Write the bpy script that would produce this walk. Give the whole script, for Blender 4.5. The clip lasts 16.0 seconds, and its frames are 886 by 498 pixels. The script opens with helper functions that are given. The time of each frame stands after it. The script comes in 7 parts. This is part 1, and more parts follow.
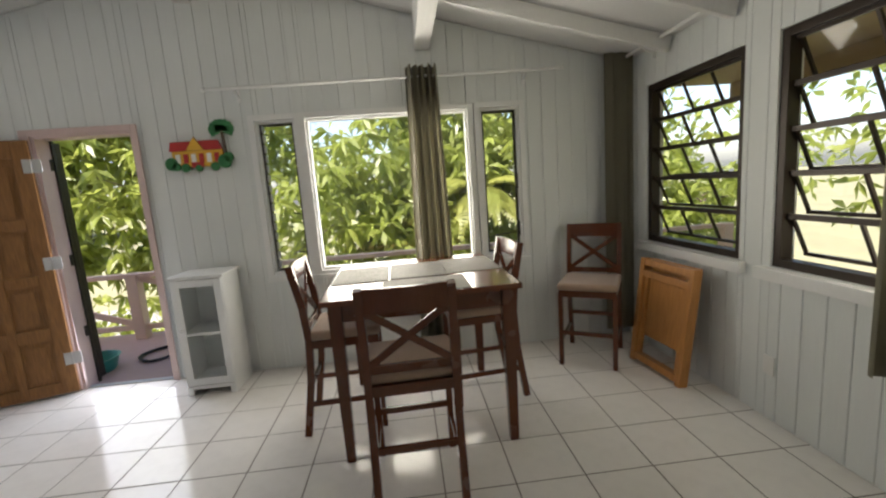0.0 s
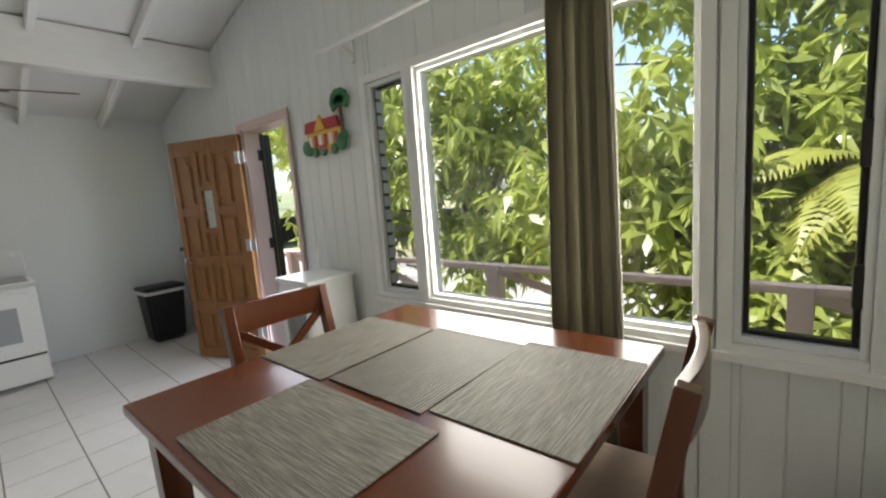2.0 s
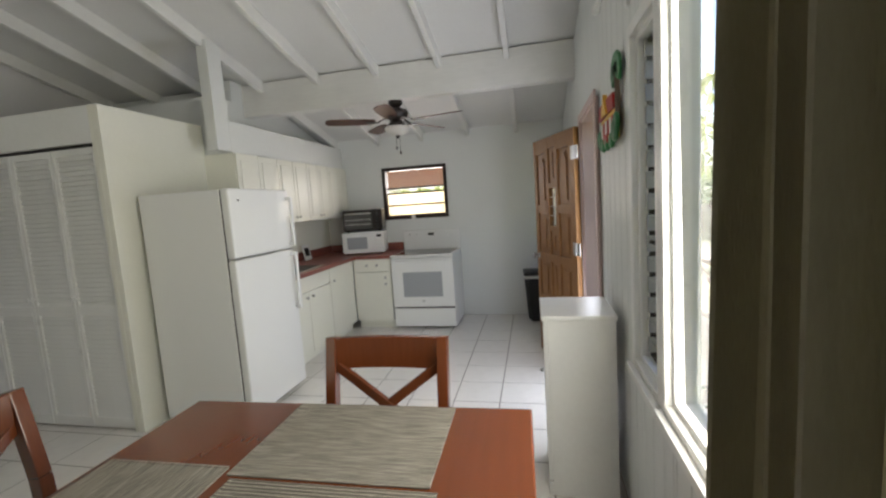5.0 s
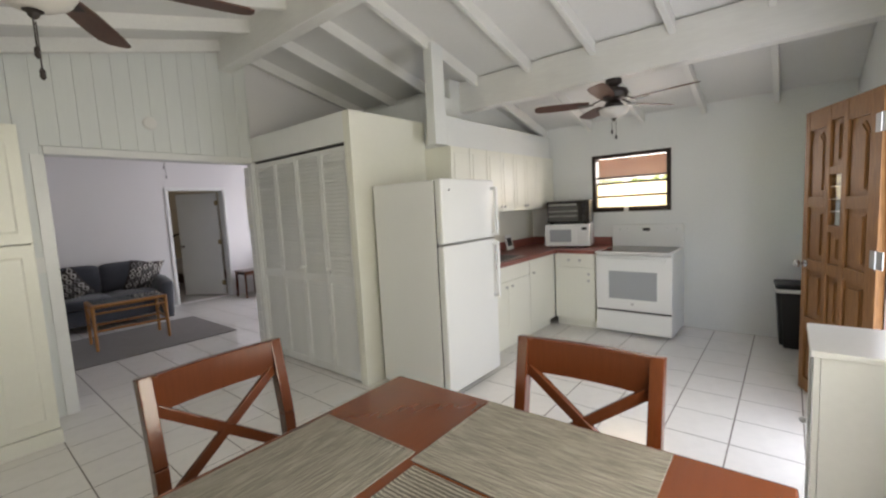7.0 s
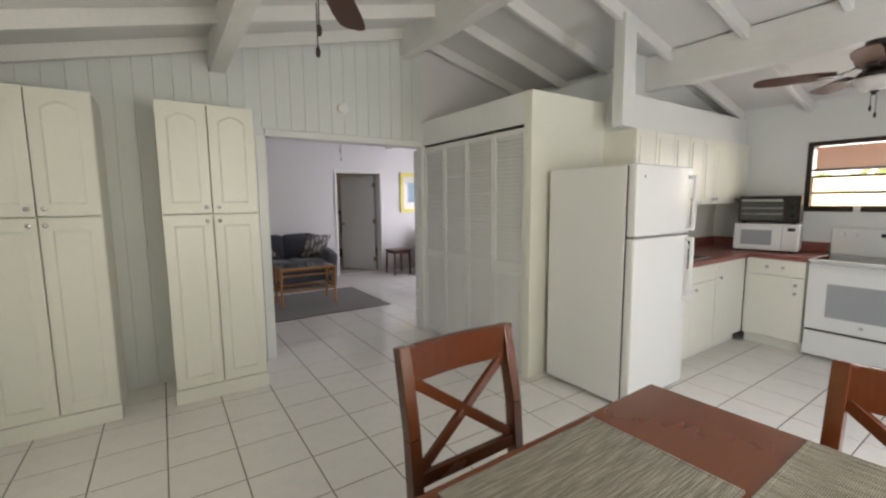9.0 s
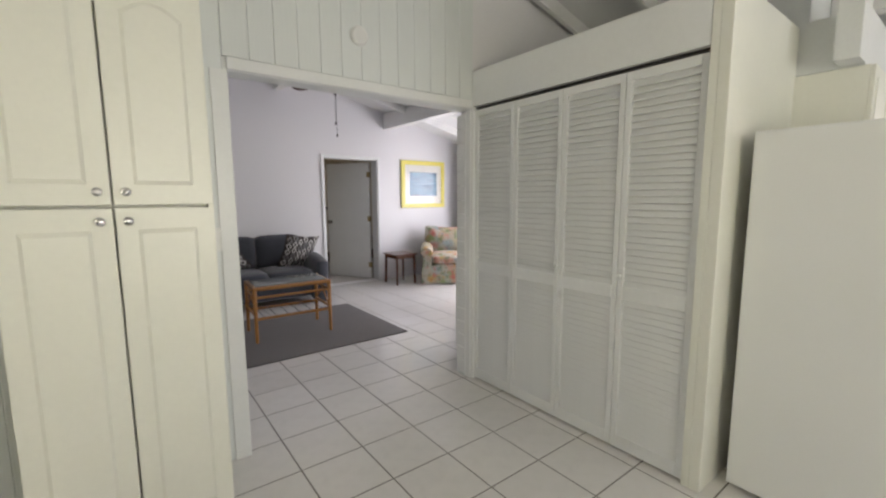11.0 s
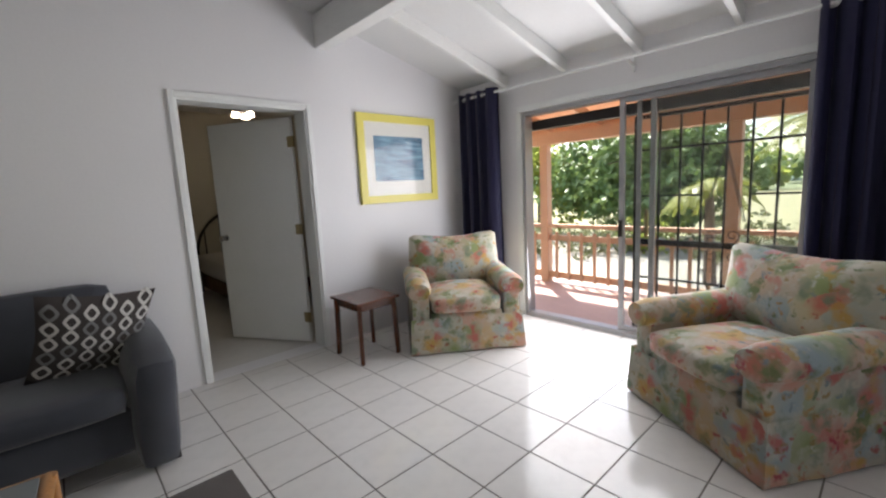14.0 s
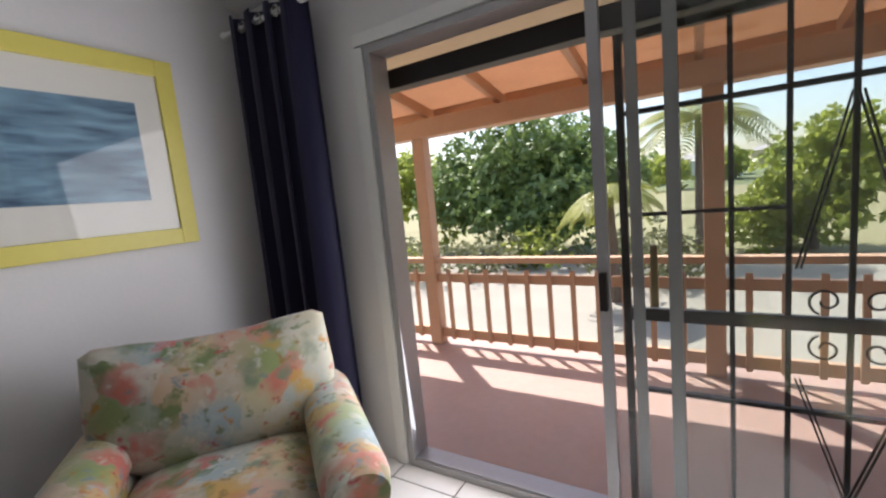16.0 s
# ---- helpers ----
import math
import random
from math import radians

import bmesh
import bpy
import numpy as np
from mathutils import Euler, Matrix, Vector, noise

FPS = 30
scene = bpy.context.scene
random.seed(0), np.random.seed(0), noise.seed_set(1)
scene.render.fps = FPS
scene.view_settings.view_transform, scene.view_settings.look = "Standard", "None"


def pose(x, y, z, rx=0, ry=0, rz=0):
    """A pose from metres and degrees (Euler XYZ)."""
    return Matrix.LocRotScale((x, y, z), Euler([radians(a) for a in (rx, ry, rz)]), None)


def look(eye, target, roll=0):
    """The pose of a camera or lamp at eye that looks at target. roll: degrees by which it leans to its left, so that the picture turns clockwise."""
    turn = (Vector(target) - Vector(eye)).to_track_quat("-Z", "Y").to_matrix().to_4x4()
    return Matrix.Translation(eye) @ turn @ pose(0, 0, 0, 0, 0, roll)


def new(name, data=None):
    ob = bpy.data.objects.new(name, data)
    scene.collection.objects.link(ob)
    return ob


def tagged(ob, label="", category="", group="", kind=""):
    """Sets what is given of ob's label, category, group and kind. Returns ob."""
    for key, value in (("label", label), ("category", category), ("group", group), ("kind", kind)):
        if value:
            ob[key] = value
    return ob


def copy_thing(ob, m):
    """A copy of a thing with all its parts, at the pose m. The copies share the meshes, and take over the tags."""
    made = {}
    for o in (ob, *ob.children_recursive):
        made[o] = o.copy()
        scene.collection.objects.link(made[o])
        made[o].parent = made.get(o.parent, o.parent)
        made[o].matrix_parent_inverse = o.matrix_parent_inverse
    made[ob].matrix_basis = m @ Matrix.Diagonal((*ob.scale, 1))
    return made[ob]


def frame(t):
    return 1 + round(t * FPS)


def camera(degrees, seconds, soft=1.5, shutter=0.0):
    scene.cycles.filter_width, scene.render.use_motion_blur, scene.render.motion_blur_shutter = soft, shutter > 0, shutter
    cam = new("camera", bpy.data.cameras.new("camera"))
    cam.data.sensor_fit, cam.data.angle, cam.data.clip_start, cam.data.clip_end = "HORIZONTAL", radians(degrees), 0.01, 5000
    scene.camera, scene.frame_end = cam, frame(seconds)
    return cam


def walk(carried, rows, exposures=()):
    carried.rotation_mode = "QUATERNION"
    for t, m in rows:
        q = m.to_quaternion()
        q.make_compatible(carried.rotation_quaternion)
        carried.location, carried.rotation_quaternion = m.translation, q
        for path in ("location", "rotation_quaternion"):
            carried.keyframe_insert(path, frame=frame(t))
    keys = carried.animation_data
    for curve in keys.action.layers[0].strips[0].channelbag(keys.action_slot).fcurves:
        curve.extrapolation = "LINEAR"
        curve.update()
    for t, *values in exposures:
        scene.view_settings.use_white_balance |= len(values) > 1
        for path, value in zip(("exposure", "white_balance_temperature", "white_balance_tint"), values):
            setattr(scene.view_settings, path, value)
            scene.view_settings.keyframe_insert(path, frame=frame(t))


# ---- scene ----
cam = camera(93.2, 16.0, soft=2.3)
PATH = [
    (0, (0.072, -0.103, 1.448), (0.235, 1.867, 1.148), -4.2),
    (0.5, (0.439, 0.293, 1.435), (0.199, 2.255, 1.134), -2.1),
    (1, (0.655, 0.747, 1.413), (0.081, 2.632, 1.073), -3.1),
    (1.5, (0.84, 1.279, 1.395), (-0.081, 3.04, 1.166), -5.1),
    (2, (0.926, 1.767, 1.399), (-0.389, 3.249, 1.129), -4.3),
    (2.5, (0.913, 2.177, 1.427), (-0.737, 3.266, 1.122), -5.3),
    (3, (0.882, 2.508, 1.449), (-1.003, 3.115, 1.172), -5.1),
    (3.5, (0.867, 2.72, 1.477), (-1.105, 2.925, 1.211), -4.5),
    (4.6, (0.795, 2.985, 1.486), (-1.170, 2.705, 1.256), -4.0),
    (5.8, (0.515, 3.069, 1.489), (-1.324, 2.307, 1.297), -3.4),
    (6, (0.534, 3.057, 1.485), (-1.263, 2.2, 1.293), -3.3),
    (6.5, (0.548, 3.032, 1.489), (-1.124, 1.953, 1.292), -3.2),
    (7, (0.561, 2.983, 1.478), (-0.971, 1.712, 1.282), -3.0),
    (7.5, (0.576, 2.961, 1.48), (-0.811, 1.534, 1.282), -2.6),
    (8, (0.605, 2.931, 1.477), (-0.656, 1.392, 1.273), -2.1),
    (8.5, (0.656, 2.853, 1.464), (-0.508, 1.24, 1.251), -1.4),
    (9, (0.772, 2.614, 1.458), (-0.332, 0.963, 1.23), -0.5),
    (9.5, (0.826, 2.351, 1.441), (-0.292, 0.71, 1.197), 0.3),
    (9.7, (0.809, 2.207, 1.419), (-0.315, 0.569, 1.187), 0.3),
    (12, (-0.078, -0.076, 1.393), (-1.334, -1.611, 1.131), -1.2),
    (12.5, (-0.38, -0.579, 1.362), (-1.635, -2.116, 1.114), -2.1),
    (13, (-0.655, -1.094, 1.346), (-1.923, -2.621, 1.101), -2.4),
    (13.5, (-0.978, -1.564, 1.346), (-2.272, -3.068, 1.093), -3.0),
    (14, (-1.378, -1.991, 1.334), (-2.717, -3.449, 1.049), -2.9),
    (14.5, (-1.811, -2.4, 1.328), (-3.265, -3.737, 1.016), -3.4),
    (15, (-2.315, -2.709, 1.315), (-3.854, -3.947, 1.006), -4.3),
    (15.5, (-2.826, -3.005, 1.336), (-4.43, -4.159, 1.029), -4.7),
    (16, (-3.282, -3.256, 1.328), (-4.972, -4.296, 1.078), -5.5),
]
walk(cam, [(t, look(eye, target, roll)) for t, eye, target, roll in PATH], [(0, 2.3, 6500, 19), (0.5, 2.3, 6500, 19), (1.5, 2.45, 6500, 18), (2.5, 2.15, 6100, 16), (3.5, 2.25, 6100, 15), (6, 2.5, 6500, 19), (7, 2.66, 6500, 19), (9.5, 2.72, 6500, 19), (12, 3.1, 6500, 18), (13, 2.9, 6500, 17), (13.5, 2.74, 6500, 15), (14.5, 2.45, 6500, 13), (15, 2.4, 6500, 13), (16, 1.85, 6500, 15)])

# ---- light ----
SUN_EL, SUN_DIR = radians(58), Vector((-0.68, -0.73, 0))
world = bpy.data.worlds.new("world")
scene.world = world
world.use_nodes = True
wn = world.node_tree
sky = wn.nodes.new("ShaderNodeTexSky")
sky.sky_type, sky.sun_disc = "NISHITA", False
sky.sun_elevation, sky.sun_rotation = SUN_EL, math.atan2(SUN_DIR.x, SUN_DIR.y)
sky.air_density, sky.dust_density = 1.0, 2.0
wn.nodes["Background"].inputs["Strength"].default_value = 0.08
wn.links.new(sky.outputs[0], wn.nodes["Background"].inputs["Color"])
sun = bpy.data.lights.new("sun", "SUN")
sun.energy, sun.angle, sun.color = 2.3, radians(0.6), (1.0, 0.95, 0.87)
sd = SUN_DIR.normalized() * math.cos(SUN_EL) + Vector((0, 0, math.sin(SUN_EL)))
new("sun", sun).matrix_world = look(sd * 60, (0, 0, 0))


def window_light(name, eye, target, w, h, watts, colour=(1.0, 0.95, 0.86)):
    """An area lamp in an opening that stands in for the light of the sky."""
    a = bpy.data.lights.new(name, "AREA")
    a.shape, a.size, a.size_y, a.energy, a.color = "RECTANGLE", w, h, watts, colour
    new(name, a).matrix_world = look(eye, target)


window_light("window_light_north", (-0.01, 3.452, 1.435), (-0.01, 0.4, 1.40), 1.26, 1.18, 8.2, (1.0, 0.98, 0.80))
window_light("door_light_north", (-2.32, 3.408, 1.02), (-2.32, 0.4, 0.9), 0.66, 1.9, 3.4, (0.90, 0.96, 1.0))
window_light("window_light_east", (2.12, 1.12, 1.48), (0.0, 1.12, 0.6), 0.5, 1.15, 4.5, (1.0, 0.98, 0.76))
window_light("window_light_kitchen", (-4.97, 1.52, 1.66), (0.0, 1.9, 0.6), 0.8, 0.6, 2.6)
window_light("window_light_west", (-4.80, -3.6, 1.05), (-1.6, -3.6, 0.85), 1.8, 1.75, 10.0, (0.93, 0.96, 1.0))


# ---- materials ----
def mat(name, colour, rough=0.5, metal=0.0, grain=0.0, scale=30.0, bump=0.0, bump_scale=None, stain=0.0, stain_scale=2.0,
        stretch=(1, 1, 1), colour2=None, coat=0.0, spec=0.5, sheen=0.0, rnd=0.0, translucent=0.0):
    """Principled paint with grain and stains at two scales, in object space, and fine relief."""
    m = bpy.data.materials.new(name)
    m.use_nodes = True
    n, l = m.node_tree.nodes, m.node_tree.links
    p = n["Principled BSDF"]
    p.inputs["Roughness"].default_value, p.inputs["Metallic"].default_value = rough, metal
    p.inputs["Coat Weight"].default_value, p.inputs["Specular IOR Level"].default_value = coat, spec
    p.inputs["Coat Roughness"].default_value = 0.12
    p.inputs["Sheen Weight"].default_value = sheen
    tc = n.new("ShaderNodeTexCoord")
    mp = n.new("ShaderNodeMapping")
    mp.inputs["Scale"].default_value = stretch
    l.new(tc.outputs["Object"], mp.inputs["Vector"])
    colour2 = colour2 or tuple(c * 0.72 for c in colour)
    last = None

    def mix(fac, a, b):
        x = n.new("ShaderNodeMix")
        x.data_type = "RGBA"
        l.new(fac, x.inputs["Factor"])
        for v, s in ((a, x.inputs[6]), (b, x.inputs[7])):
            if isinstance(v, tuple):
                s.default_value = (*v, 1)
            else:
                l.new(v, s)
        return x.outputs[2]

    def ramp(src, lo, hi, top):
        r = n.new("ShaderNodeMapRange")
        r.inputs["From Min"].default_value, r.inputs["From Max"].default_value = lo, hi
        r.inputs["To Max"].default_value = top
        l.new(src, r.inputs["Value"])
        return r.outputs[0]

    g = n.new("ShaderNodeTexNoise")
    g.inputs["Scale"].default_value, g.inputs["Detail"].default_value = scale, 6
    l.new(mp.outputs[0], g.inputs["Vector"])
    last = mix(ramp(g.outputs["Fac"], 0.3, 0.7, max(grain, 0.02)), colour, colour2)
    s = n.new("ShaderNodeTexNoise")
    s.inputs["Scale"].default_value, s.inputs["Detail"].default_value = stain_scale, 4
    l.new(tc.outputs["Object"], s.inputs["Vector"])
    last = mix(ramp(s.outputs["Fac"], 0.45, 0.75, max(stain, 0.02)), last, tuple(c * 0.6 for c in colour))
    if rnd:
        oi = n.new("ShaderNodeObjectInfo")
        last = mix(ramp(oi.outputs["Random"], 0, 1, rnd), last, colour2)
    l.new(last, p.inputs["Base Color"])
    rr = n.new("ShaderNodeMapRange")
    rr.inputs["To Min"].default_value, rr.inputs["To Max"].default_value = max(0.02, rough * 0.8), min(1, rough * 1.2)
    l.new(s.outputs["Fac"], rr.inputs["Value"])
    l.new(rr.outputs[0], p.inputs["Roughness"])
    if bump:
        b = n.new("ShaderNodeBump")
        b.inputs["Strength"].default_value, b.inputs["Distance"].default_value = min(1, bump), 0.004
        src = g
        if bump_scale:
            src = n.new("ShaderNodeTexNoise")
            src.inputs["Scale"].default_value, src.inputs["Detail"].default_value = bump_scale, 4
            l.new(mp.outputs[0], src.inputs["Vector"])
        l.new(src.outputs["Fac"], b.inputs["Height"])
        l.new(b.outputs[0], p.inputs["Normal"])
    if translucent:
        t = n.new("ShaderNodeBsdfTranslucent")
        l.new(last, t.inputs["Color"])
        x = n.new("ShaderNodeMixShader")
        x.inputs[0].default_value = translucent
        l.new(p.outputs[0], x.inputs[1])
        l.new(t.outputs[0], x.inputs[2])
        l.new(x.outputs[0], n["Material Output"].inputs["Surface"])
    return m


def wood(name, dark, light, rough, coat=0.0, axis=2, rings=9.0, grain=0.8, bump=0.08):
    """Wood with long grain along one axis."""
    st = [14.0, 14.0, 14.0]
    st[axis] = 1.1
    return mat(name, light, rough, grain=grain, scale=rings, stretch=tuple(st), colour2=dark, coat=coat, bump=bump, stain=0.15, stain_scale=5)


def glass(name, tint=(1, 1, 1), rough=0.0, haze=0.0, gloss=0.7):
    m = bpy.data.materials.new(name)
    m.use_nodes = True
    n, l = m.node_tree.nodes, m.node_tree.links
    n.remove(n["Principled BSDF"])
    t, g, f, x = (n.new("ShaderNode" + k) for k in ("BsdfTransparent", "BsdfGlossy", "LayerWeight", "MixShader"))
    t.inputs["Color"].default_value = (*tint, 1)
    g.inputs["Roughness"].default_value = rough
    f.inputs["Blend"].default_value = 0.5
    pw = n.new("ShaderNodeMath")
    pw.operation = "POWER"
    pw.inputs[1].default_value = 4.0
    l.new(f.outputs["Facing"], pw.inputs[0])
    ml = n.new("ShaderNodeMath")
    ml.operation = "MULTIPLY_ADD"
    ml.inputs[1].default_value, ml.inputs[2].default_value = gloss, 0.055 * gloss
    l.new(pw.outputs[0], ml.inputs[0])
    l.new(ml.outputs[0], x.inputs[0])
    l.new(t.outputs[0], x.inputs[1])
    l.new(g.outputs[0], x.inputs[2])
    # a pale uneven veil mixed into the pane imitates haze over the view
    d, dx, nz, mr = (n.new("ShaderNode" + k) for k in ("BsdfTranslucent", "MixShader", "TexNoise", "MapRange"))
    d.inputs["Color"].default_value = (0.9, 0.9, 0.85, 1)
    nz.inputs["Scale"].default_value = 5.0
    mr.inputs["To Min"].default_value, mr.inputs["To Max"].default_value = haze * 0.5, haze * 1.5
    l.new(nz.outputs["Fac"], mr.inputs["Value"])
    l.new(mr.outputs[0], dx.inputs[0])
    l.new(x.outputs[0], dx.inputs[1]), l.new(d.outputs[0], dx.inputs[2])
    l.new(dx.outputs[0], n["Material Output"].inputs["Surface"])
    return m


M_WALL = mat("wall_paint", (0.76, 0.78, 0.77), 0.45, grain=0.12, scale=60, bump=0.15, stain=0.10, stain_scale=1.3)
M_PLANK = mat("plank_paint", (0.75, 0.78, 0.77), 0.42, grain=0.15, scale=22, stretch=(4, 4, 0.4), bump=0.2, stain=0.12, stain_scale=1.7, rnd=0.12)
M_PINKWALL = mat("living_paint", (0.78, 0.77, 0.78), 0.5, grain=0.1, scale=60, bump=0.15, stain=0.08, stain_scale=1.1)
M_CEIL = mat("ceiling_paint", (0.76, 0.76, 0.75), 0.6, grain=0.1, scale=40, bump=0.1, stain=0.1, stain_scale=1.5)
M_BEAM = mat("beam_paint", (0.80, 0.80, 0.78), 0.5, grain=0.18, scale=20, stretch=(3, 0.4, 3), bump=0.3, stain=0.15, stain_scale=3)
M_TRIM = mat("white_gloss_paint", (0.80, 0.81, 0.80), 0.3, grain=0.1, scale=40, bump=0.1, stain=0.08, stain_scale=4)
M_CREAM = mat("cabinet_paint", (0.80, 0.80, 0.72), 0.35, grain=0.08, scale=50, bump=0.06, stain=0.08, stain_scale=3)
M_TILE = mat("glazed_tile", (0.82, 0.80, 0.77), 0.13, grain=0.25, scale=7, colour2=(0.72, 0.70, 0.67), stain=0.12, stain_scale=14, rnd=0.22, bump=0.03, bump_scale=5)
M_GROUT = mat("grout", (0.19, 0.17, 0.15), 0.9, grain=0.5, scale=60, stain=0.5, stain_scale=2.5)
M_MAHOG = wood("mahogany_stain", (0.052, 0.012, 0.004), (0.105, 0.028, 0.009), 0.26, coat=0.2, grain=0.3, bump=0.03)
M_MAHOGX = wood("mahogany_top", (0.085, 0.021, 0.006), (0.135, 0.034, 0.009), 0.24, coat=0.35, axis=0, rings=4, grain=0.25, bump=0.0)
M_DOOR = wood("door_wood", (0.14, 0.056, 0.013), (0.28, 0.128, 0.033), 0.5, coat=0.0)
M_PINE = wood("honey_pine", (0.38, 0.15, 0.035), (0.58, 0.27, 0.075), 0.35, coat=0.3)
M_RATTAN = wood("bamboo_wood", (0.30, 0.12, 0.03), (0.50, 0.23, 0.06), 0.35, coat=0.3)
M_SEAT = mat("tan_suede", (0.36, 0.25, 0.18), 0.9, grain=0.3, scale=120, bump=0.3, stain=0.25, stain_scale=7, sheen=0.3)
M_BLACK = mat("black_metal", (0.018, 0.014, 0.012), 0.4, metal=0.2, grain=0.4, scale=40, bump=0.2, stain=0.3)
M_BROWNALU = mat("bronze_frame", (0.03, 0.018, 0.012), 0.38, metal=0.3, grain=0.4, scale=30, bump=0.1, stain=0.3)
M_STEEL = mat("brushed_steel", (0.55, 0.55, 0.55), 0.28, metal=1.0, grain=0.2, scale=60, stretch=(1, 12, 12), bump=0.05)
M_ALU = mat("aluminium_frame", (0.40, 0.40, 0.41), 0.4, metal=0.35, grain=0.2, scale=40, bump=0.05, stain=0.2)
M_BRASS = mat("brass", (0.36, 0.29, 0.16), 0.36, metal=1.0, grain=0.3, scale=60)
M_APPL = mat("appliance_enamel", (0.80, 0.81, 0.80), 0.36, grain=0.05, scale=160, bump=0.12, bump_scale=260, stain=0.04)
M_PLASTIC = mat("white_plastic", (0.78, 0.78, 0.76), 0.35, grain=0.05, stain=0.05)
M_DARKGLASS = mat("dark_glass", (0.03, 0.032, 0.036), 0.06, grain=0.1)
M_TOASTWIN = mat("smoked_oven_glass", (0.10, 0.10, 0.095), 0.12, grain=0.3, scale=20)
M_OVENWIN = mat("oven_window", (0.36, 0.38, 0.40), 0.15, grain=0.15, scale=200)
M_COUNTER = mat("red_laminate", (0.26, 0.085, 0.065), 0.3, grain=0.5, scale=120, colour2=(0.18, 0.05, 0.04), stain=0.1)
M_BLACKP = mat("black_plastic", (0.010, 0.010, 0.011), 0.5, grain=0.2, stain=0.2)
M_OLIVE = mat("olive_curtain", (0.31, 0.29, 0.21), 0.75, grain=0.3, scale=300, stretch=(1, 1, 0.2), bump=0.2, stain=0.15, stain_scale=3, sheen=0.15, translucent=0.05)
M_NAVY = mat("navy_curtain", (0.026, 0.025, 0.085), 0.6, grain=0.3, scale=300, stretch=(1, 1, 0.2), bump=0.2, stain=0.15, sheen=0.2)
M_SOFA = mat("charcoal_fabric", (0.052, 0.056, 0.070), 0.85, grain=0.5, scale=260, bump=0.4, stain=0.25, stain_scale=5, sheen=0.3)
M_RUG = mat("grey_rug", (0.115, 0.098, 0.09), 0.95, grain=0.5, scale=160, bump=0.6, stain=0.15, stain_scale=2, sheen=0.2)
M_GLASS = glass("window_glass", (0.97, 0.985, 0.98), haze=0.008)
M_GLASSW = glass("sliding_door_glass", (0.93, 0.945, 0.935), haze=0.006)
M_MILK = mat("frosted_bowl", (0.78, 0.76, 0.72), 0.3, grain=0.1, translucent=0.3)
M_FAN = wood("fan_blade_wood", (0.045, 0.018, 0.012), (0.10, 0.04, 0.025), 0.55, coat=0.0)
M_FANM = mat("oiled_bronze", (0.016, 0.010, 0.008), 0.5, metal=0.0, grain=0.3)
M_PEACH = mat("peach_paint", (0.56, 0.36, 0.235), 0.6, grain=0.2, scale=30, bump=0.25, stain=0.2, stain_scale=3)
M_SALMON = mat("salmon_floor", (0.44, 0.30, 0.26), 0.55, grain=0.25, scale=18, stain=0.25, stain_scale=1.6, bump=0.2)
M_RAILN = mat("porch_rail_paint", (0.70, 0.52, 0.43), 0.55, grain=0.2, scale=30, stain=0.2, stain_scale=3)
M_GROUND = mat("dry_grass", (0.30, 0.27, 0.15), 0.95, grain=0.7, scale=3, colour2=(0.16, 0.18, 0.06), stain=0.5, stain_scale=0.25, bump=0.5)
M_DRIVE = mat("pale_gravel", (0.34, 0.32, 0.27), 0.95, grain=0.5, scale=40, stain=0.3, stain_scale=0.7, bump=0.5)
M_LEAF = mat("mango_leaf", (0.40, 0.45, 0.10), 0.36, grain=0.6, scale=1.3, colour2=(0.21, 0.29, 0.05), stain=0.3, stain_scale=1.0, translucent=0.55)
M_LEAF2 = mat("dark_leaf", (0.22, 0.31, 0.10), 0.45, grain=0.6, scale=0.9, colour2=(0.12, 0.19, 0.06), stain=0.3, stain_scale=0.7, translucent=0.3)
M_PALM = mat("palm_frond", (0.34, 0.34, 0.07), 0.45, grain=0.6, scale=1.5, colour2=(0.16, 0.22, 0.04), translucent=0.35)
M_BARK = mat("bark", (0.16, 0.12, 0.09), 0.9, grain=0.7, scale=18, stretch=(2, 2, 0.5), bump=0.8, stain=0.3)


# ---- building blocks ----
def box(bm, x0, x1, y0, y1, z0, z1, bev=0.0):
    r = bmesh.ops.create_cube(bm, size=1.0, matrix=Matrix.Translation(((x0 + x1) / 2, (y0 + y1) / 2, (z0 + z1) / 2)) @ Matrix.Diagonal((abs(x1 - x0), abs(y1 - y0), abs(z1 - z0), 1)))
    if bev:
        es = list({e for v in r["verts"] for e in v.link_edges})
        bmesh.ops.bevel(bm, geom=es, offset=bev, segments=2, affect="EDGES", profile=0.6)


def cyl(bm, p, q, r0, r1=None, seg=16):
    p, q = Vector(p), Vector(q)
    d = q - p
    m = Matrix.Translation((p + q) / 2) @ d.to_track_quat("Z", "Y").to_matrix().to_4x4()
    bmesh.ops.create_cone(bm, cap_ends=True, segments=seg, radius1=r0, radius2=r0 if r1 is None else r1, depth=d.length, matrix=m)


def bar(bm, p, q, w, h, bev=0.0, up=(0, 0, 1)):
    """A square bar from p to q, w wide and h deep."""
    p, q = Vector(p), Vector(q)
    d = q - p
    zax = d.normalized()
    xax = Vector(up).cross(zax)
    if xax.length < 1e-4:
        xax = Vector((1, 0, 0))
    xax.normalize()
    yax = zax.cross(xax)
    m = Matrix((xax, yax, zax)).transposed().to_4x4()
    r = bmesh.ops.create_cube(bm, size=1.0, matrix=Matrix.Translation((p + q) / 2) @ m @ Matrix.Diagonal((w, h, d.length, 1)))
    if bev:
        bmesh.ops.bevel(bm, geom=list({e for v in r["verts"] for e in v.link_edges}), offset=bev, segments=2, affect="EDGES", profile=0.6)


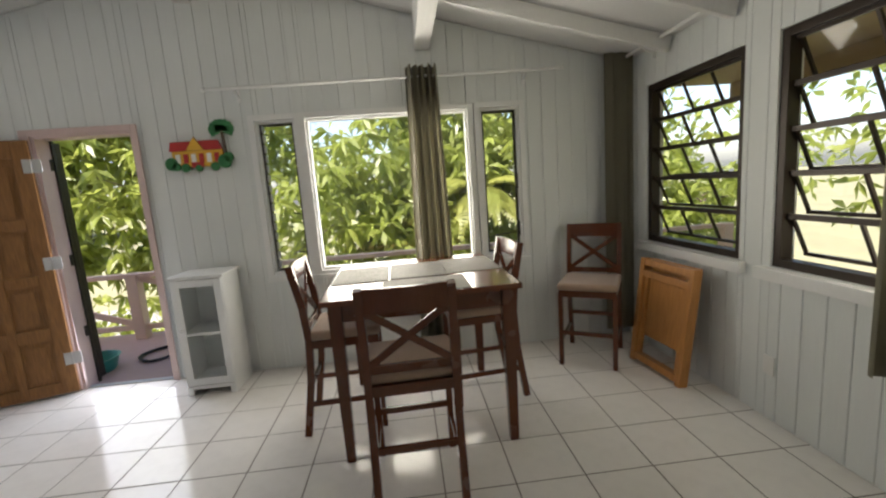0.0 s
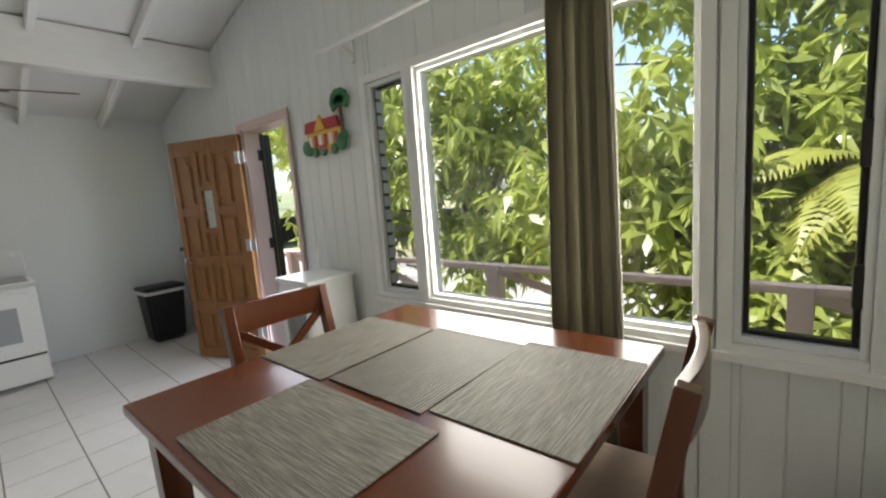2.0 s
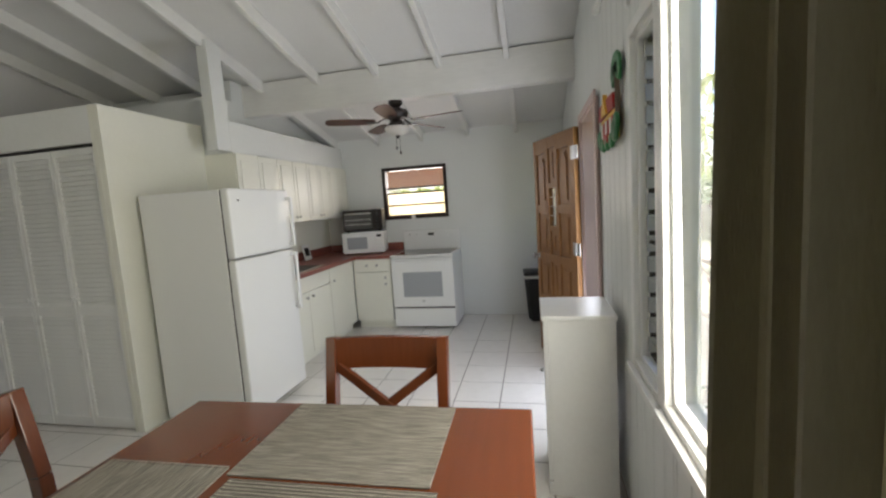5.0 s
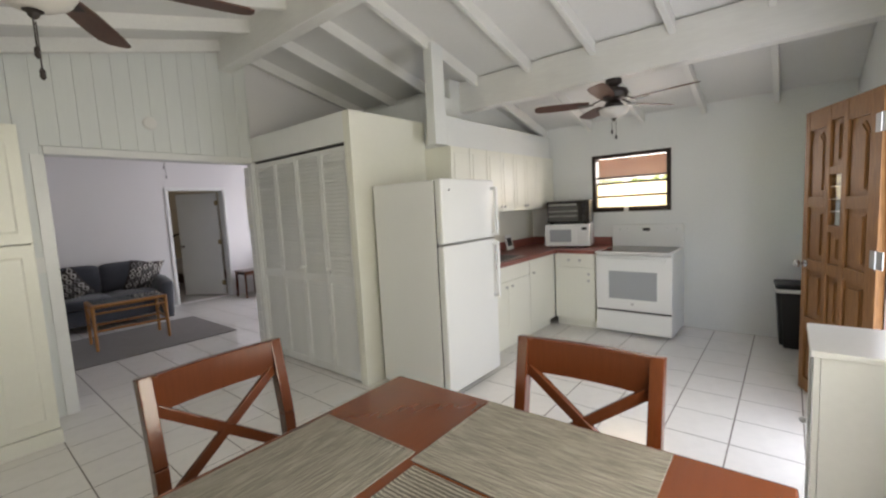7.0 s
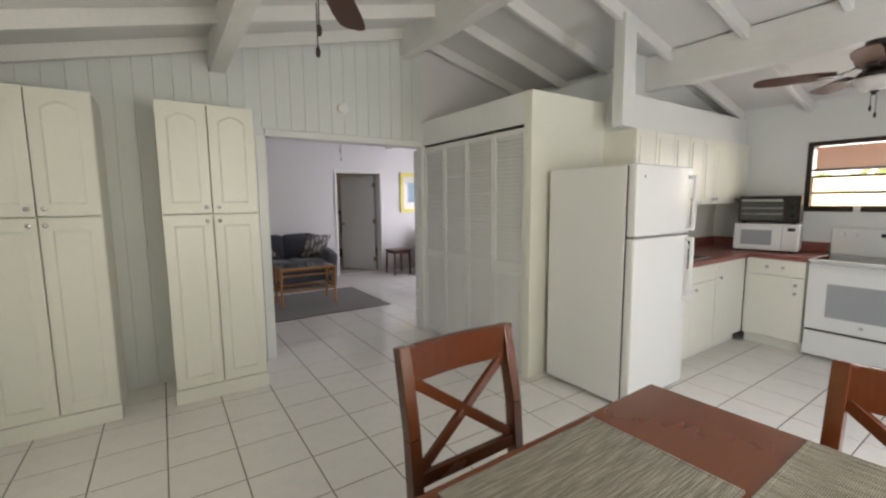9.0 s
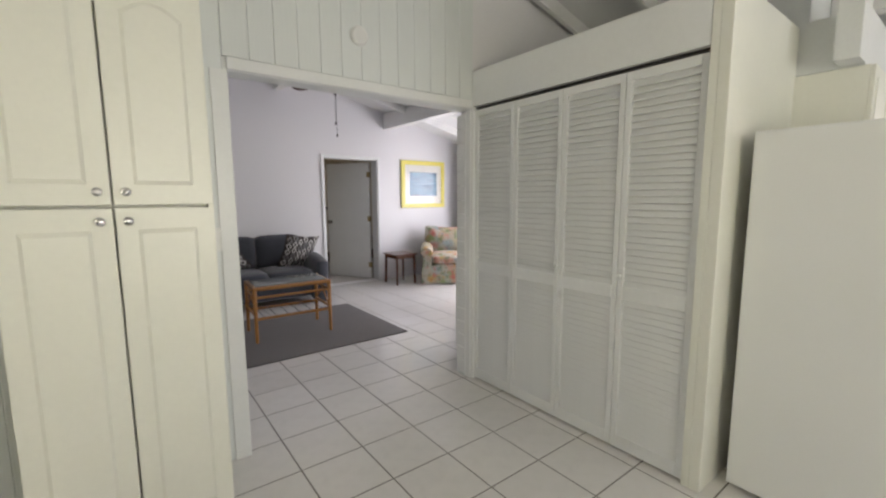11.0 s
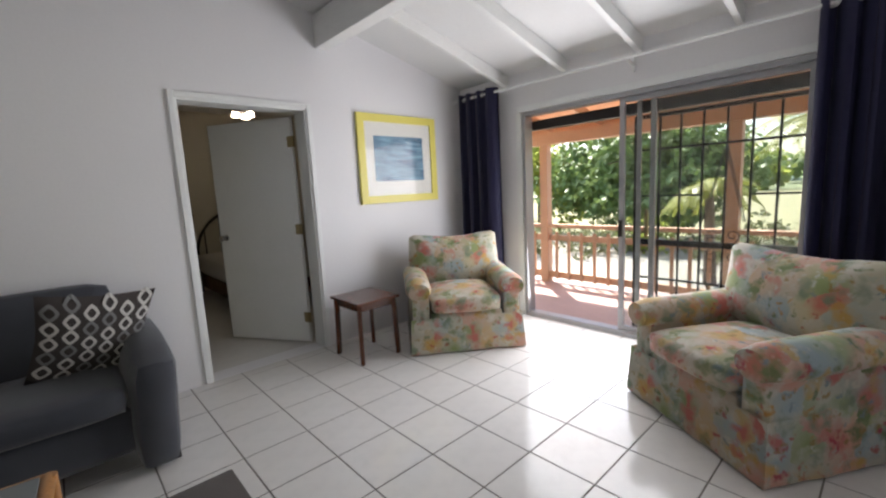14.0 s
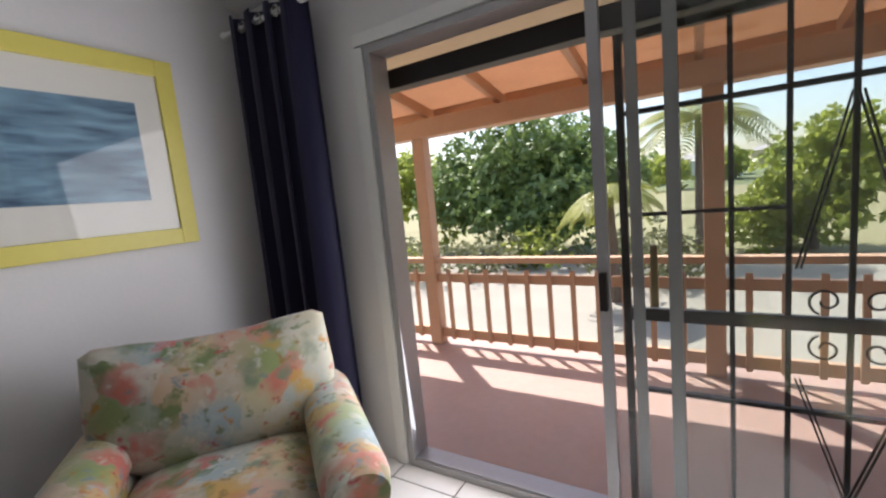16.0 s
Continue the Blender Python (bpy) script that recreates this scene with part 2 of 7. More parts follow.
def lathe(bm, prof, at=(0, 0, 0), seg=24):
    """A turned solid round z from (radius, height) pairs."""
    rows = []
    for r, z in prof:
        rows.append([bm.verts.new((at[0] + r * math.cos(a * math.tau / seg), at[1] + r * math.sin(a * math.tau / seg), at[2] + z)) for a in range(seg)])
    for a, b in zip(rows, rows[1:]):
        for i in range(seg):
            bm.faces.new((a[i], a[(i + 1) % seg], b[(i + 1) % seg], b[i]))
    bm.faces.new(list(reversed(rows[0])))
    bm.faces.new(rows[-1])


def mesh_of(name, bm, material, smooth=False):
    bmesh.ops.recalc_face_normals(bm, faces=bm.faces)
    me = bpy.data.meshes.new(name)
    bm.to_mesh(me)
    bm.free()
    me.materials.append(material)
    if smooth:
        me.shade_smooth()
        me.set_sharp_from_angle(angle=radians(38))
    return me


def part(name, bm, material, parent, label="", smooth=False):
    ob = new(name, mesh_of(name, bm, material, smooth))
    ob.parent = parent
    if label:
        ob["label"] = label
    return ob


def thing(name, label, category, at=None, group="", kind=""):
    e = new(name)
    e.empty_display_size = 0.1
    if at is not None:
        e.matrix_world = at
    return tagged(e, label, category, group, kind)


def single(name, bm, material, label, category, at=None, group="", kind="", smooth=False):
    ob = new(name, mesh_of(name, bm, material, smooth))
    if at is not None:
        ob.matrix_world = at
    return tagged(ob, label, category, group, kind)


def bx(name, parent, material, x0, x1, y0, y1, z0, z1, bev=0.003, label=""):
    bm = bmesh.new()
    box(bm, x0, x1, y0, y1, z0, z1, bev)
    return part(name, bm, material, parent, label)


def cells(a0, a1, z0, z1, holes):
    """The rectangles of a wall from a0 to a1 and z0 to z1 that the holes (a0, a1, z0, z1) leave."""
    cuts = sorted({a0, a1, *(min(max(v, a0), a1) for h in holes for v in h[:2])})
    out = []
    for p, q in zip(cuts, cuts[1:]):
        if q - p < 1e-4:
            continue
        z = z0
        for h in sorted((h for h in holes if h[0] < (p + q) / 2 < h[1]), key=lambda h: h[2]):
            if h[2] - z > 1e-3:
                out.append((p, q, z, h[2]))
            z = max(z, h[3])
        if z1 - z > 1e-3:
            out.append((p, q, z, z1))
    return out


# ---- plan ----
WX0, WK, EX, NY, MY0, MY1, SY = -4.83, -4.72, 2.03, 3.43, -1.54, -1.39, -5.35
RIDGE_X, RIDGE_Z, SLOPE = -1.45, 3.22, 0.245


def roof(x):
    return RIDGE_Z - SLOPE * abs(x - RIDGE_X)


def wall(name, axis, pos0, pos1, a0, a1, z0, holes, material, label, gable=False, ztop=2.42):
    """A wall with openings; axis is the direction that it runs in. A gable follows the roof."""
    bm = bmesh.new()

    def put(p, q, lo, hi):
        if axis == "x":
            box(bm, p, q, pos0, pos1, lo, hi)
        else:
            box(bm, pos0, pos1, p, q, lo, hi)
    for c in cells(a0, a1, z0, ztop, holes):
        put(*c)
    if gable:
        pts = [(a0, ztop), (a1, ztop), (a1, max(ztop, roof(a1) + 0.03)), (RIDGE_X, RIDGE_Z + 0.03), (a0, max(ztop, roof(a0) + 0.03))]
        pts = [p for i, p in enumerate(pts) if p not in pts[:i]]
        if not a0 < RIDGE_X < a1:
            pts = [p for p in pts if p[0] != RIDGE_X]
        f = [bm.verts.new((p, pos0, z)) for p, z in pts]
        b = [bm.verts.new((p, pos1, z)) for p, z in pts]
        bm.faces.new(f)
        bm.faces.new(list(reversed(b)))
        for i in range(len(pts)):
            j = (i + 1) % len(pts)
            bm.faces.new((f[i], b[i], b[j], f[j]))
    return single(name, bm, material, label, "wall", kind="structure")


D_OPEN = (-2.70, -1.95, 0.0, 2.05)
H_LW, H_PW, H_RW = (-1.05, -0.74, 0.82, 2.05), (-0.66, 0.64, 0.82, 2.05), (0.74, 1.07, 0.82, 2.05)
H_E1, H_E2 = (2.20, 3.16, 0.88, 2.10), (0.85, 1.98, 0.88, 2.10)
H_NW = (-4.58, -3.80, 0.98, 2.0)
H_K = (1.08, 1.96, 1.32, 2.01)
H_SD = (-4.52, -2.30, 0.0, 2.02)
H_LD = (-3.02, -2.06, 0.0, 2.05)
wall_n = wall("wall_north", "x", NY + 0.02, NY + 0.07, WX0 - 0.12, EX + 0.14, -0.02, [D_OPEN, H_NW, H_LW, H_PW, H_RW], M_WALL, "white painted board wall with a door and four windows", True)
wall_e = wall("wall_east", "y", EX + 0.02, EX + 0.14, MY1, NY + 0.02, -0.02, [H_E1, H_E2], M_WALL, "white painted board wall with two jalousie windows", ztop=2.40)
wall_w = wall("wall_west", "y", WX0 - 0.12, WK, 0.10, NY + 0.02, -0.02, [H_K], M_WALL, "white painted kitchen wall with a small window", ztop=2.44)
wall_m = wall("wall_middle", "x", MY0, MY1 - 0.02, -0.01, EX + 0.14, -0.02, [], M_WALL, "white board wall between dining room and living room", True)
bm = bmesh.new()
pts = [(-1.66, 2.04), (-0.01, 2.04), (-0.01, 2.41), (-0.01, roof(-0.01) + 0.03), (RIDGE_X, RIDGE_Z + 0.03), (-1.66, roof(-1.66) + 0.03)]
f = [bm.verts.new((p, MY0, z)) for p, z in pts]
g = [bm.verts.new((p, MY1 - 0.02, z)) for p, z in pts]
bm.faces.new(f), bm.faces.new(list(reversed(g)))
for i in range(len(pts)):
    j = (i + 1) % len(pts)
    bm.faces.new((f[i], g[i], g[j], f[j]))
wall_over = single("wall_over_opening", bm, M_WALL, "white board wall above the wide opening", "wall", kind="structure")
wall_tv = wall("wall_television", "x", MY0, MY1 - 0.02, WX0 - 0.12, -1.66, -0.02, [], M_PINKWALL, "white living room wall that carries the television", True)
wall_s = wall("wall_south", "x", SY - 0.18, SY, WX0 - 0.12, EX + 0.14, -0.02, [H_LD], M_PINKWALL, "white painted living room wall with a doorway", True)
wall_lw = wall("wall_west_living", "y", WX0 - 0.12, WX0, SY, MY0, -0.02, [H_SD], M_PINKWALL, "white living room wall with a wide sliding door", ztop=2.44)
wall_le = wall("wall_east_living", "y", EX + 0.02, EX + 0.14, SY, MY1 - 0.02, -0.02, [], M_PINKWALL, "plain white living room wall", ztop=2.40)

# ceiling: boards in two slopes, one mesh
bm = bmesh.new()
for xa, xb in ((WX0 - 0.12, RIDGE_X), (RIDGE_X, EX + 0.14)):
    v = [bm.verts.new((x, y, roof(x) + h)) for h in (0, 0.06) for x in (xa, xb) for y in (SY - 0.12, NY + 0.14)]
    for a, b, c, d in ((0, 1, 3, 2), (4, 6, 7, 5), (0, 2, 6, 4), (1, 5, 7, 3), (0, 4, 5, 1), (2, 3, 7, 6)):
        bm.faces.new((v[a], v[b], v[c], v[d]))
ceiling = single("ceiling", bm, M_CEIL, "white painted sloping board ceiling", "ceiling", kind="structure")
bm = bmesh.new()
for xa, xb in ((WX0 - 0.75, RIDGE_X), (RIDGE_X, EX + 0.75)):
    v = [bm.verts.new((x, y, roof(x) + h)) for h in (0.08, 0.13) for x in (xa, xb) for y in (SY - 0.6, NY + 0.6)]
    for a, b, c, d in ((0, 1, 3, 2), (4, 6, 7, 5), (0, 2, 6, 4), (1, 5, 7, 3), (0, 4, 5, 1), (2, 3, 7, 6)):
        bm.faces.new((v[a], v[b], v[c], v[d]))
roof_ob = single("roof", bm, M_PEACH, "house roof with peach painted eaves", "roof", kind="structure")

# beams along the house and rafters down the slopes
for bxx, bz, nm in ((RIDGE_X, 2.93, "ridge_beam"), (0.31, 2.52, "purlin_beam"), (-3.20, 2.53, "purlin_beam")):
    spans = [(SY, MY0), (MY1, NY)] if bxx > -3 else [(SY, MY0), (0.25, NY)]
    for ya, yb in spans:
        bm = bmesh.new()
        low = 2.475 if bxx < -3 and yb > 0 else bz
        box(bm, bxx - 0.06, bxx + 0.06, ya, yb, low, roof(bxx) - 0.005, 0.006)
        single(nm, bm, M_BEAM, "white painted timber beam under the sloping ceiling", "beam", kind="structure", group="ceiling beams")
for y in [2.87 - 0.60 * k for k in range(8)] + [-2.12 - 0.643 * k for k in range(5)]:
    for sgn, xe in ((-1, WX0 if y < MY0 else WK), (1, EX)):
        bm = bmesh.new()
        a = Vector((RIDGE_X + sgn * 0.05, y, roof(RIDGE_X + sgn * 0.05) - 0.055))
        b = Vector((xe - sgn * 0.01, y, roof(xe) - 0.055))
        bar(bm, a, b, 0.045, 0.105, 0.004)
        single("rafter", bm, M_BEAM, "white painted rafter under the ceiling boards", "rafter", kind="structure", group="rafters")

# kitchen partition, shelf over the closet and soffit over the wall cupboards
def slab(name, label, material, x0, x1, y0, y1, z0, z1):
    bm = bmesh.new()
    box(bm, x0, x1, y0, y1, z0, z1, 0.004)
    return single(name, bm, material, label, "wall", kind="structure")


slab("wall_kitchen", "white kitchen back wall behind the worktop", M_CREAM, WK, -1.70, 0.10, 0.245, -0.02, 2.0)
slab("wall_loft", "white wall under the beam above the closet", M_WALL, -3.22, -3.12, MY1, 0.18, 2.0, 2.78)
slab("soffit_east", "white boxed ledge beside the closet top", M_WALL, -3.12, -2.72, MY1 + 0.002, 0.248, 2.0, 2.60)
slab("soffit_column", "white boxed column up to the ceiling", M_WALL, -2.54, -2.38, 0.43, 0.527, 2.055, 2.93)
slab("soffit_north", "white boxed soffit over the wall cupboards", M_WALL, WK, -2.542, 0.25, 0.525, 2.05, 2.32)
slab("wall_kitchen_upper", "white wall above the soffit", M_WALL, WK, -2.98, 0.12, 0.247, 2.0, 2.80)


def pattern(name, base, layers, rough=0.85, bump_scale=300):
    """Printed cloth: layers of (scale, reach, warp, colours) laid over one another as irregular blots."""
    m = bpy.data.materials.new(name)
    m.use_nodes = True
    n, l = m.node_tree.nodes, m.node_tree.links
    p = n["Principled BSDF"]
    p.inputs["Roughness"].default_value, p.inputs["Sheen Weight"].default_value = rough, 0.15
    tc = n.new("ShaderNodeTexCoord")
    last = None
    for k, (scale, reach, warp, cols) in enumerate(layers):
        nz = n.new("ShaderNodeTexNoise")
        nz.inputs["Scale"].default_value = scale * 1.6
        l.new(tc.outputs["Object"], nz.inputs["Vector"])
        ma = n.new("ShaderNodeVectorMath")
        ma.operation = "MULTIPLY_ADD"
        ma.inputs[1].default_value = (warp, warp, warp)
        l.new(nz.outputs["Color"], ma.inputs[0])
        l.new(tc.outputs["Object"], ma.inputs[2])
        v = n.new("ShaderNodeTexVoronoi")
        v.inputs["Scale"].default_value = scale
        l.new(ma.outputs[0], v.inputs["Vector"])
        sx = n.new("ShaderNodeSeparateColor")
        l.new(v.outputs["Color"], sx.inputs[0])
        cr = n.new("ShaderNodeValToRGB")
        cr.color_ramp.interpolation = "CONSTANT"
        while len(cr.color_ramp.elements) < len(cols):
            cr.color_ramp.elements.new(0.5)
        for i, c in enumerate(cols):
            cr.color_ramp.elements[i].position = i / len(cols)
            cr.color_ramp.elements[i].color = (*c, 1)
        l.new(sx.outputs[0], cr.inputs[0])
        mr = n.new("ShaderNodeMapRange")
        mr.inputs["From Min"].default_value, mr.inputs["From Max"].default_value = reach, reach * 0.3
        mr.inputs["To Max"].default_value = 0.9
        l.new(v.outputs["Distance"], mr.inputs["Value"])
        keep = n.new("ShaderNodeMath")
        keep.operation = "GREATER_THAN"
        keep.inputs[1].default_value = 0.15
        l.new(sx.outputs[1], keep.inputs[0])
        fac = n.new("ShaderNodeMath")
        fac.operation = "MULTIPLY"
        l.new(mr.outputs[0], fac.inputs[0]), l.new(keep.outputs[0], fac.inputs[1])
        mx = n.new("ShaderNodeMix")
        mx.data_type = "RGBA"
        l.new(fac.outputs[0], mx.inputs["Factor"])
        if last is None:
            mx.inputs[6].default_value = (*base, 1)
        else:
            l.new(last, mx.inputs[6])
        l.new(cr.outputs[0], mx.inputs[7])
        last = mx.outputs[2]
    l.new(last, p.inputs["Base Color"])
    g = n.new("ShaderNodeTexNoise")
    g.inputs["Scale"].default_value = bump_scale
    l.new(tc.outputs["Object"], g.inputs["Vector"])
    b = n.new("ShaderNodeBump")
    b.inputs["Strength"].default_value, b.inputs["Distance"].default_value = 0.25, 0.002
    l.new(g.outputs["Fac"], b.inputs["Height"])
    l.new(b.outputs[0], p.inputs["Normal"])
    return m


M_FLORAL = pattern("floral_print", (0.42, 0.40, 0.32), [
    (4.0, 1.0, 0.16, [(0.48, 0.49, 0.40), (0.34, 0.40, 0.38), (0.52, 0.45, 0.26), (0.30, 0.36, 0.19), (0.50, 0.37, 0.27)]),
    (6.0, 0.80, 0.15, [(0.52, 0.14, 0.10), (0.22, 0.29, 0.10), (0.52, 0.31, 0.07), (0.30, 0.38, 0.42), (0.60, 0.30, 0.22), (0.52, 0.50, 0.42)]),
    (10, 0.64, 0.14, [(0.12, 0.18, 0.06), (0.50, 0.13, 0.11), (0.17, 0.23, 0.15), (0.48, 0.47, 0.40), (0.50, 0.30, 0.06), (0.55, 0.53, 0.46)]),
    (18, 0.42, 0.1, [(0.14, 0.19, 0.08), (0.50, 0.49, 0.42), (0.38, 0.07, 0.06), (0.38, 0.40, 0.32), (0.28, 0.18, 0.05), (0.53, 0.49, 0.40), (0.18, 0.24, 0.26)]),
    (8, 0.22, 0.22, [(0.40, 0.03, 0.06), (0.12, 0.17, 0.07), (0.44, 0.21, 0.03), (0.36, 0.03, 0.05)])])


def weave(name, light, dark, sx, sy, streak=1.0):
    """Woven mat: fine ribs both ways with uneven threads."""
    m = bpy.data.materials.new(name)
    m.use_nodes = True
    n, l = m.node_tree.nodes, m.node_tree.links
    p = n["Principled BSDF"]
    p.inputs["Roughness"].default_value = 0.6
    tc = n.new("ShaderNodeTexCoord")
    fac = []
    for d, s in (("X", sx), ("Y", sy)):
        w = n.new("ShaderNodeTexWave")
        w.bands_direction = d
        w.inputs["Scale"].default_value, w.inputs["Distortion"].default_value, w.inputs["Detail Scale"].default_value = s, 1.2, 3
        l.new(tc.outputs["Object"], w.inputs["Vector"])
        fac.append(w.outputs["Fac"])
    mu = n.new("ShaderNodeMath")
    mu.operation = "MULTIPLY"
    l.new(fac[0], mu.inputs[0]), l.new(fac[1], mu.inputs[1])
    nz = n.new("ShaderNodeTexNoise")
    nz.inputs["Scale"].default_value, nz.inputs["Detail"].default_value = 11, 5
    mp = n.new("ShaderNodeMapping")
    mp.inputs["Scale"].default_value = (1, 22, 1)
    l.new(tc.outputs["Object"], mp.inputs["Vector"]), l.new(mp.outputs[0], nz.inputs["Vector"])
    ad = n.new("ShaderNodeMath")
    ad.operation = "ADD"
    sn = n.new("ShaderNodeMapRange")
    sn.inputs["From Min"].default_value, sn.inputs["From Max"].default_value = 0.28, 0.72
    sn.inputs["To Max"].default_value = streak
    l.new(nz.outputs["Fac"], sn.inputs["Value"])
    l.new(mu.outputs[0], ad.inputs[0]), l.new(sn.outputs[0], ad.inputs[1])
    mr = n.new("ShaderNodeMapRange")
    mr.inputs["From Min"].default_value, mr.inputs["From Max"].default_value = 0.2 + 0.25 * streak, 0.75 + 0.4 * streak
    l.new(ad.outputs[0], mr.inputs["Value"])
    mx = n.new("ShaderNodeMix")
    mx.data_type = "RGBA"
    mx.inputs[6].default_value, mx.inputs[7].default_value = (*dark, 1), (*light, 1)
    l.new(mr.outputs[0], mx.inputs["Factor"])
    l.new(mx.outputs[2], p.inputs["Base Color"])
    b = n.new("ShaderNodeBump")
    b.inputs["Strength"].default_value, b.inputs["Distance"].default_value = 0.6, 0.002
    l.new(mu.outputs[0], b.inputs["Height"])
    l.new(b.outputs[0], p.inputs["Normal"])
    return m


M_MAT = weave("woven_mat", (0.36, 0.335, 0.285), (0.095, 0.083, 0.068), 85, 75)
M_MATC = weave("coarse_woven_mat", (0.40, 0.37, 0.31), (0.06, 0.052, 0.042), 62, 30, 0.45)
M_YELLOW = mat("yellow_frame", (0.80, 0.70, 0.16), 0.35, grain=0.15, scale=30, stain=0.1)
M_PAPER = mat("picture_mat", (0.80, 0.78, 0.72), 0.8, grain=0.05)
M_SEA = mat("sea_print", (0.24, 0.44, 0.58), 0.5, grain=1.0, scale=5, stretch=(0.9, 1, 5), colour2=(0.012, 0.05, 0.115), stain=0.75, stain_scale=6)
M_PICGLASS = glass("picture_glass", gloss=0.4)
M_RED = mat("sign_red", (0.42, 0.02, 0.02), 0.4, stain=0.2)
M_SIGNY = mat("sign_yellow", (0.72, 0.42, 0.04), 0.4, stain=0.2)
M_SIGNG = mat("sign_green", (0.02, 0.17, 0.05), 0.4, stain=0.2, stain_scale=20)

# ---- windows and doors ----
def frame_x(name, parent, material, x0, x1, z0, z1, y0, y1, w, label=""):
    """A rectangular frame in the plane of a wall that runs along x."""
    bm = bmesh.new()
    box(bm, x0, x0 + w, y0, y1, z0, z1, 0.003), box(bm, x1 - w, x1, y0, y1, z0, z1, 0.003)
    box(bm, x0 + w, x1 - w, y0, y1, z1 - w, z1, 0.003), box(bm, x0 + w, x1 - w, y0, y1, z0, z0 + w, 0.003)
    return part(name, bm, material, parent, label)


def frame_y(name, parent, material, y0, y1, z0, z1, x0, x1, w, label=""):
    bm = bmesh.new()
    box(bm, x0, x1, y0, y0 + w, z0, z1, 0.003), box(bm, x0, x1, y1 - w, y1, z0, z1, 0.003)
    box(bm, x0, x1, y0 + w, y1 - w, z1 - w, z1, 0.003), box(bm, x0, x1, y0 + w, y1 - w, z0, z0 + w, 0.003)
    return part(name, bm, material, parent, label)


def pane(parent, x0, x1, y0, y1, z0, z1, name="pane", material=None):
    bm = bmesh.new()
    box(bm, x0, x1, y0, y1, z0, z1)
    ob = part(name, bm, material or M_GLASS, parent)
    ob.visible_shadow = False
    return ob


for i, (h, lab, kind) in enumerate(((H_LW, "narrow louvred glass window in a dark frame", "louvre"), (H_PW, "large fixed picture window in a white frame", "fixed"), (H_RW, "narrow casement window with a dark frame", "casement"))):
    w = thing("window_%d" % (i + 1), lab, "window", kind="structure")
    x0, x1, z0, z1 = h
    frame_x("window_trim", w, M_TRIM, x0 - 0.045, x1 + 0.045, z0 - 0.045, z1 + 0.045, NY - 0.022, NY + 0.0185, 0.045)
    frame_x("window_frame", w, M_TRIM, x0, x1, z0, z1, NY + 0.0, NY + 0.074, 0.022)
    bx("window_sill", w, M_TRIM, x0 - 0.05, x1 + 0.05, NY - 0.045, NY - 0.0225, z0 - 0.06, z0 - 0.028)
    if kind == "fixed":
        pane(w, x0 + 0.02, x1 - 0.02, NY + 0.045, NY + 0.051, z0 + 0.02, z1 - 0.02)
        continue
    frame_x("sash_frame", w, M_BLACK, x0 + 0.023, x1 - 0.023, z0 + 0.023, z1 - 0.023, NY + 0.03, NY + 0.065, 0.016, "black metal sash")
    if kind == "casement":
        pane(w, x0 + 0.04, x1 - 0.04, NY + 0.045, NY + 0.051, z0 + 0.04, z1 - 0.04)
        bm = bmesh.new()
        for zz in (1.38, 0.97):
            bar(bm, (x1 - 0.03, NY + 0.02, zz), (x1 - 0.03, NY + 0.02, zz + 0.13), 0.03, 0.035, 0.006)
        part("window_latch", bm, M_BLACK, w)
        continue
    for k in range(15):
        zc = z0 + 0.075 + k * (z1 - z0 - 0.13) / 14.0
        bm = bmesh.new()
        bar(bm, (x0 + 0.04, NY + 0.055, zc), (x1 - 0.04, NY + 0.055, zc), 0.098, 0.005, up=(0, 0.62, 0.78))
        ob = part("louvre_blade", bm, M_GLASS, w)
        ob.visible_shadow = False
        bx("louvre_clip", w, M_ALU, x0 + 0.038, x0 + 0.05, NY + 0.02, NY + 0.07, zc - 0.03, zc + 0.03, 0.002)
    for zz in (1.30, 0.98):
        bm = bmesh.new()
        bar(bm, (x1 - 0.05, NY + 0.03, zz), (x1 - 0.09, NY - 0.015, zz + 0.015), 0.01, 0.012, 0.003)
        part("crank_handle", bm, M_BLACK, w)

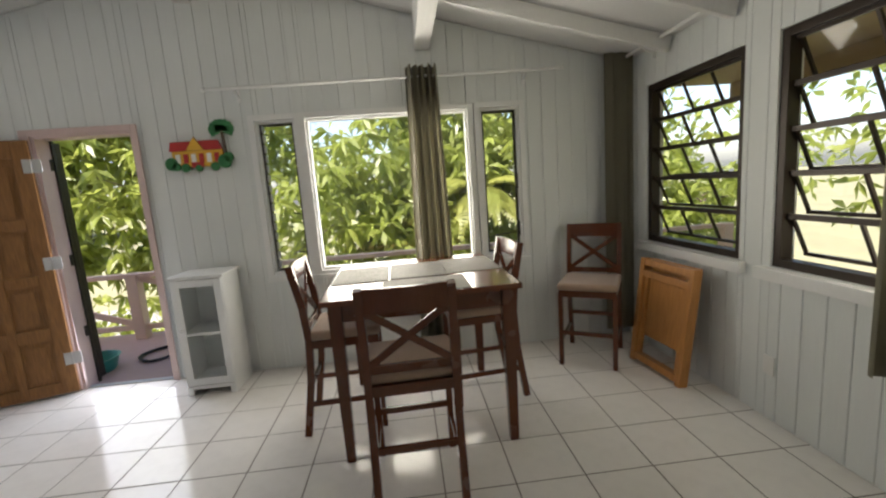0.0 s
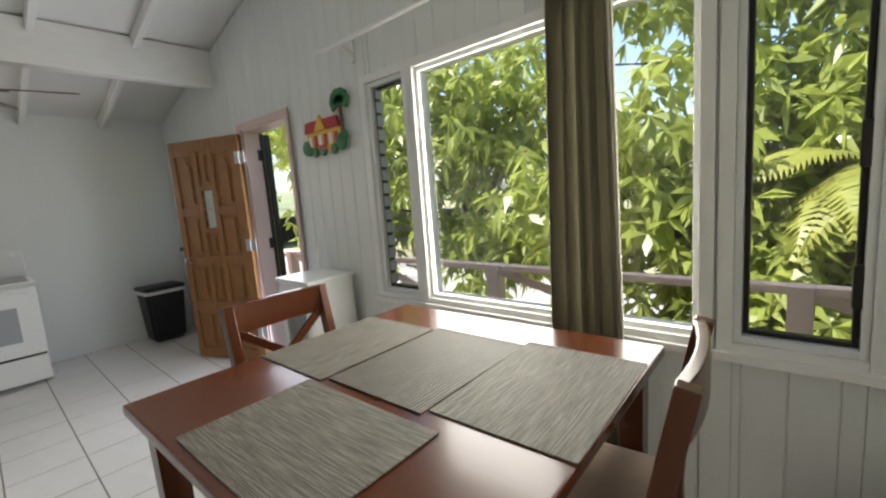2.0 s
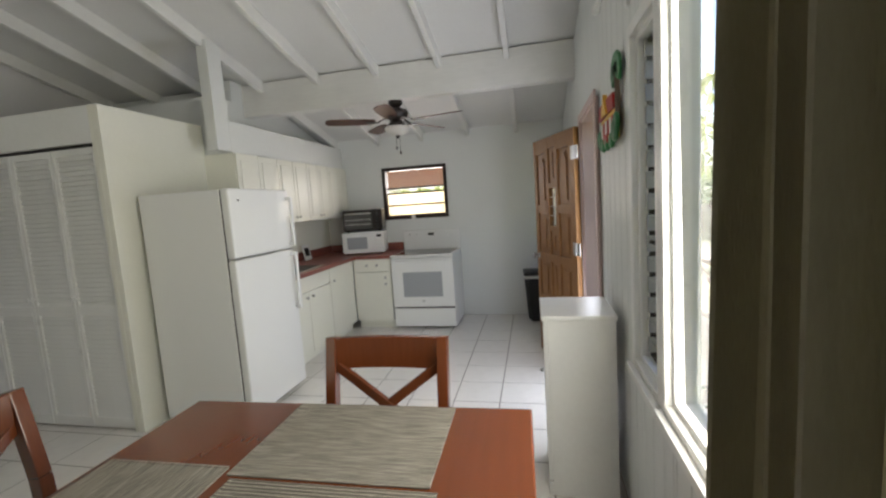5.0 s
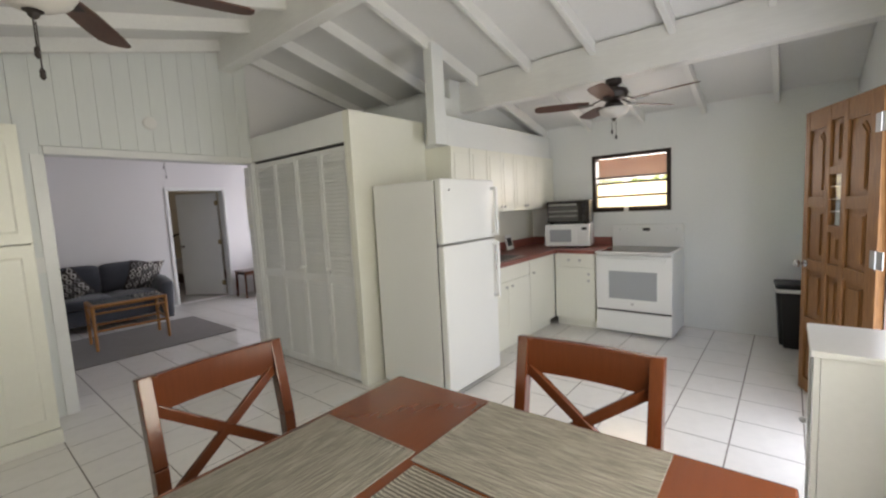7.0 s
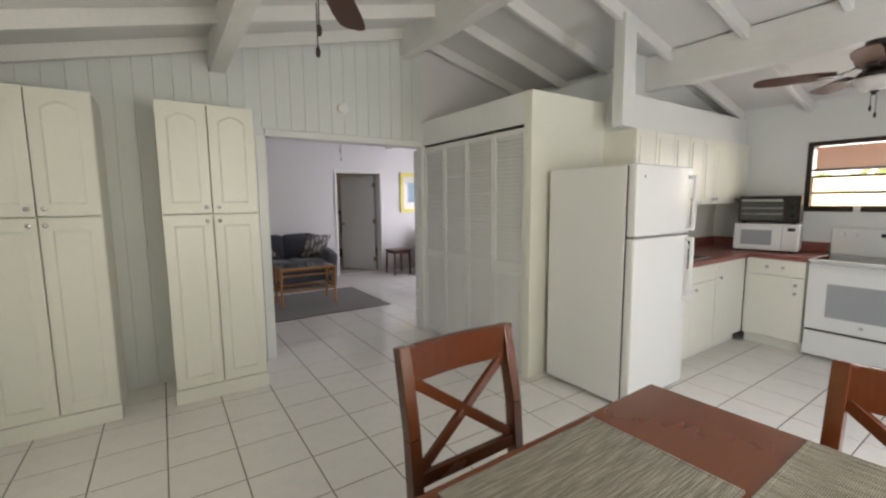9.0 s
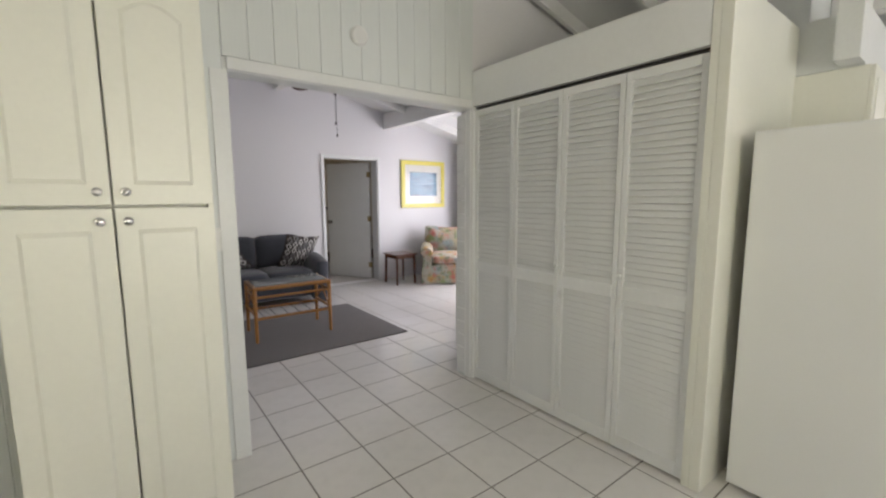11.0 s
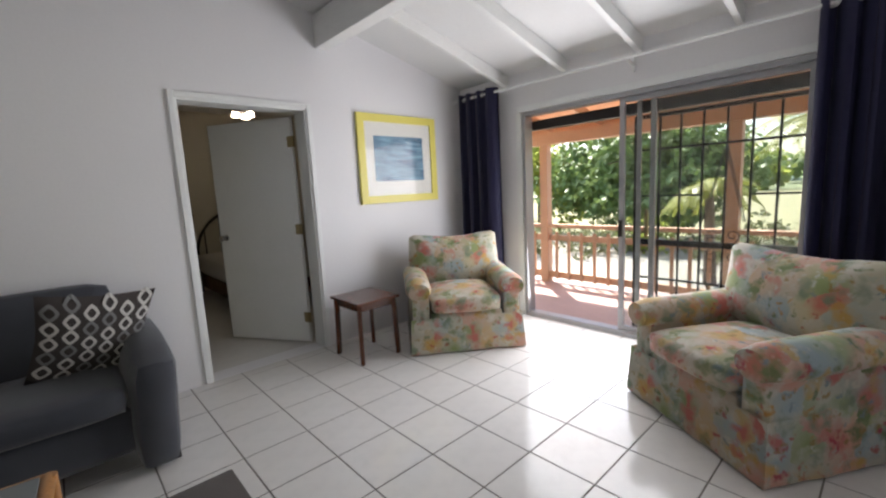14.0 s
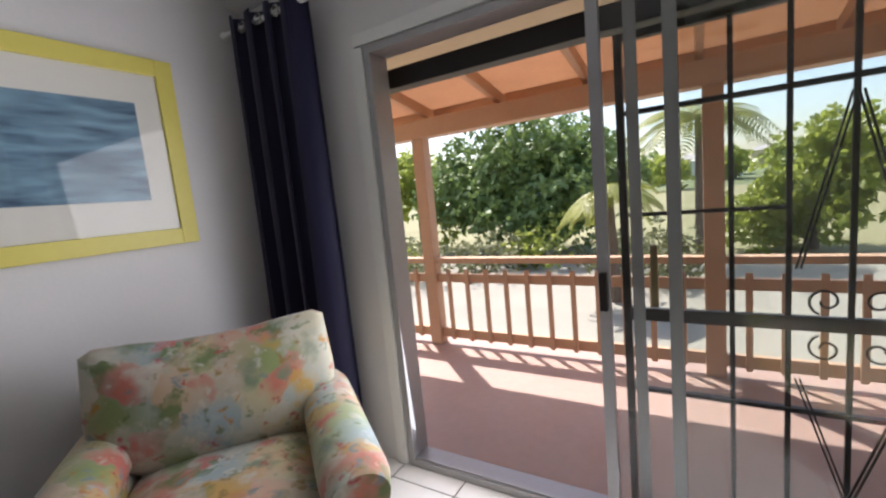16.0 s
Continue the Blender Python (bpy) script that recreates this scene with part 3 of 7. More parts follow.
# awning windows in the east wall, each row of sashes tilted outwards
for i, (h, cols) in enumerate(((H_E1, 3), (H_E2, 3))):
    w = thing("window_%d" % (i + 4), "dark bronze awning window with five tilted sashes", "window", kind="structure")
    y0, y1, z0, z1 = h
    frame_y("window_frame", w, M_BROWNALU, y0, y1, z0, z1, EX + 0.015, EX + 0.085, 0.045)
    bx("window_sill", w, M_TRIM, EX - 0.05, EX + 0.0, y0 - 0.06, y1 + 0.06, z0 - 0.07, z0 - 0.003)
    rows = 5
    for r in range(rows):
        zt = z1 - 0.05 - r * (z1 - z0 - 0.1) / rows
        hh = (z1 - z0 - 0.1) / rows
        top, bot = Vector((EX + 0.06, 0, zt)), Vector((EX + 0.06 + hh * 0.42, 0, zt - hh * 0.93))
        bm = bmesh.new()
        bar(bm, (EX + 0.05, y0 + 0.05, zt), (EX + 0.05, y1 - 0.05, zt), 0.022, 0.03, 0.003)
        part("transom", bm, M_BROWNALU, w)
        bm = bmesh.new()
        bar(bm, bot + Vector((0, y0 + 0.05, 0)), bot + Vector((0, y1 - 0.05, 0)), 0.02, 0.02, 0.003)
        for c in range(cols + 1):
            y = y0 + 0.06 + c * (y1 - y0 - 0.12) / cols
            bar(bm, top + Vector((0, y, 0)), bot + Vector((0, y, 0)), 0.016, 0.016, 0.002)
        sash = part("sash", bm, M_BROWNALU, w)
        for c in range(cols):
            ya, yb = (y0 + 0.07 + k * (y1 - y0 - 0.12) / cols for k in (c, c + 1))
            bm = bmesh.new()
            v = [bm.verts.new(p + Vector((0, y, 0))) for p, y in ((top, ya), (top, yb - 0.02), (bot, yb - 0.02), (bot, ya))]
            bm.faces.new(v)
            bmesh.ops.solidify(bm, geom=bm.faces[:], thickness=0.004)
            ob = part("pane", bm, M_GLASS, sash)
            ob.visible_shadow = False

w = thing("window_6", "small kitchen jalousie window in a dark frame", "window", kind="structure")
y0, y1, z0, z1 = H_K
frame_y("window_frame", w, M_BROWNALU, y0, y1, z0, z1, WK - 0.11, WK + 0.012, 0.045)
M_FROST = mat("frosted_cream_glass", (0.86, 0.80, 0.62), 0.3, grain=0.15, scale=6, translucent=0.75)
for p, q, m_ in ((1.734, z1 - 0.045, M_GLASS), (1.665, 1.734, M_GLASS), (1.506, 1.665, M_FROST), (z0 + 0.045, 1.506, M_FROST)):
    bx("transom", w, M_BROWNALU, WK - 0.06, WK - 0.03, y0 + 0.0455, y1 - 0.0455, p - 0.011, p + 0.011, 0.003)
    ob = bx("louvre_blade", w, m_, WK - 0.058, WK - 0.052, y0 + 0.046, y1 - 0.046, p + 0.0115, q - 0.0115, 0.0)
    ob.visible_shadow = False
bx("latch", w, M_PLASTIC, WK + 0.012, WK + 0.03, y0 + 0.38, y0 + 0.43, z0 - 0.005, z0 + 0.05)

# louvred window behind the open front door
w = thing("window_7", "dark-framed jalousie window behind the open front door", "window", kind="structure")
x0, x1, z0, z1 = H_NW
frame_x("window_frame", w, M_TRIM, x0, x1, z0, z1, NY - 0.012, NY + 0.15, 0.03)
frame_x("sash_frame", w, M_BROWNALU, x0 + 0.0305, x1 - 0.0305, z0 + 0.0305, z1 - 0.0305, NY + 0.105, NY + 0.13, 0.025, "dark metal sash")
bx("window_sill", w, M_BLACK, x0 + 0.02, x1, NY - 0.06, NY - 0.0125, z0 - 0.035, z0 + 0.01, 0.004)
for k in range(4):
    zc = z0 + 0.06 + k * 0.225
    bx("transom", w, M_BROWNALU, x0 + 0.056, x1 - 0.056, NY + 0.106, NY + 0.126, zc, zc + 0.022, 0.002)
    pane(w, x0 + 0.056, x1 - 0.056, NY + 0.114, NY + 0.119, zc + 0.0225, zc + 0.2245)

# front door: frame, open leaf and open outer door
d = thing("door_1", "brown panelled wooden front door standing wide open", "door", kind="structure")
M_JAMB = mat("pink_white_paint", (0.66, 0.51, 0.48), 0.4, grain=0.2, scale=20, stretch=(3, 3, 0.3), stain=0.2, stain_scale=4, bump=0.1)
x0, x1, z0, z1 = D_OPEN
bm = bmesh.new()
for a, b in ((x0, x0 + 0.035), (x1 - 0.03, x1)):
    box(bm, a, b, NY - 0.015, NY + 0.145, 0, z1, 0.004)
box(bm, x0 + 0.035, x1 - 0.03, NY - 0.015, NY + 0.145, z1 - 0.035, z1, 0.004)
for a, b in ((x0 - 0.06, x0 + 0.012), (x1 - 0.01, x1 + 0.03)):
    box(bm, a, b, NY - 0.03, NY - 0.0155, 0, z1 + 0.03, 0.004)
box(bm, x0 + 0.0125, x1 - 0.0105, NY - 0.03, NY - 0.0155, z1 - 0.02, z1 + 0.03, 0.004)
part("door_frame", bm, M_JAMB, d)
bx("weather_strip", d, M_BLACK, x0 + 0.0355, x0 + 0.052, NY + 0.118, NY + 0.144, 0.0, z1 - 0.036, 0.003, "dark weather strip")
for zz in (0.42, 1.02, 1.78):
    bx("latch_plate", d, M_BLACK, x0 + 0.0355, x0 + 0.044, NY + 0.085, NY + 0.117, zz, zz + 0.09, 0.003)
hinge, free = Vector((-2.69, 3.395, 0)), Vector((-3.42, 3.10, 0))
leaf_m = Matrix.Translation(hinge) @ Matrix.Rotation(math.atan2(free.y - hinge.y, free.x - hinge.x), 4, "Z")
W_, H_, T_ = (free - hinge).length, 2.0, 0.042
bm = bmesh.new()
for a, b in ((0.0, 0.10), (0.30, 0.35), (0.48, 0.53), (0.73, W_)):
    box(bm, a, b, 0, T_, 0.02, H_, 0.004)
rails = [(0.02, 0.12), (0.47, 0.57), (0.91, 0.985), (1.345, 1.42), (H_ - 0.13, H_)]
middle = [(0.02, 0.12), (0.47, 0.57), (0.91, 0.985), (1.19, 1.235), (1.56, 1.61), (H_ - 0.10, H_)]
for a, b, rr in ((0.10, 0.30, rails), (0.35, 0.48, middle), (0.53, 0.73, rails)):
    for p, q in rr:
        box(bm, a, b, 0.001, T_ - 0.001, p, q, 0.003)
leaf = part("leaf", bm, M_DOOR, d)
leaf.matrix_world = leaf_m


def door_panel(a, b, z0, z1, arch):
    """A raised field inside a sunk border; the top panels have cut upper corners."""
    bm = bmesh.new()
    box(bm, a, b, 0.017, T_ - 0.017, z0, z1)
    c = arch * 0.05
    for inset, depth in ((0.028, 0.012), (0.042, 0.004)):
        o = [(a + inset, z0 + inset), (b - inset, z0 + inset), (b - inset, z1 - inset - c), (b - inset - c * 0.8, z1 - inset), (a + inset + c * 0.8, z1 - inset), (a + inset, z1 - inset - c)]
        lo = [bm.verts.new((x, depth, z)) for x, z in o]
        hi = [bm.verts.new((x, T_ - depth, z)) for x, z in o]
        if c == 0:
            lo, hi = lo[:3] + lo[5:], hi[:3] + hi[5:]
        bm.faces.new(lo), bm.faces.new(list(reversed(hi)))
        for i in range(len(lo)):
            j = (i + 1) % len(lo)
            bm.faces.new((lo[i], hi[i], hi[j], lo[j]))
    bmesh.ops.delete(bm, geom=[v for v in bm.verts if not v.link_faces], context="VERTS")
    bmesh.ops.recalc_face_normals(bm, faces=bm.faces[:])
    part("door_panel", bm, M_DOOR, leaf)


for a, b, rr in ((0.10, 0.30, rails), (0.35, 0.48, middle), (0.53, 0.73, rails)):
    for (p, q), (p2, q2) in zip(rr, rr[1:]):
        if q == 1.235:
            bm = bmesh.new()
            box(bm, a, b, 0.018, 0.023, q, p2)
            glass_pane = part("door_glass", bm, M_GLASS, leaf, "narrow glass light")
            glass_pane.visible_shadow = False
            for zz in (1.32, 1.40, 1.48):
                bx("door_glass_bar", leaf, M_STEEL, a, b, 0.026, 0.030, zz, zz + 0.006, 0.001)
            continue
        door_panel(a, b, q, p2, 1 if p2 > 1.8 and rr is rails else 0)
bm = bmesh.new()
lathe(bm, [(0.026, 0), (0.026, 0.006), (0.010, 0.01), (0.010, 0.035), (0.026, 0.045), (0.028, 0.06), (0.015, 0.07)], seg=16)
bmesh.ops.rotate(bm, verts=bm.verts, cent=(0, 0, 0), matrix=Matrix.Rotation(radians(-90), 3, "X"))
bmesh.ops.translate(bm, verts=bm.verts, vec=(W_ - 0.06, T_, 0.95))
part("door_knob", bm, M_STEEL, leaf, "round metal knob", True)
for zz in (0.25, 1.02, 1.76):
    bm = bmesh.new()
    box(bm, 0.002, 0.05, T_, T_ + 0.004, zz, zz + 0.1), box(bm, -0.06, -0.002, T_ + 0.002, T_ + 0.006, zz, zz + 0.1)
    cyl(bm, (0, T_ + 0.005, zz), (0, T_ + 0.005, zz + 0.1), 0.007, seg=8)
    part("hinge", bm, M_STEEL, leaf)
d2 = thing("door_2", "pale outer louvred door folded back against the porch wall", "door", kind="structure")
bm = bmesh.new()
for a, b in ((0, 0.09), (0.66, 0.75)):
    box(bm, -0.02, 0.02, a, b, 0.03, 2.0, 0.004)
for p, q in ((0.03, 0.2), (0.95, 1.05), (1.9, 2.0)):
    box(bm, -0.02, 0.02, 0.09, 0.66, p, q, 0.004)
lf = part("leaf", bm, M_JAMB, d2)
bm = bmesh.new()
for k in range(34):
    zz = 0.22 + k * 0.05
    if 0.93 < zz < 1.06:
        continue
    bar(bm, (0, 0.09, zz), (0, 0.66, zz), 0.006, 0.045, up=(0.6, 0, 0.8))
part("slat_panel", bm, M_JAMB, lf)
bx("edge_strip", lf, M_BLACK, -0.02, 0.03, -0.012, -0.0005, 0.03, 2.0)
lf.matrix_world = Matrix.Translation((-2.665, NY + 0.175, 0)) @ Matrix.Rotation(radians(88), 4, "Z")

# bedroom door
d = thing("door_3", "plain white interior door standing half open", "door", kind="structure")
x0, x1, z0, z1 = H_LD
bm = bmesh.new()
for a, b in ((x0, x0 + 0.03), (x1 - 0.03, x1)):
    box(bm, a, b, SY - 0.181, SY + 0.004, 0, z1, 0.003)
box(bm, x0 + 0.03, x1 - 0.03, SY - 0.181, SY + 0.004, z1 - 0.03, z1, 0.003)
for a, b in ((x0 - 0.025, x0 + 0.012), (x1 - 0.012, x1 + 0.025)):
    box(bm, a, b, SY + 0.0045, SY + 0.018, 0, z1 + 0.025, 0.003)
box(bm, x0 + 0.0125, x1 - 0.0125, SY + 0.0045, SY + 0.018, z1 - 0.012, z1 + 0.025, 0.003)
part("door_frame", bm, M_TRIM, d)
hinge, free = Vector((-2.945, SY - 0.19, 0)), Vector((-2.50, SY - 0.93, 0))
W_ = (free - hinge).length
bm = bmesh.new()
box(bm, 0, W_, -0.04, 0, 0.015, 2.0, 0.003)
leaf = part("leaf", bm, M_TRIM, d)
leaf.matrix_world = Matrix.Translation(hinge) @ Matrix.Rotation(math.atan2(free.y - hinge.y, free.x - hinge.x), 4, "Z")
bm = bmesh.new()
lathe(bm, [(0.03, 0), (0.03, 0.006), (0.011, 0.01), (0.011, 0.035), (0.027, 0.045), (0.028, 0.058), (0.012, 0.068)], seg=16)
bmesh.ops.rotate(bm, verts=bm.verts, cent=(0, 0, 0), matrix=Matrix.Rotation(radians(-90), 3, "X"))
bmesh.ops.translate(bm, verts=bm.verts, vec=(W_ - 0.065, 0, 0.98))
part("door_knob", bm, M_STEEL, leaf, "round metal knob", True)
for zz in (0.2, 1.0, 1.75):
    bm = bmesh.new()
    cyl(bm, (-0.004, 0.006, zz), (-0.004, 0.006, zz + 0.09), 0.008, seg=8)
    box(bm, -0.03, 0.04, 0.0005, 0.003, zz, zz + 0.09)
    part("hinge", bm, M_BRASS, leaf)

# sliding glass door: frame, fixed pane, slid leaf
w = thing("door_4", "aluminium sliding glass door slid half open", "door", kind="structure")
y0, y1, z0, z1 = H_SD
frame_y("door_frame", w, M_ALU, y0, y1, 0.0, z1, WX0 - 0.11, WX0 + 0.012, 0.035)
bx("door_track", w, M_ALU, WX0 - 0.10, WX0 + 0.0, y0 + 0.035, y1 - 0.035, 0.0355, 0.045, 0.002)
for xx, a, b, nm in ((WX0 - 0.035, -3.572, y1 - 0.06, "sliding_leaf"), (WX0 - 0.08, -3.345, y1 - 0.036, "fixed_leaf")):
    lf = frame_y(nm, w, M_ALU, a, b, 0.047, z1 - 0.036, xx - 0.016, xx + 0.016, 0.042)
    pane(lf, xx - 0.003, xx + 0.003, a + 0.05, b - 0.05, 0.097, z1 - 0.086, material=M_GLASSW)
    if nm == "sliding_leaf":
        bx("handle", lf, M_BLACK, xx + 0.016, xx + 0.045, a + 0.008, a + 0.035, 0.86, 1.0, 0.005)
bx("screen_stile", w, M_ALU, WX0 - 0.108, WX0 - 0.098, -3.465, -3.425, 0.046, z1 - 0.036, 0.002)
bx("door_head", w, M_TRIM, WX0 + 0.0005, WX0 + 0.02, y0 - 0.05, y1 + 0.05, z1 + 0.005, z1 + 0.06)
bm = bmesh.new()
box(bm, WX0 + 0.0005, WX0 + 0.018, y0 - 0.07, y0 - 0.005, 0, z1, 0.003)
part("door_trim", bm, M_TRIM, w)

# security grille outside the sliding door
gate = thing("security_gate", "black wrought iron security grille with scrolls", "gate", at=Matrix.Translation((WX0 - 0.17, 0, 0)))
bx("head_housing", gate, M_BLACK, -0.06, 0.02, y0 - 0.05, y1 + 0.1, 1.86, 1.95, 0.004, "black sliding track")
a, b = -3.508, y1 + 0.05
frame_y("gate_frame", gate, M_BLACK, a, b, -0.06, 1.84, -0.02, 0.015, 0.028)
for zz, hh in ((1.553, 0.018), (0.783, 0.048), (0.495, 0.016)):
    bx("cross_bar", gate, M_BLACK, -0.014, 0.010, a + 0.029, b - 0.029, zz, zz + hh, 0.002)
for k in range(-1, 6):
    yy = -3.158 + 0.153 * k
    bx("bar", gate, M_BLACK, -0.008, 0.005, yy - 0.008, yy + 0.008, -0.03, 1.812, 0.002)
for yy, ye in ((a + 0.029, -3.005), (-2.695, b - 0.029)):
    bx("cross_bar", gate, M_BLACK, -0.007, 0.004, yy, ye, 1.182, 1.197, 0.002)
bm = bmesh.new()
yc = -2.852
for s in (-1, 1):
    for up in (-1, 1):
        pts = []
        for k in range(34):
            u = k / 33
            ang, rr = u * 7.5 - 1.2, 0.046 * (1 - 0.72 * u)
            pts.append(Vector((0.012, yc + s * (0.062 + rr * math.cos(ang)), 0.807 + up * (0.078 + rr * math.sin(ang)))))
        for p, q in zip(pts, pts[1:]):
            cyl(bm, p, q, 0.004, seg=6)
    for o in (0.0, 0.012):
        bar(bm, (0.012, yc + s * o, 1.52), (0.012, yc + s * (0.125 + o), 0.99), 0.006, 0.006)
        bar(bm, (0.012, yc + s * o, 0.22), (0.012, yc + s * (0.125 + o), 0.62), 0.006, 0.006)
part("scrollwork", bm, M_BLACK, gate)
bx("gate_handle", gate, M_BRASS, 0.016, 0.04, a + 0.10, a + 0.126, 0.845, 1.08, 0.005, "yellow brass pull")

# ---- dining room ----
def x_chair(at, label):
    c = thing("dining_chair", label, "chair", at, "chairs round the table")
    for sx in (-1, 1):
        bm = bmesh.new()
        x = sx * 0.195
        bar(bm, (x, 0.195, 0.0), (x, 0.185, 0.57), 0.034, 0.034, 0.004)
        part("front_leg", bm, M_MAHOG, c)
        bm = bmesh.new()
        prev = None
        for y, z in ((-0.27, 0.0), (-0.215, 0.35), (-0.20, 0.6), (-0.215, 0.8), (-0.265, 1.05)):
            if prev:
                bar(bm, (x, *prev), (x, y, z), 0.036, 0.042, 0.003)
            prev = (y, z)
        part("back_leg", bm, M_MAHOG, c)
    bm = bmesh.new()
    rings = []
    for k in range(9):
        x = -0.182 + 0.364 * k / 8
        y = -0.255 - 0.018 * (1 - (x / 0.182) ** 2)
        rings.append([bm.verts.new((x, y + dy, 0.997 + dz)) for dy, dz in ((-0.013, -0.054), (0.013, -0.054), (0.013, 0.051), (0.009, 0.054), (-0.009, 0.054), (-0.013, 0.051))])
    for p, q in zip(rings, rings[1:]):
        for k in range(6):
            bm.faces.new((p[k], q[k], q[(k + 1) % 6], p[(k + 1) % 6]))
    bm.faces.new(rings[0]), bm.faces.new(list(reversed(rings[-1])))
    bmesh.ops.recalc_face_normals(bm, faces=bm.faces[:])
    part("top_rail", bm, M_MAHOG, c)
    bm = bmesh.new()
    bar(bm, (-0.19, -0.205, 0.675), (0.19, -0.205, 0.675), 0.022, 0.04, 0.003)
    part("lower_rail", bm, M_MAHOG, c)
    for s in (-1, 1):
        bm = bmesh.new()
        bar(bm, (-s * 0.185, -0.208, 0.69), (s * 0.178, -0.25, 0.952), 0.018 + 0.002 * s, 0.032, 0.003)
        part("cross_slat", bm, M_MAHOG, c)
    bm = bmesh.new()
    box(bm, -0.205, 0.205, -0.21, 0.205, 0.545, 0.595, 0.004)
    part("seat_frame", bm, M_MAHOG, c)
    bm = bmesh.new()
    box(bm, -0.215, 0.215, -0.195, 0.22, 0.596, 0.65, 0.0)
    bmesh.ops.bevel(bm, geom=bm.edges[:], offset=0.024, segments=3, affect="EDGES", profile=0.6)
    for v in bm.verts:
        if v.co.z > 0.63:
            v.co.z += 0.012 * max(0, 1 - (v.co.x / 0.22) ** 2) * max(0, 1 - (v.co.y / 0.22) ** 2)
    part("seat", bm, M_SEAT, c, "padded tan fabric seat", True)
    for sx in (-1, 1):
        bm = bmesh.new()
        bar(bm, (sx * 0.195, 0.185, 0.2), (sx * 0.195, -0.24, 0.2), 0.018, 0.03, 0.002)
        part("stretcher", bm, M_MAHOG, c)
    for y, z in ((0.19, 0.26), (-0.225, 0.3)):
        bm = bmesh.new()
        bar(bm, (-0.19, y, z), (0.19, y, z), 0.018, 0.032, 0.002)
        part("stretcher", bm, M_MAHOG, c)
    return c


lab = "dark mahogany counter-height chair with crossed back and tan seat"
ch = x_chair(pose(0.035, 1.86, 0, 0, 0, 1.5), lab)
for x, y, r in ((-0.365, 2.535, -88), (0.50, 2.68, 96)):
    copy_thing(ch, pose(x, y, 0, 0, 0, r))
tagged(copy_thing(ch, pose(1.46, 2.98, 0, 0, 0, 148)), "dark mahogany crossed-back chair set apart in the corner", "chair", "chairs round the table")

tb = thing("dining_table", "square mahogany counter-height dining table with tapered legs", "table", pose(0.112, 2.50, 0, 0, 0, 1.4))
bx("tabletop", tb, M_MAHOGX, -0.525, 0.525, -0.522, 0.522, 0.885, 0.915, 0.006)
for sx in (-1, 1):
    bx("apron", tb, M_MAHOG, sx * 0.455 - 0.011, sx * 0.455 + 0.011, -0.42, 0.42, 0.785, 0.8845)
    bx("apron", tb, M_MAHOG, -0.42, 0.42, sx * 0.455 - 0.011, sx * 0.455 + 0.011, 0.785, 0.8845)
    for sy in (-1, 1):
        bm = bmesh.new()
        r = bmesh.ops.create_cube(bm, size=1.0)
        for v in r["verts"]:
            k = 0.035 if v.co.z > 0 else 0.024
            v.co = Vector((sx * 0.455 + (k if v.co.x > 0 else -k), sy * 0.455 + (k if v.co.y > 0 else -k), 0.884 if v.co.z > 0 else 0.0))
        bmesh.ops.bevel(bm, geom=bm.edges[:], offset=0.004, segments=2, affect="EDGES")
        part("leg", bm, M_MAHOG, tb)

def placemat(x, y, w, d, rz, z=0.9155, material=M_MAT):
    bm = bmesh.new()
    box(bm, -w / 2, w / 2, -d / 2, d / 2, 0, 0.003, 0.001)
    mt = single("placemat", bm, material, "grey-brown woven placemat on the dining table", "placemat", pose(x, y, z, 0, 0, rz), "placemats")
    for e in (-1, 1):
        bm = bmesh.new()
        box(bm, e * w / 2 - 0.004, e * w / 2 + 0.004, -d / 2 + 0.001, d / 2 - 0.001, 0.0008, 0.0042, 0.001)
        part("hem", bm, material, mt)


placemat(-0.235, 2.57, 0.46, 0.335, 91)
placemat(0.145, 2.165, 0.46, 0.33, 1)
placemat(0.46, 2.63, 0.47, 0.34, 92)
placemat(0.115, 2.595, 0.46, 0.345, 91, material=M_MATC)


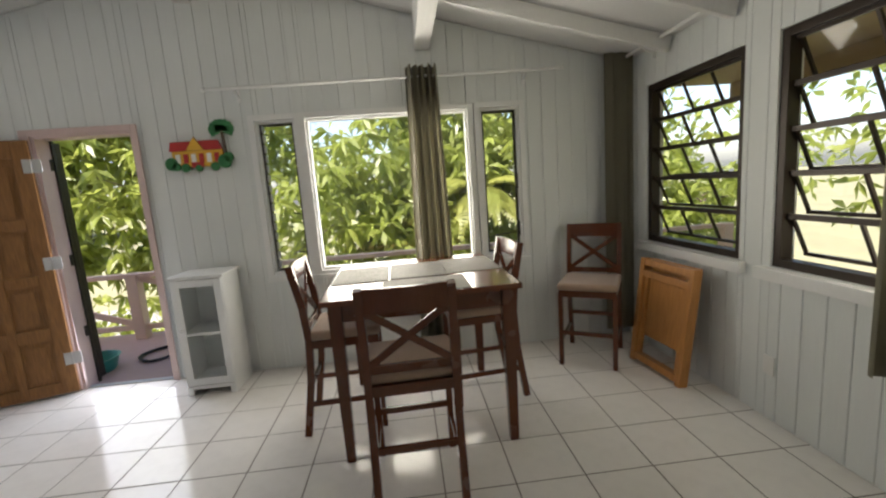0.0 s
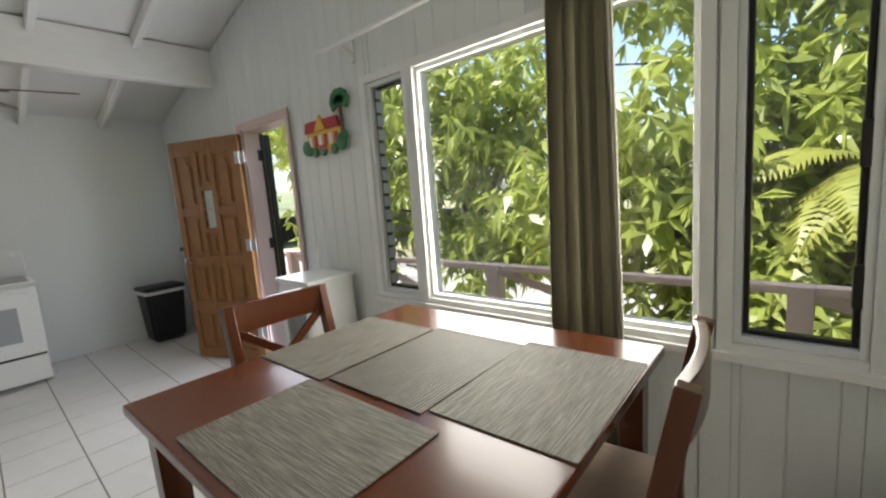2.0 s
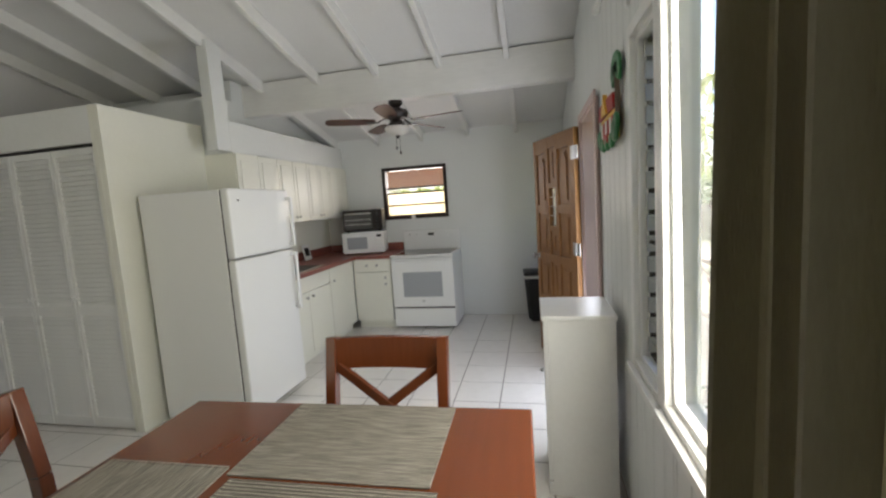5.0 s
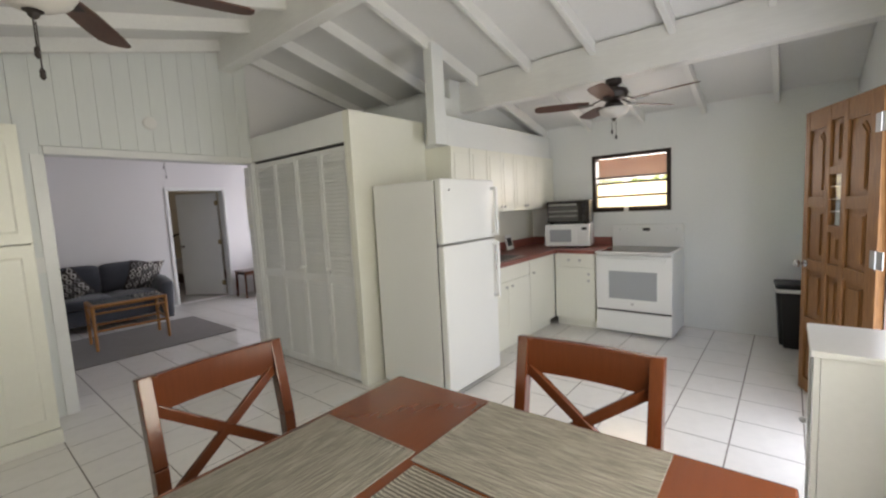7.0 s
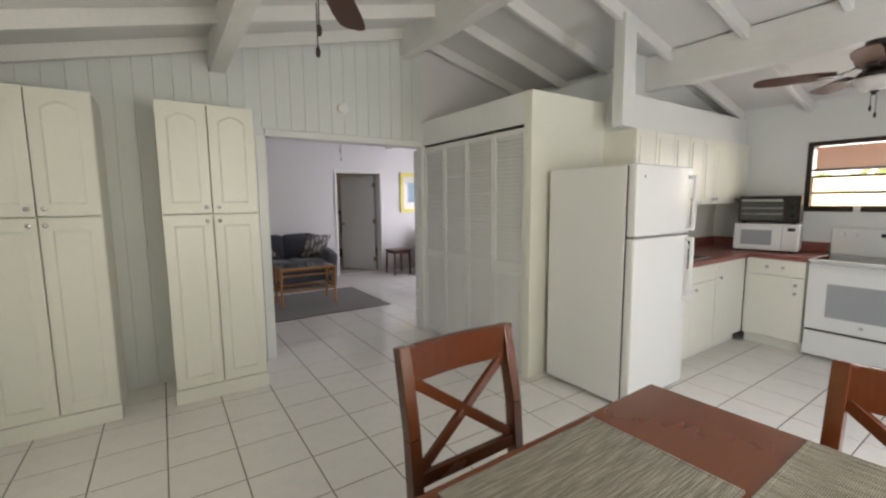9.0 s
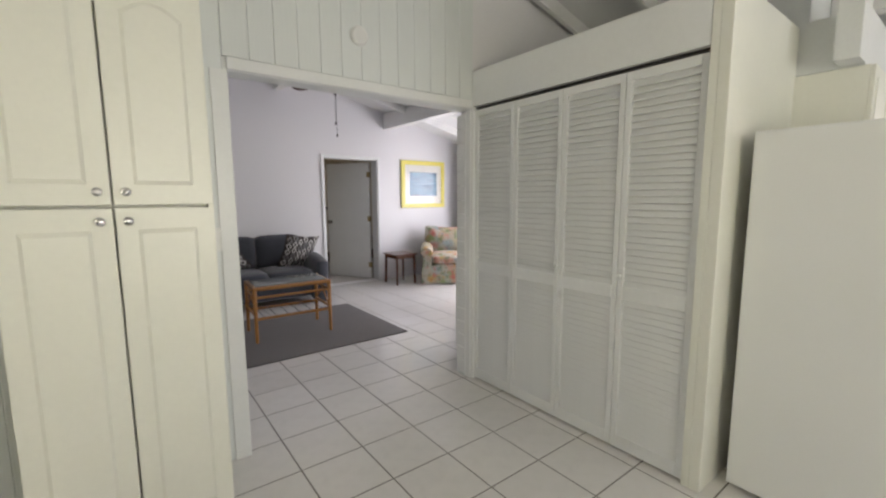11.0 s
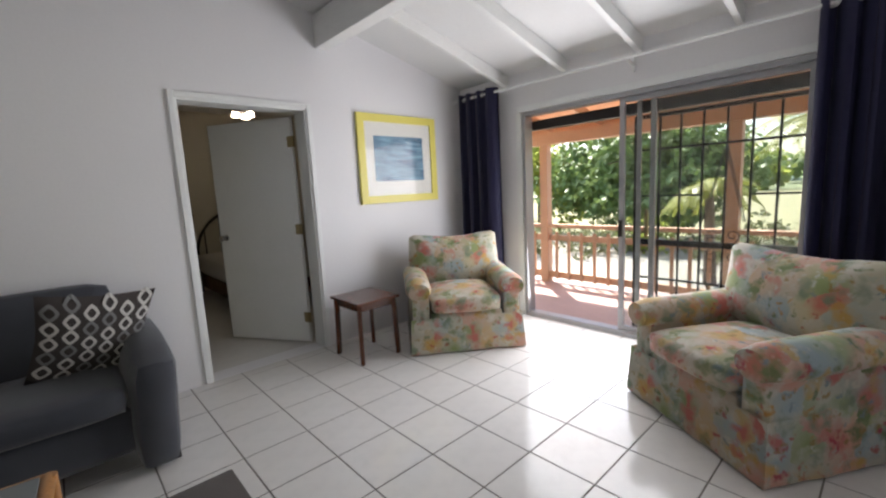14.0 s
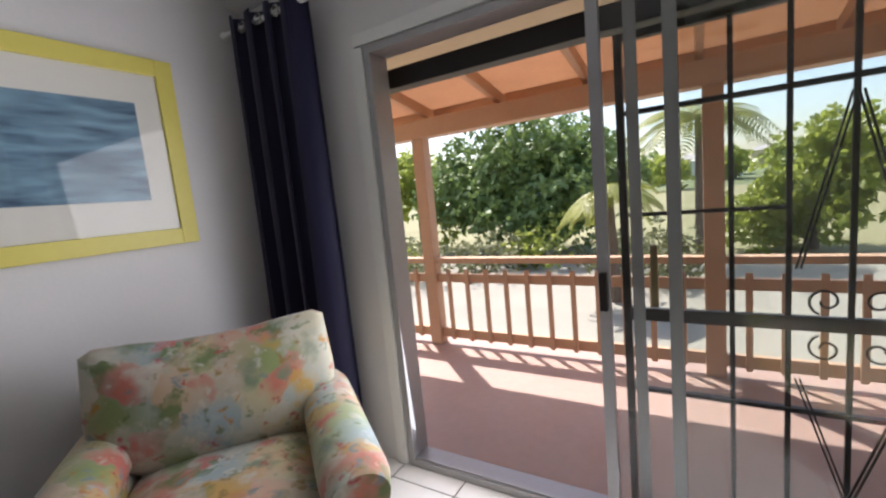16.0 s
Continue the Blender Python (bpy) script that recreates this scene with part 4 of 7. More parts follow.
def curtain(name, label, material, along, a0, a1, at, z0, z1, folds, depth, rings=None, flare=1.0):
    """A hanging curtain with pleats, along x or y, as one folded sheet of cloth."""
    bm = bmesh.new()
    nu, nv = folds * 20, 14
    grid = []
    for j in range(nv + 1):
        t = j / nv
        z = z1 + (z0 - z1) * t
        row = []
        for i in range(nu + 1):
            u = i / nu
            sw = math.sin(u * folds * math.tau + 0.5 * math.sin(u * 5))
            wv = math.copysign(abs(sw) ** 0.7, sw) * depth * (0.8 + 0.3 * t) * (1 + 0.25 * math.sin(u * folds * 1.7 + 1))
            wv += 0.12 * depth * math.sin(u * folds * 2.3 * math.tau + 2 * t)
            c = (a0 + a1) / 2 + ((u - 0.5) * (a1 - a0) + 0.27 * (a1 - a0) / folds * math.sin(2 * u * folds * math.tau)) * (1 + (flare - 1) * t)
            row.append(bm.verts.new((c, at + wv, z) if along == "x" else (at + wv, c, z)))
        grid.append(row)
    for j in range(nv):
        for i in range(nu):
            bm.faces.new((grid[j][i], grid[j][i + 1], grid[j + 1][i + 1], grid[j + 1][i]))
    bmesh.ops.solidify(bm, geom=bm.faces[:], thickness=0.003)
    c = single(name, bm, material, label, "curtain", smooth=True)
    if rings:
        for k in range(folds):
            u = a0 + (k + 0.5) * (a1 - a0) / folds
            bm = bmesh.new()
            for q in range(16):
                t0, t1 = q * math.tau / 16, (q + 1) * math.tau / 16
                cyl(bm, (at + depth * 0.2, u + 0.024 * math.cos(t0), z1 - 0.045 + 0.024 * math.sin(t0)), (at + depth * 0.2, u + 0.024 * math.cos(t1), z1 - 0.045 + 0.024 * math.sin(t1)), 0.006, seg=6)
            part("grommet", bm, M_STEEL, c, "metal ring")
    return c


curtain("curtain", "olive pleated curtain hanging over the picture window", M_OLIVE, "x", 0.16, 0.40, NY - 0.118, 0.08, 2.37, 5, 0.075, flare=1.4)
curtain("curtain", "olive pleated curtain gathered in the room corner", M_OLIVE, "x", 1.745, 1.985, 3.285, 0.10, 2.39, 3, 0.016)
curtain("curtain", "olive curtain drawn aside beside the awning window", M_OLIVE, "y", 0.98, 1.36, EX - 0.10, 0.55, 2.39, 5, 0.035)


def rod(label, p, q, brackets, out):
    r = thing("curtain_rod", label, "curtain rod")
    bm = bmesh.new()
    cyl(bm, p, q, 0.0125, seg=12)
    part("rod", bm, M_TRIM, r, smooth=True)
    for e in (p, q):
        bm = bmesh.new()
        bmesh.ops.create_uvsphere(bm, u_segments=12, v_segments=8, radius=0.02, matrix=Matrix.Translation(e))
        part("finial", bm, M_TRIM, r, smooth=True)
    for b in brackets:
        b = Vector(b)
        bm = bmesh.new()
        bar(bm, b + Vector((0, 0, -0.012)), b + Vector(out) + Vector((0, 0, -0.05)), 0.018, 0.02, 0.003)
        bar(bm, b + Vector(out) + Vector((0, 0, -0.09)), b + Vector(out) + Vector((0, 0, 0.03)), 0.03, 0.012, 0.003)
        part("bracket", bm, M_TRIM, r)


rod("white curtain rod above the north windows", (-1.36, NY - 0.09, 2.285), (1.42, NY - 0.09, 2.315), [(-1.14, NY - 0.09, 2.285), (1.12, NY - 0.09, 2.31)], (0, 0.083, 0))
rod("white curtain rod above the awning windows", (EX - 0.09, 3.40, 2.36), (EX - 0.09, 0.7, 2.36), [(EX - 0.09, 3.05, 2.36), (EX - 0.09, 0.9, 2.36)], (0.083, 0, 0))

# white display cabinet
cb = thing("display_cabinet", "small white painted cabinet with a glass door", "cabinet")
x0, x1, y0, y1 = -1.685, -1.325, 3.06, 3.39
bm = bmesh.new()
box(bm, x0, x0 + 0.018, y0 + 0.02, y1, 0.0, 0.90, 0.002), box(bm, x1 - 0.018, x1, y0 + 0.02, y1, 0.0, 0.90, 0.002)
box(bm, x0 + 0.018, x1 - 0.018, y1 - 0.01, y1, 0.07, 0.90), box(bm, x0 + 0.018, x1 - 0.018, y0 + 0.02, y1 - 0.01, 0.07, 0.09), box(bm, x0 + 0.018, x1 - 0.018, y0 + 0.02, y1 - 0.01, 0.88, 0.90)
part("body", bm, M_TRIM, cb)
bx("shelf", cb, M_TRIM, x0 + 0.018, x1 - 0.018, y0 + 0.03, y1 - 0.01, 0.47, 0.485)
bx("top", cb, M_TRIM, x0 - 0.02, x1 + 0.02, y0 - 0.01, y1 + 0.005, 0.9005, 0.925, 0.006)
bm = bmesh.new()
for a in (x0, x1 - 0.045):
    box(bm, a, a + 0.045, y0 - 0.002, y0 + 0.0195, 0.0, 0.07, 0.003)
box(bm, x0 + 0.045, x1 - 0.045, y0, y0 + 0.0195, 0.05, 0.075, 0.002)
part("foot_rail", bm, M_TRIM, cb)
dr = frame_x("door", cb, M_TRIM, x0 + 0.004, x1 - 0.004, 0.08, 0.895, y0, y0 + 0.0195, 0.055)
pane(dr, x0 + 0.055, x1 - 0.055, y0 + 0.008, y0 + 0.012, 0.13, 0.845, "glass")
bx("muntin", dr, M_TRIM, x0 + 0.059, x1 - 0.059, y0 + 0.002, y0 + 0.0075, 0.47, 0.485, 0.001)
bm = bmesh.new()
bmesh.ops.create_uvsphere(bm, u_segments=10, v_segments=8, radius=0.013, matrix=Matrix.Translation((x0 + 0.03, y0 - 0.014, 0.52)))
part("knob", bm, M_TRIM, dr, smooth=True)

# folded wooden table leaning on the east wall
fd = thing("folding_table", "honey-coloured wooden folding table leaning on the wall", "table", Matrix.Translation((1.80, 2.62, 0)) @ Matrix.Rotation(radians(7), 4, "Y") @ Matrix.Rotation(radians(6), 4, "Z"))
bx("tabletop", fd, M_PINE, 0.02, 0.045, -0.22, 0.23, 0.20, 0.80, 0.004)
for y in (-0.255, 0.22):
    bx("leg", fd, M_PINE, -0.055, 0.015, y, y + 0.045, 0.0, 0.80, 0.006)
for y in (-0.20, 0.19):
    bx("inner_leg", fd, M_PINE, -0.03, 0.0, y, y + 0.035, 0.05, 0.70, 0.005)
for z in (0.02, 0.66, 0.745):
    bx("rail", fd, M_PINE, -0.05, 0.014, -0.21, 0.22, z, z + 0.05, 0.005)
bx("slat", fd, M_PINE, -0.012, 0.012, -0.16, 0.185, 0.24, 0.65, 0.004)

# painted cut-out sign of a house with a palm
sg = thing("wall_sign", "painted wooden cut-out sign of a red-roofed house and palm", "sign", Matrix.Translation((-1.50, NY - 0.006, 1.73)))
bx("house", sg, M_SIGNY, -0.19, 0.19, -0.022, -0.004, 0.0, 0.125, 0.003, "yellow house front")
bm = bmesh.new()
f = [bm.verts.new(p) for p in ((-0.205, -0.03, 0.125), (0.19, -0.03, 0.125), (0.165, -0.03, 0.195), (-0.19, -0.03, 0.195))]
bm.faces.new(f)
r = bmesh.ops.extrude_face_region(bm, geom=bm.faces[:])
bmesh.ops.translate(bm, verts=[v for v in r["geom"] if isinstance(v, bmesh.types.BMVert)], vec=(0, 0.02, 0))
part("roof", bm, M_RED, sg, "red roof")
bm = bmesh.new()
f = [bm.verts.new(p) for p in ((-0.075, -0.04, 0.125), (0.055, -0.04, 0.125), (-0.01, -0.04, 0.225))]
bm.faces.new(f)
r = bmesh.ops.extrude_face_region(bm, geom=bm.faces[:])
bmesh.ops.translate(bm, verts=[v for v in r["geom"] if isinstance(v, bmesh.types.BMVert)], vec=(0, 0.02, 0))
part("gable", bm, M_SIGNY, sg)
for k in range(6):
    bx("window", sg, M_RED if k % 2 else M_TRIM, -0.165 + k * 0.058, -0.13 + k * 0.058, -0.027, -0.0215, 0.03, 0.10, 0.001)
bx("step", sg, M_RED, -0.05, 0.04, -0.034, -0.0275, -0.005, 0.035, 0.002)
for cx, cz, rr in ((-0.20, 0.03, 0.05), (-0.17, 0.01, 0.035), (0.20, 0.03, 0.055), (0.23, 0.06, 0.04), (0.0, -0.01, 0.03), (0.12, -0.005, 0.035), (-0.1, -0.005, 0.035)):
    bm = bmesh.new()
    lathe(bm, [(rr * 0.8, 0), (rr, 0.006), (rr, 0.014), (rr * 0.8, 0.02)], seg=12)
    bmesh.ops.rotate(bm, verts=bm.verts, cent=(0, 0, 0), matrix=Matrix.Rotation(radians(90), 3, "X"))
    bmesh.ops.translate(bm, verts=bm.verts, vec=(cx, -0.015, cz))
    part("bush", bm, M_SIGNG, sg)
bm = bmesh.new()
bar(bm, (0.215, -0.014, 0.05), (0.20, -0.014, 0.27), 0.02, 0.016, 0.003)
part("palm_trunk", bm, M_BARK, sg)
bm = bmesh.new()
for k in range(9):
    an = radians(-30 + k * 30)
    q = Vector((0.20 + 0.095 * math.cos(an), -0.016, 0.275 + 0.075 * math.sin(an)))
    bar(bm, (0.20, -0.016, 0.275), q, 0.04, 0.014, 0.004, up=(0, 1, 0))
part("palm_crown", bm, M_SIGNG, sg)


def ceiling_fan(label, x, y, top, motor_z, turn, drop, blades=5):
    f = thing("ceiling_fan", label, "ceiling fan", pose(x, y, motor_z, 0, 0, turn), "ceiling fans")
    bm = bmesh.new()
    lathe(bm, [(0.02, 0.06), (0.055, 0.065), (0.10, 0.085), (0.115, 0.12), (0.105, 0.15), (0.06, 0.17), (0.02, 0.175)])
    part("motor", bm, M_FANM, f, smooth=True)
    bm = bmesh.new()
    cyl(bm, (0, 0, 0.17), (0, 0, top - motor_z - 0.02), 0.034)
    lathe(bm, [(0.03, top - motor_z - 0.06), (0.065, top - motor_z - 0.03), (0.065, top - motor_z)])
    part("downrod", bm, M_FANM, f, smooth=True)
    bm = bmesh.new()
    lathe(bm, [(0.012, 0.0), (0.07, 0.005), (0.075, 0.03), (0.05, 0.058)])
    part("switch_housing", bm, M_FANM, f, smooth=True)
    bm = bmesh.new()
    lathe(bm, [(0.008, -0.078), (0.055, -0.07), (0.10, -0.045), (0.12, -0.012), (0.115, 0.0), (0.10, 0.004)])
    part("light_bowl", bm, M_MILK, f, "frosted glass light bowl", True)
    bm = bmesh.new()
    lathe(bm, [(0.005, -0.105), (0.014, -0.097), (0.016, -0.088), (0.028, -0.081), (0.02, -0.0775)], seg=12)
    part("bowl_finial", bm, M_FANM, f, smooth=True)
    for s, dl in ((-1, drop), (1, drop * 0.72)):
        bm = bmesh.new()
        cyl(bm, (s * 0.02, 0.03 * s, -0.10), (s * 0.02, 0.03 * s, -0.10 - dl), 0.0022, seg=6)
        lathe(bm, [(0.003, -0.02), (0.008, -0.012), (0.008, 0.008), (0.003, 0.018)], at=(s * 0.02, 0.03 * s, -0.10 - dl), seg=10)
        part("pull_chain", bm, M_FANM, f)
    for k in range(blades):
        m3 = Matrix.Rotation(k * math.tau / blades, 3, "Z")
        bm = bmesh.new()
        outline = [(0.20, -0.045), (0.30, -0.062), (0.52, -0.068), (0.62, -0.06), (0.65, -0.035), (0.655, 0.0), (0.65, 0.035), (0.62, 0.06), (0.52, 0.068), (0.30, 0.062), (0.20, 0.045)]
        lo = [bm.verts.new((px, py, 0.050 + py * 0.2)) for px, py in outline]
        hi = [bm.verts.new((px, py, 0.057 + py * 0.2)) for px, py in outline]
        bm.faces.new(list(reversed(lo))), bm.faces.new(hi)
        for i in range(len(lo)):
            j = (i + 1) % len(lo)
            bm.faces.new((lo[i], lo[j], hi[j], hi[i]))
        bmesh.ops.rotate(bm, verts=bm.verts, cent=(0, 0, 0), matrix=m3)
        bl = part("blade", bm, M_FAN, f)
        bm = bmesh.new()
        bar(bm, (0.09, 0, 0.085), (0.17, 0, 0.055), 0.03, 0.008, 0.002)
        bar(bm, (0.16, 0, 0.046), (0.29, 0, 0.046), 0.06, 0.006, 0.002)
        bmesh.ops.rotate(bm, verts=bm.verts, cent=(0, 0, 0), matrix=m3)
        part("blade_arm", bm, M_FANM, bl)
    return f


ceiling_fan("dark bronze ceiling fan with five brown blades above the dining table", 0.29, 1.15, 2.515, 2.235, 21, 0.16)
ceiling_fan("dark bronze ceiling fan hanging from the kitchen beam", -3.20, 1.82, 2.472, 2.235, -66, 0.13)
ceiling_fan("dark bronze ceiling fan hanging from the ridge beam", -1.45, -3.36, 2.925, 2.585, 2, 0.41)

# tall pantry cupboards
def pantry(x0, x1):
    c = thing("pantry_cupboard", "tall cream pantry cupboard with four arched panel doors", "cupboard", Matrix.Translation((x0, -1.385, 0)), "pantry cupboards")
    w = x1 - x0
    bm = bmesh.new()
    box(bm, 0, w, 0, 0.46, 0.0, 2.155)
    for p, q in ((0, 0.018), (w - 0.018, w)):
        box(bm, p, q, 0.46, 0.505, 0.0, 2.155)
    for p, q in ((0.0, 0.11), (2.135, 2.155)):
        box(bm, 0.018, w - 0.018, 0.46, 0.505, p, q)
    part("body", bm, M_CREAM, c)
    bx("plinth", c, M_CREAM, -0.006, w + 0.006, 0.5055, 0.535, 0.0, 0.105, 0.003)
    xm = w / 2
    for a, b in ((0.004, xm - 0.0035), (xm + 0.0035, w - 0.004)):
        for p, q in ((0.11, 1.374), (1.385, 2.15)):
            bm = bmesh.new()
            box(bm, a, b, 0.506, 0.524, p, q, 0.003)
            dd = part("door", bm, M_CREAM, c)
            bm = bmesh.new()
            n = 10
            o = [(a + 0.06, p + 0.07), (b - 0.06, p + 0.07)]
            for k in range(n + 1):
                u = k / n
                o.append((b - 0.06 - u * (b - a - 0.12), q - (0.115 if p > 1 else 0.075) + (0.045 if p > 1 else 0.0) * math.sin(math.pi * u)))
            lo = [bm.verts.new((x, 0.5245, z)) for x, z in o]
            cx, cz = (a + b) / 2, (p + q) / 2
            hi = [bm.verts.new((cx + (x - cx) * 0.87, 0.532, cz + (z - cz) * (0.97 if q - p > 1 else 0.95))) for x, z in o]
            bm.faces.new(hi)
            for i in range(len(o)):
                j = (i + 1) % len(o)
                bm.faces.new((lo[i], lo[j], hi[j], hi[i]))
            part("raised_panel", bm, M_CREAM, dd)
            bm = bmesh.new()
            kx = b - 0.035 if a < xm - 0.05 else a + 0.035
            kz = q - 0.045 if p < 1 else p + 0.045
            lathe(bm, [(0.006, 0), (0.006, 0.012), (0.015, 0.018), (0.015, 0.026), (0.008, 0.03)], seg=12)
            bmesh.ops.rotate(bm, verts=bm.verts, cent=(0, 0, 0), matrix=Matrix.Rotation(radians(-90), 3, "X"))
            bmesh.ops.translate(bm, verts=bm.verts, vec=(kx, 0.524, kz))
            part("knob", bm, M_STEEL, dd, "round metal knob", True)


pantry(0.15, 0.77)
pantry(1.09, 1.71)

# closet with louvred folding doors
cl = thing("closet", "built-in white closet with four louvred folding doors", "closet")
CX = -1.64
bm = bmesh.new()
box(bm, -2.70, CX + 0.001, 0.205, 0.252, 0.0, 2.30, 0.003)
part("side_panel", bm, M_CREAM, cl)
bx("corner_post", cl, M_CREAM, CX - 0.10, CX + 0.001, 0.168, 0.2045, 0.0, 2.30, 0.003)
bx("header", cl, M_TRIM, CX - 0.10, CX, MY1 + 0.003, 0.167, 2.055, 2.30, 0.003)
bx("top_board", cl, M_TRIM, -2.70, CX - 0.101, MY1 + 0.003, 0.2045, 2.27, 2.298, 0.003)
bx("end_post", cl, M_TRIM, CX - 0.09, CX + 0.006, MY1 - 0.0025, -1.3755, 0.0, 2.054, 0.003)
bx("door_track", cl, M_BLACK, CX - 0.06, CX - 0.03, -1.377, 0.167, 2.040, 2.0545, 0.001)
bx("interior_back", cl, M_WALL, -2.42, -2.40, MY1 + 0.003, 0.2, 0.0, 2.26, 0.0)
pw = (0.166 + 1.376) / 4
for k in range(4):
    ya = -1.376 + k * pw + 0.002
    yb = ya + pw - 0.004
    bm = bmesh.new()
    xa, xb = CX - 0.045, CX - 0.015
    for p, q in ((ya, ya + 0.03), (yb - 0.03, yb)):
        box(bm, xa, xb, p, q, 0.015, 2.03, 0.003)
    for p, q in ((0.015, 0.09), (0.858, 0.930), (1.985, 2.03)):
        box(bm, xa, xb, ya + 0.03, yb - 0.03, p, q, 0.002)
    fr = part("door_frame", bm, M_TRIM, cl)
    for p, q in ((0.09, 0.858), (0.930, 1.985)):
        n = int((q - p) / 0.034)
        for i in range(n):
            zz = p + (i + 0.5) * (q - p) / n
            if i == 0 and k == 0 and p < 0.5:
                bm = bmesh.new()
                bar(bm, (0, -(pw - 0.066) / 2, 0), (0, (pw - 0.066) / 2, 0), 0.0425, 0.007, up=(0.86, 0, 0.5))
                SLAT = mesh_of("slat", bm, M_TRIM)
            ob = new("slat", SLAT)
            ob.parent = fr
            ob.location = ((xa + xb) / 2, (ya + yb) / 2, zz)
    if k in (1, 2) or k == 3:
        bm = bmesh.new()
        lathe(bm, [(0.006, 0), (0.006, 0.014), (0.014, 0.02), (0.014, 0.028), (0.006, 0.032)], seg=12)
        bmesh.ops.rotate(bm, verts=bm.verts, cent=(0, 0, 0), matrix=Matrix.Rotation(radians(90), 3, "Y"))
        bmesh.ops.translate(bm, verts=bm.verts, vec=(xb, (yb - 0.015) if k == 1 else (ya + 0.015), 0.985))
        part("knob", bm, M_TRIM, fr, smooth=True)

# jamb boards at the end of the opening, laid across the wall's thickness
jb = thing("opening_jamb", "white jamb of short boards across the wall end", "door jamb", kind="structure")
for k in range(20):
    z0, z1 = max(0.0, 0.019 + (k - 1) * 0.105), min(2.036, 0.019 + k * 0.105)
    if z1 - z0 > 0.01:
        bx("board", jb, M_TRIM, -1.659, -1.620 - 0.002 * (k % 2), MY0 - 0.001, MY1 - 0.056, z0 + 0.0015, z1 - 0.0015, 0.0025)
bx("stop_board", jb, M_TRIM, -1.659, -1.625, MY1 - 0.0555, MY1 - 0.003, 0.0, 2.036, 0.004)
jb2 = thing("opening_jamb_east", "white painted jamb at the wall end", "door jamb", kind="structure")
bx("board", jb2, M_TRIM, -0.0295, -0.0105, MY0 - 0.012, MY1 - 0.003, 0.0, 2.035, 0.003)
bx("casing", jb2, M_TRIM, -0.0295, 0.05, MY1 - 0.0025, MY1 + 0.012, 0.0, 2.035, 0.003)
bm = bmesh.new()
box(bm, -1.66, -0.0295, MY1 - 0.019, MY1 + 0.010, 2.042, 2.10, 0.003)
single("trim_opening", bm, M_TRIM, "white trim board over the wide opening", "trim", kind="structure")
bm = bmesh.new()
lathe(bm, [(0.055, 0), (0.055, 0.02), (0.045, 0.032), (0.02, 0.036)], seg=20)
bmesh.ops.rotate(bm, verts=bm.verts, cent=(0, 0, 0), matrix=Matrix.Rotation(radians(-90), 3, "X"))
single("smoke_detector", bm, M_PLASTIC, "round white smoke detector on the board wall", "smoke detector", pose(-0.75, MY1 - 0.004, 2.35), smooth=True)

# ---- kitchen ----
def rounded(bm, x0, x1, y0, y1, z0, z1, r, seg=3):
    c = bmesh.ops.create_cube(bm, size=1.0, matrix=Matrix.Translation(((x0 + x1) / 2, (y0 + y1) / 2, (z0 + z1) / 2)) @ Matrix.Diagonal((x1 - x0, y1 - y0, z1 - z0, 1)))
    bmesh.ops.bevel(bm, geom=list({e for v in c["verts"] for e in v.link_edges}), offset=r, segments=seg, affect="EDGES", profile=0.5)


fr = thing("refrigerator", "white top-freezer refrigerator with long side handles", "refrigerator")
x0, x1 = -2.50, -1.79
bx("cabinet", fr, M_APPL, x0, x1, 0.31, 0.965, 0.03, 1.685, 0.008)
bx("gasket", fr, M_BLACKP, x0 + 0.01, x1 - 0.01, 0.9655, 0.975, 0.06, 1.68, 0.0)
for nm, p, q in (("fridge_door", 0.055, 1.195), ("freezer_door", 1.207, 1.69)):
    bm = bmesh.new()
    rounded(bm, x0, x1, 0.9755, 1.04, p, q, 0.014)
    dd = part(nm, bm, M_APPL, fr, smooth=True)
    bm = bmesh.new()
    a, b = (q - 0.50, q - 0.02) if p < 1 else (p + 0.02, q - 0.06)
    bar(bm, (x0 + 0.045, 1.085, a), (x0 + 0.045, 1.085, b), 0.03, 0.022, 0.008)
    for zz in (a + 0.015, b - 0.015):
        bar(bm, (x0 + 0.045, 1.04, zz), (x0 + 0.045, 1.085, zz), 0.026, 0.026, 0.004)
    part("handle", bm, M_APPL, dd)
bx("steel_strip", fr, M_STEEL, x0 + 0.005, x1 - 0.004, 0.98, 1.036, 1.196, 1.206, 0.001)
bx("badge", fr, M_BLACKP, x1 - 0.10, x1 - 0.085, 1.0405, 1.043, 1.60, 1.615, 0.001)
bx("grille", fr, M_BLACKP, x0 + 0.01, x1 - 0.01, 0.90, 0.9645, 0.005, 0.029, 0.002)

CT = 0.915
wt = thing("worktop", "L-shaped dark red laminate worktop with upstand", "worktop")
bm = bmesh.new()
box(bm, WK + 0.004, -2.56, 0.25, 0.875, CT - 0.04, CT, 0.004)
part("south_run", bm, M_COUNTER, wt)
bx("west_run", wt, M_COUNTER, WK + 0.004, -4.085, 0.8755, 1.315, CT - 0.04, CT, 0.004)
bx("upstand", wt, M_COUNTER, WK + 0.024, -2.56, 0.2505, 0.27, CT + 0.0005, CT + 0.10, 0.003)
bx("upstand", wt, M_COUNTER, WK + 0.004, WK + 0.0235, 0.2505, 1.315, CT + 0.0005, CT + 0.10, 0.003)


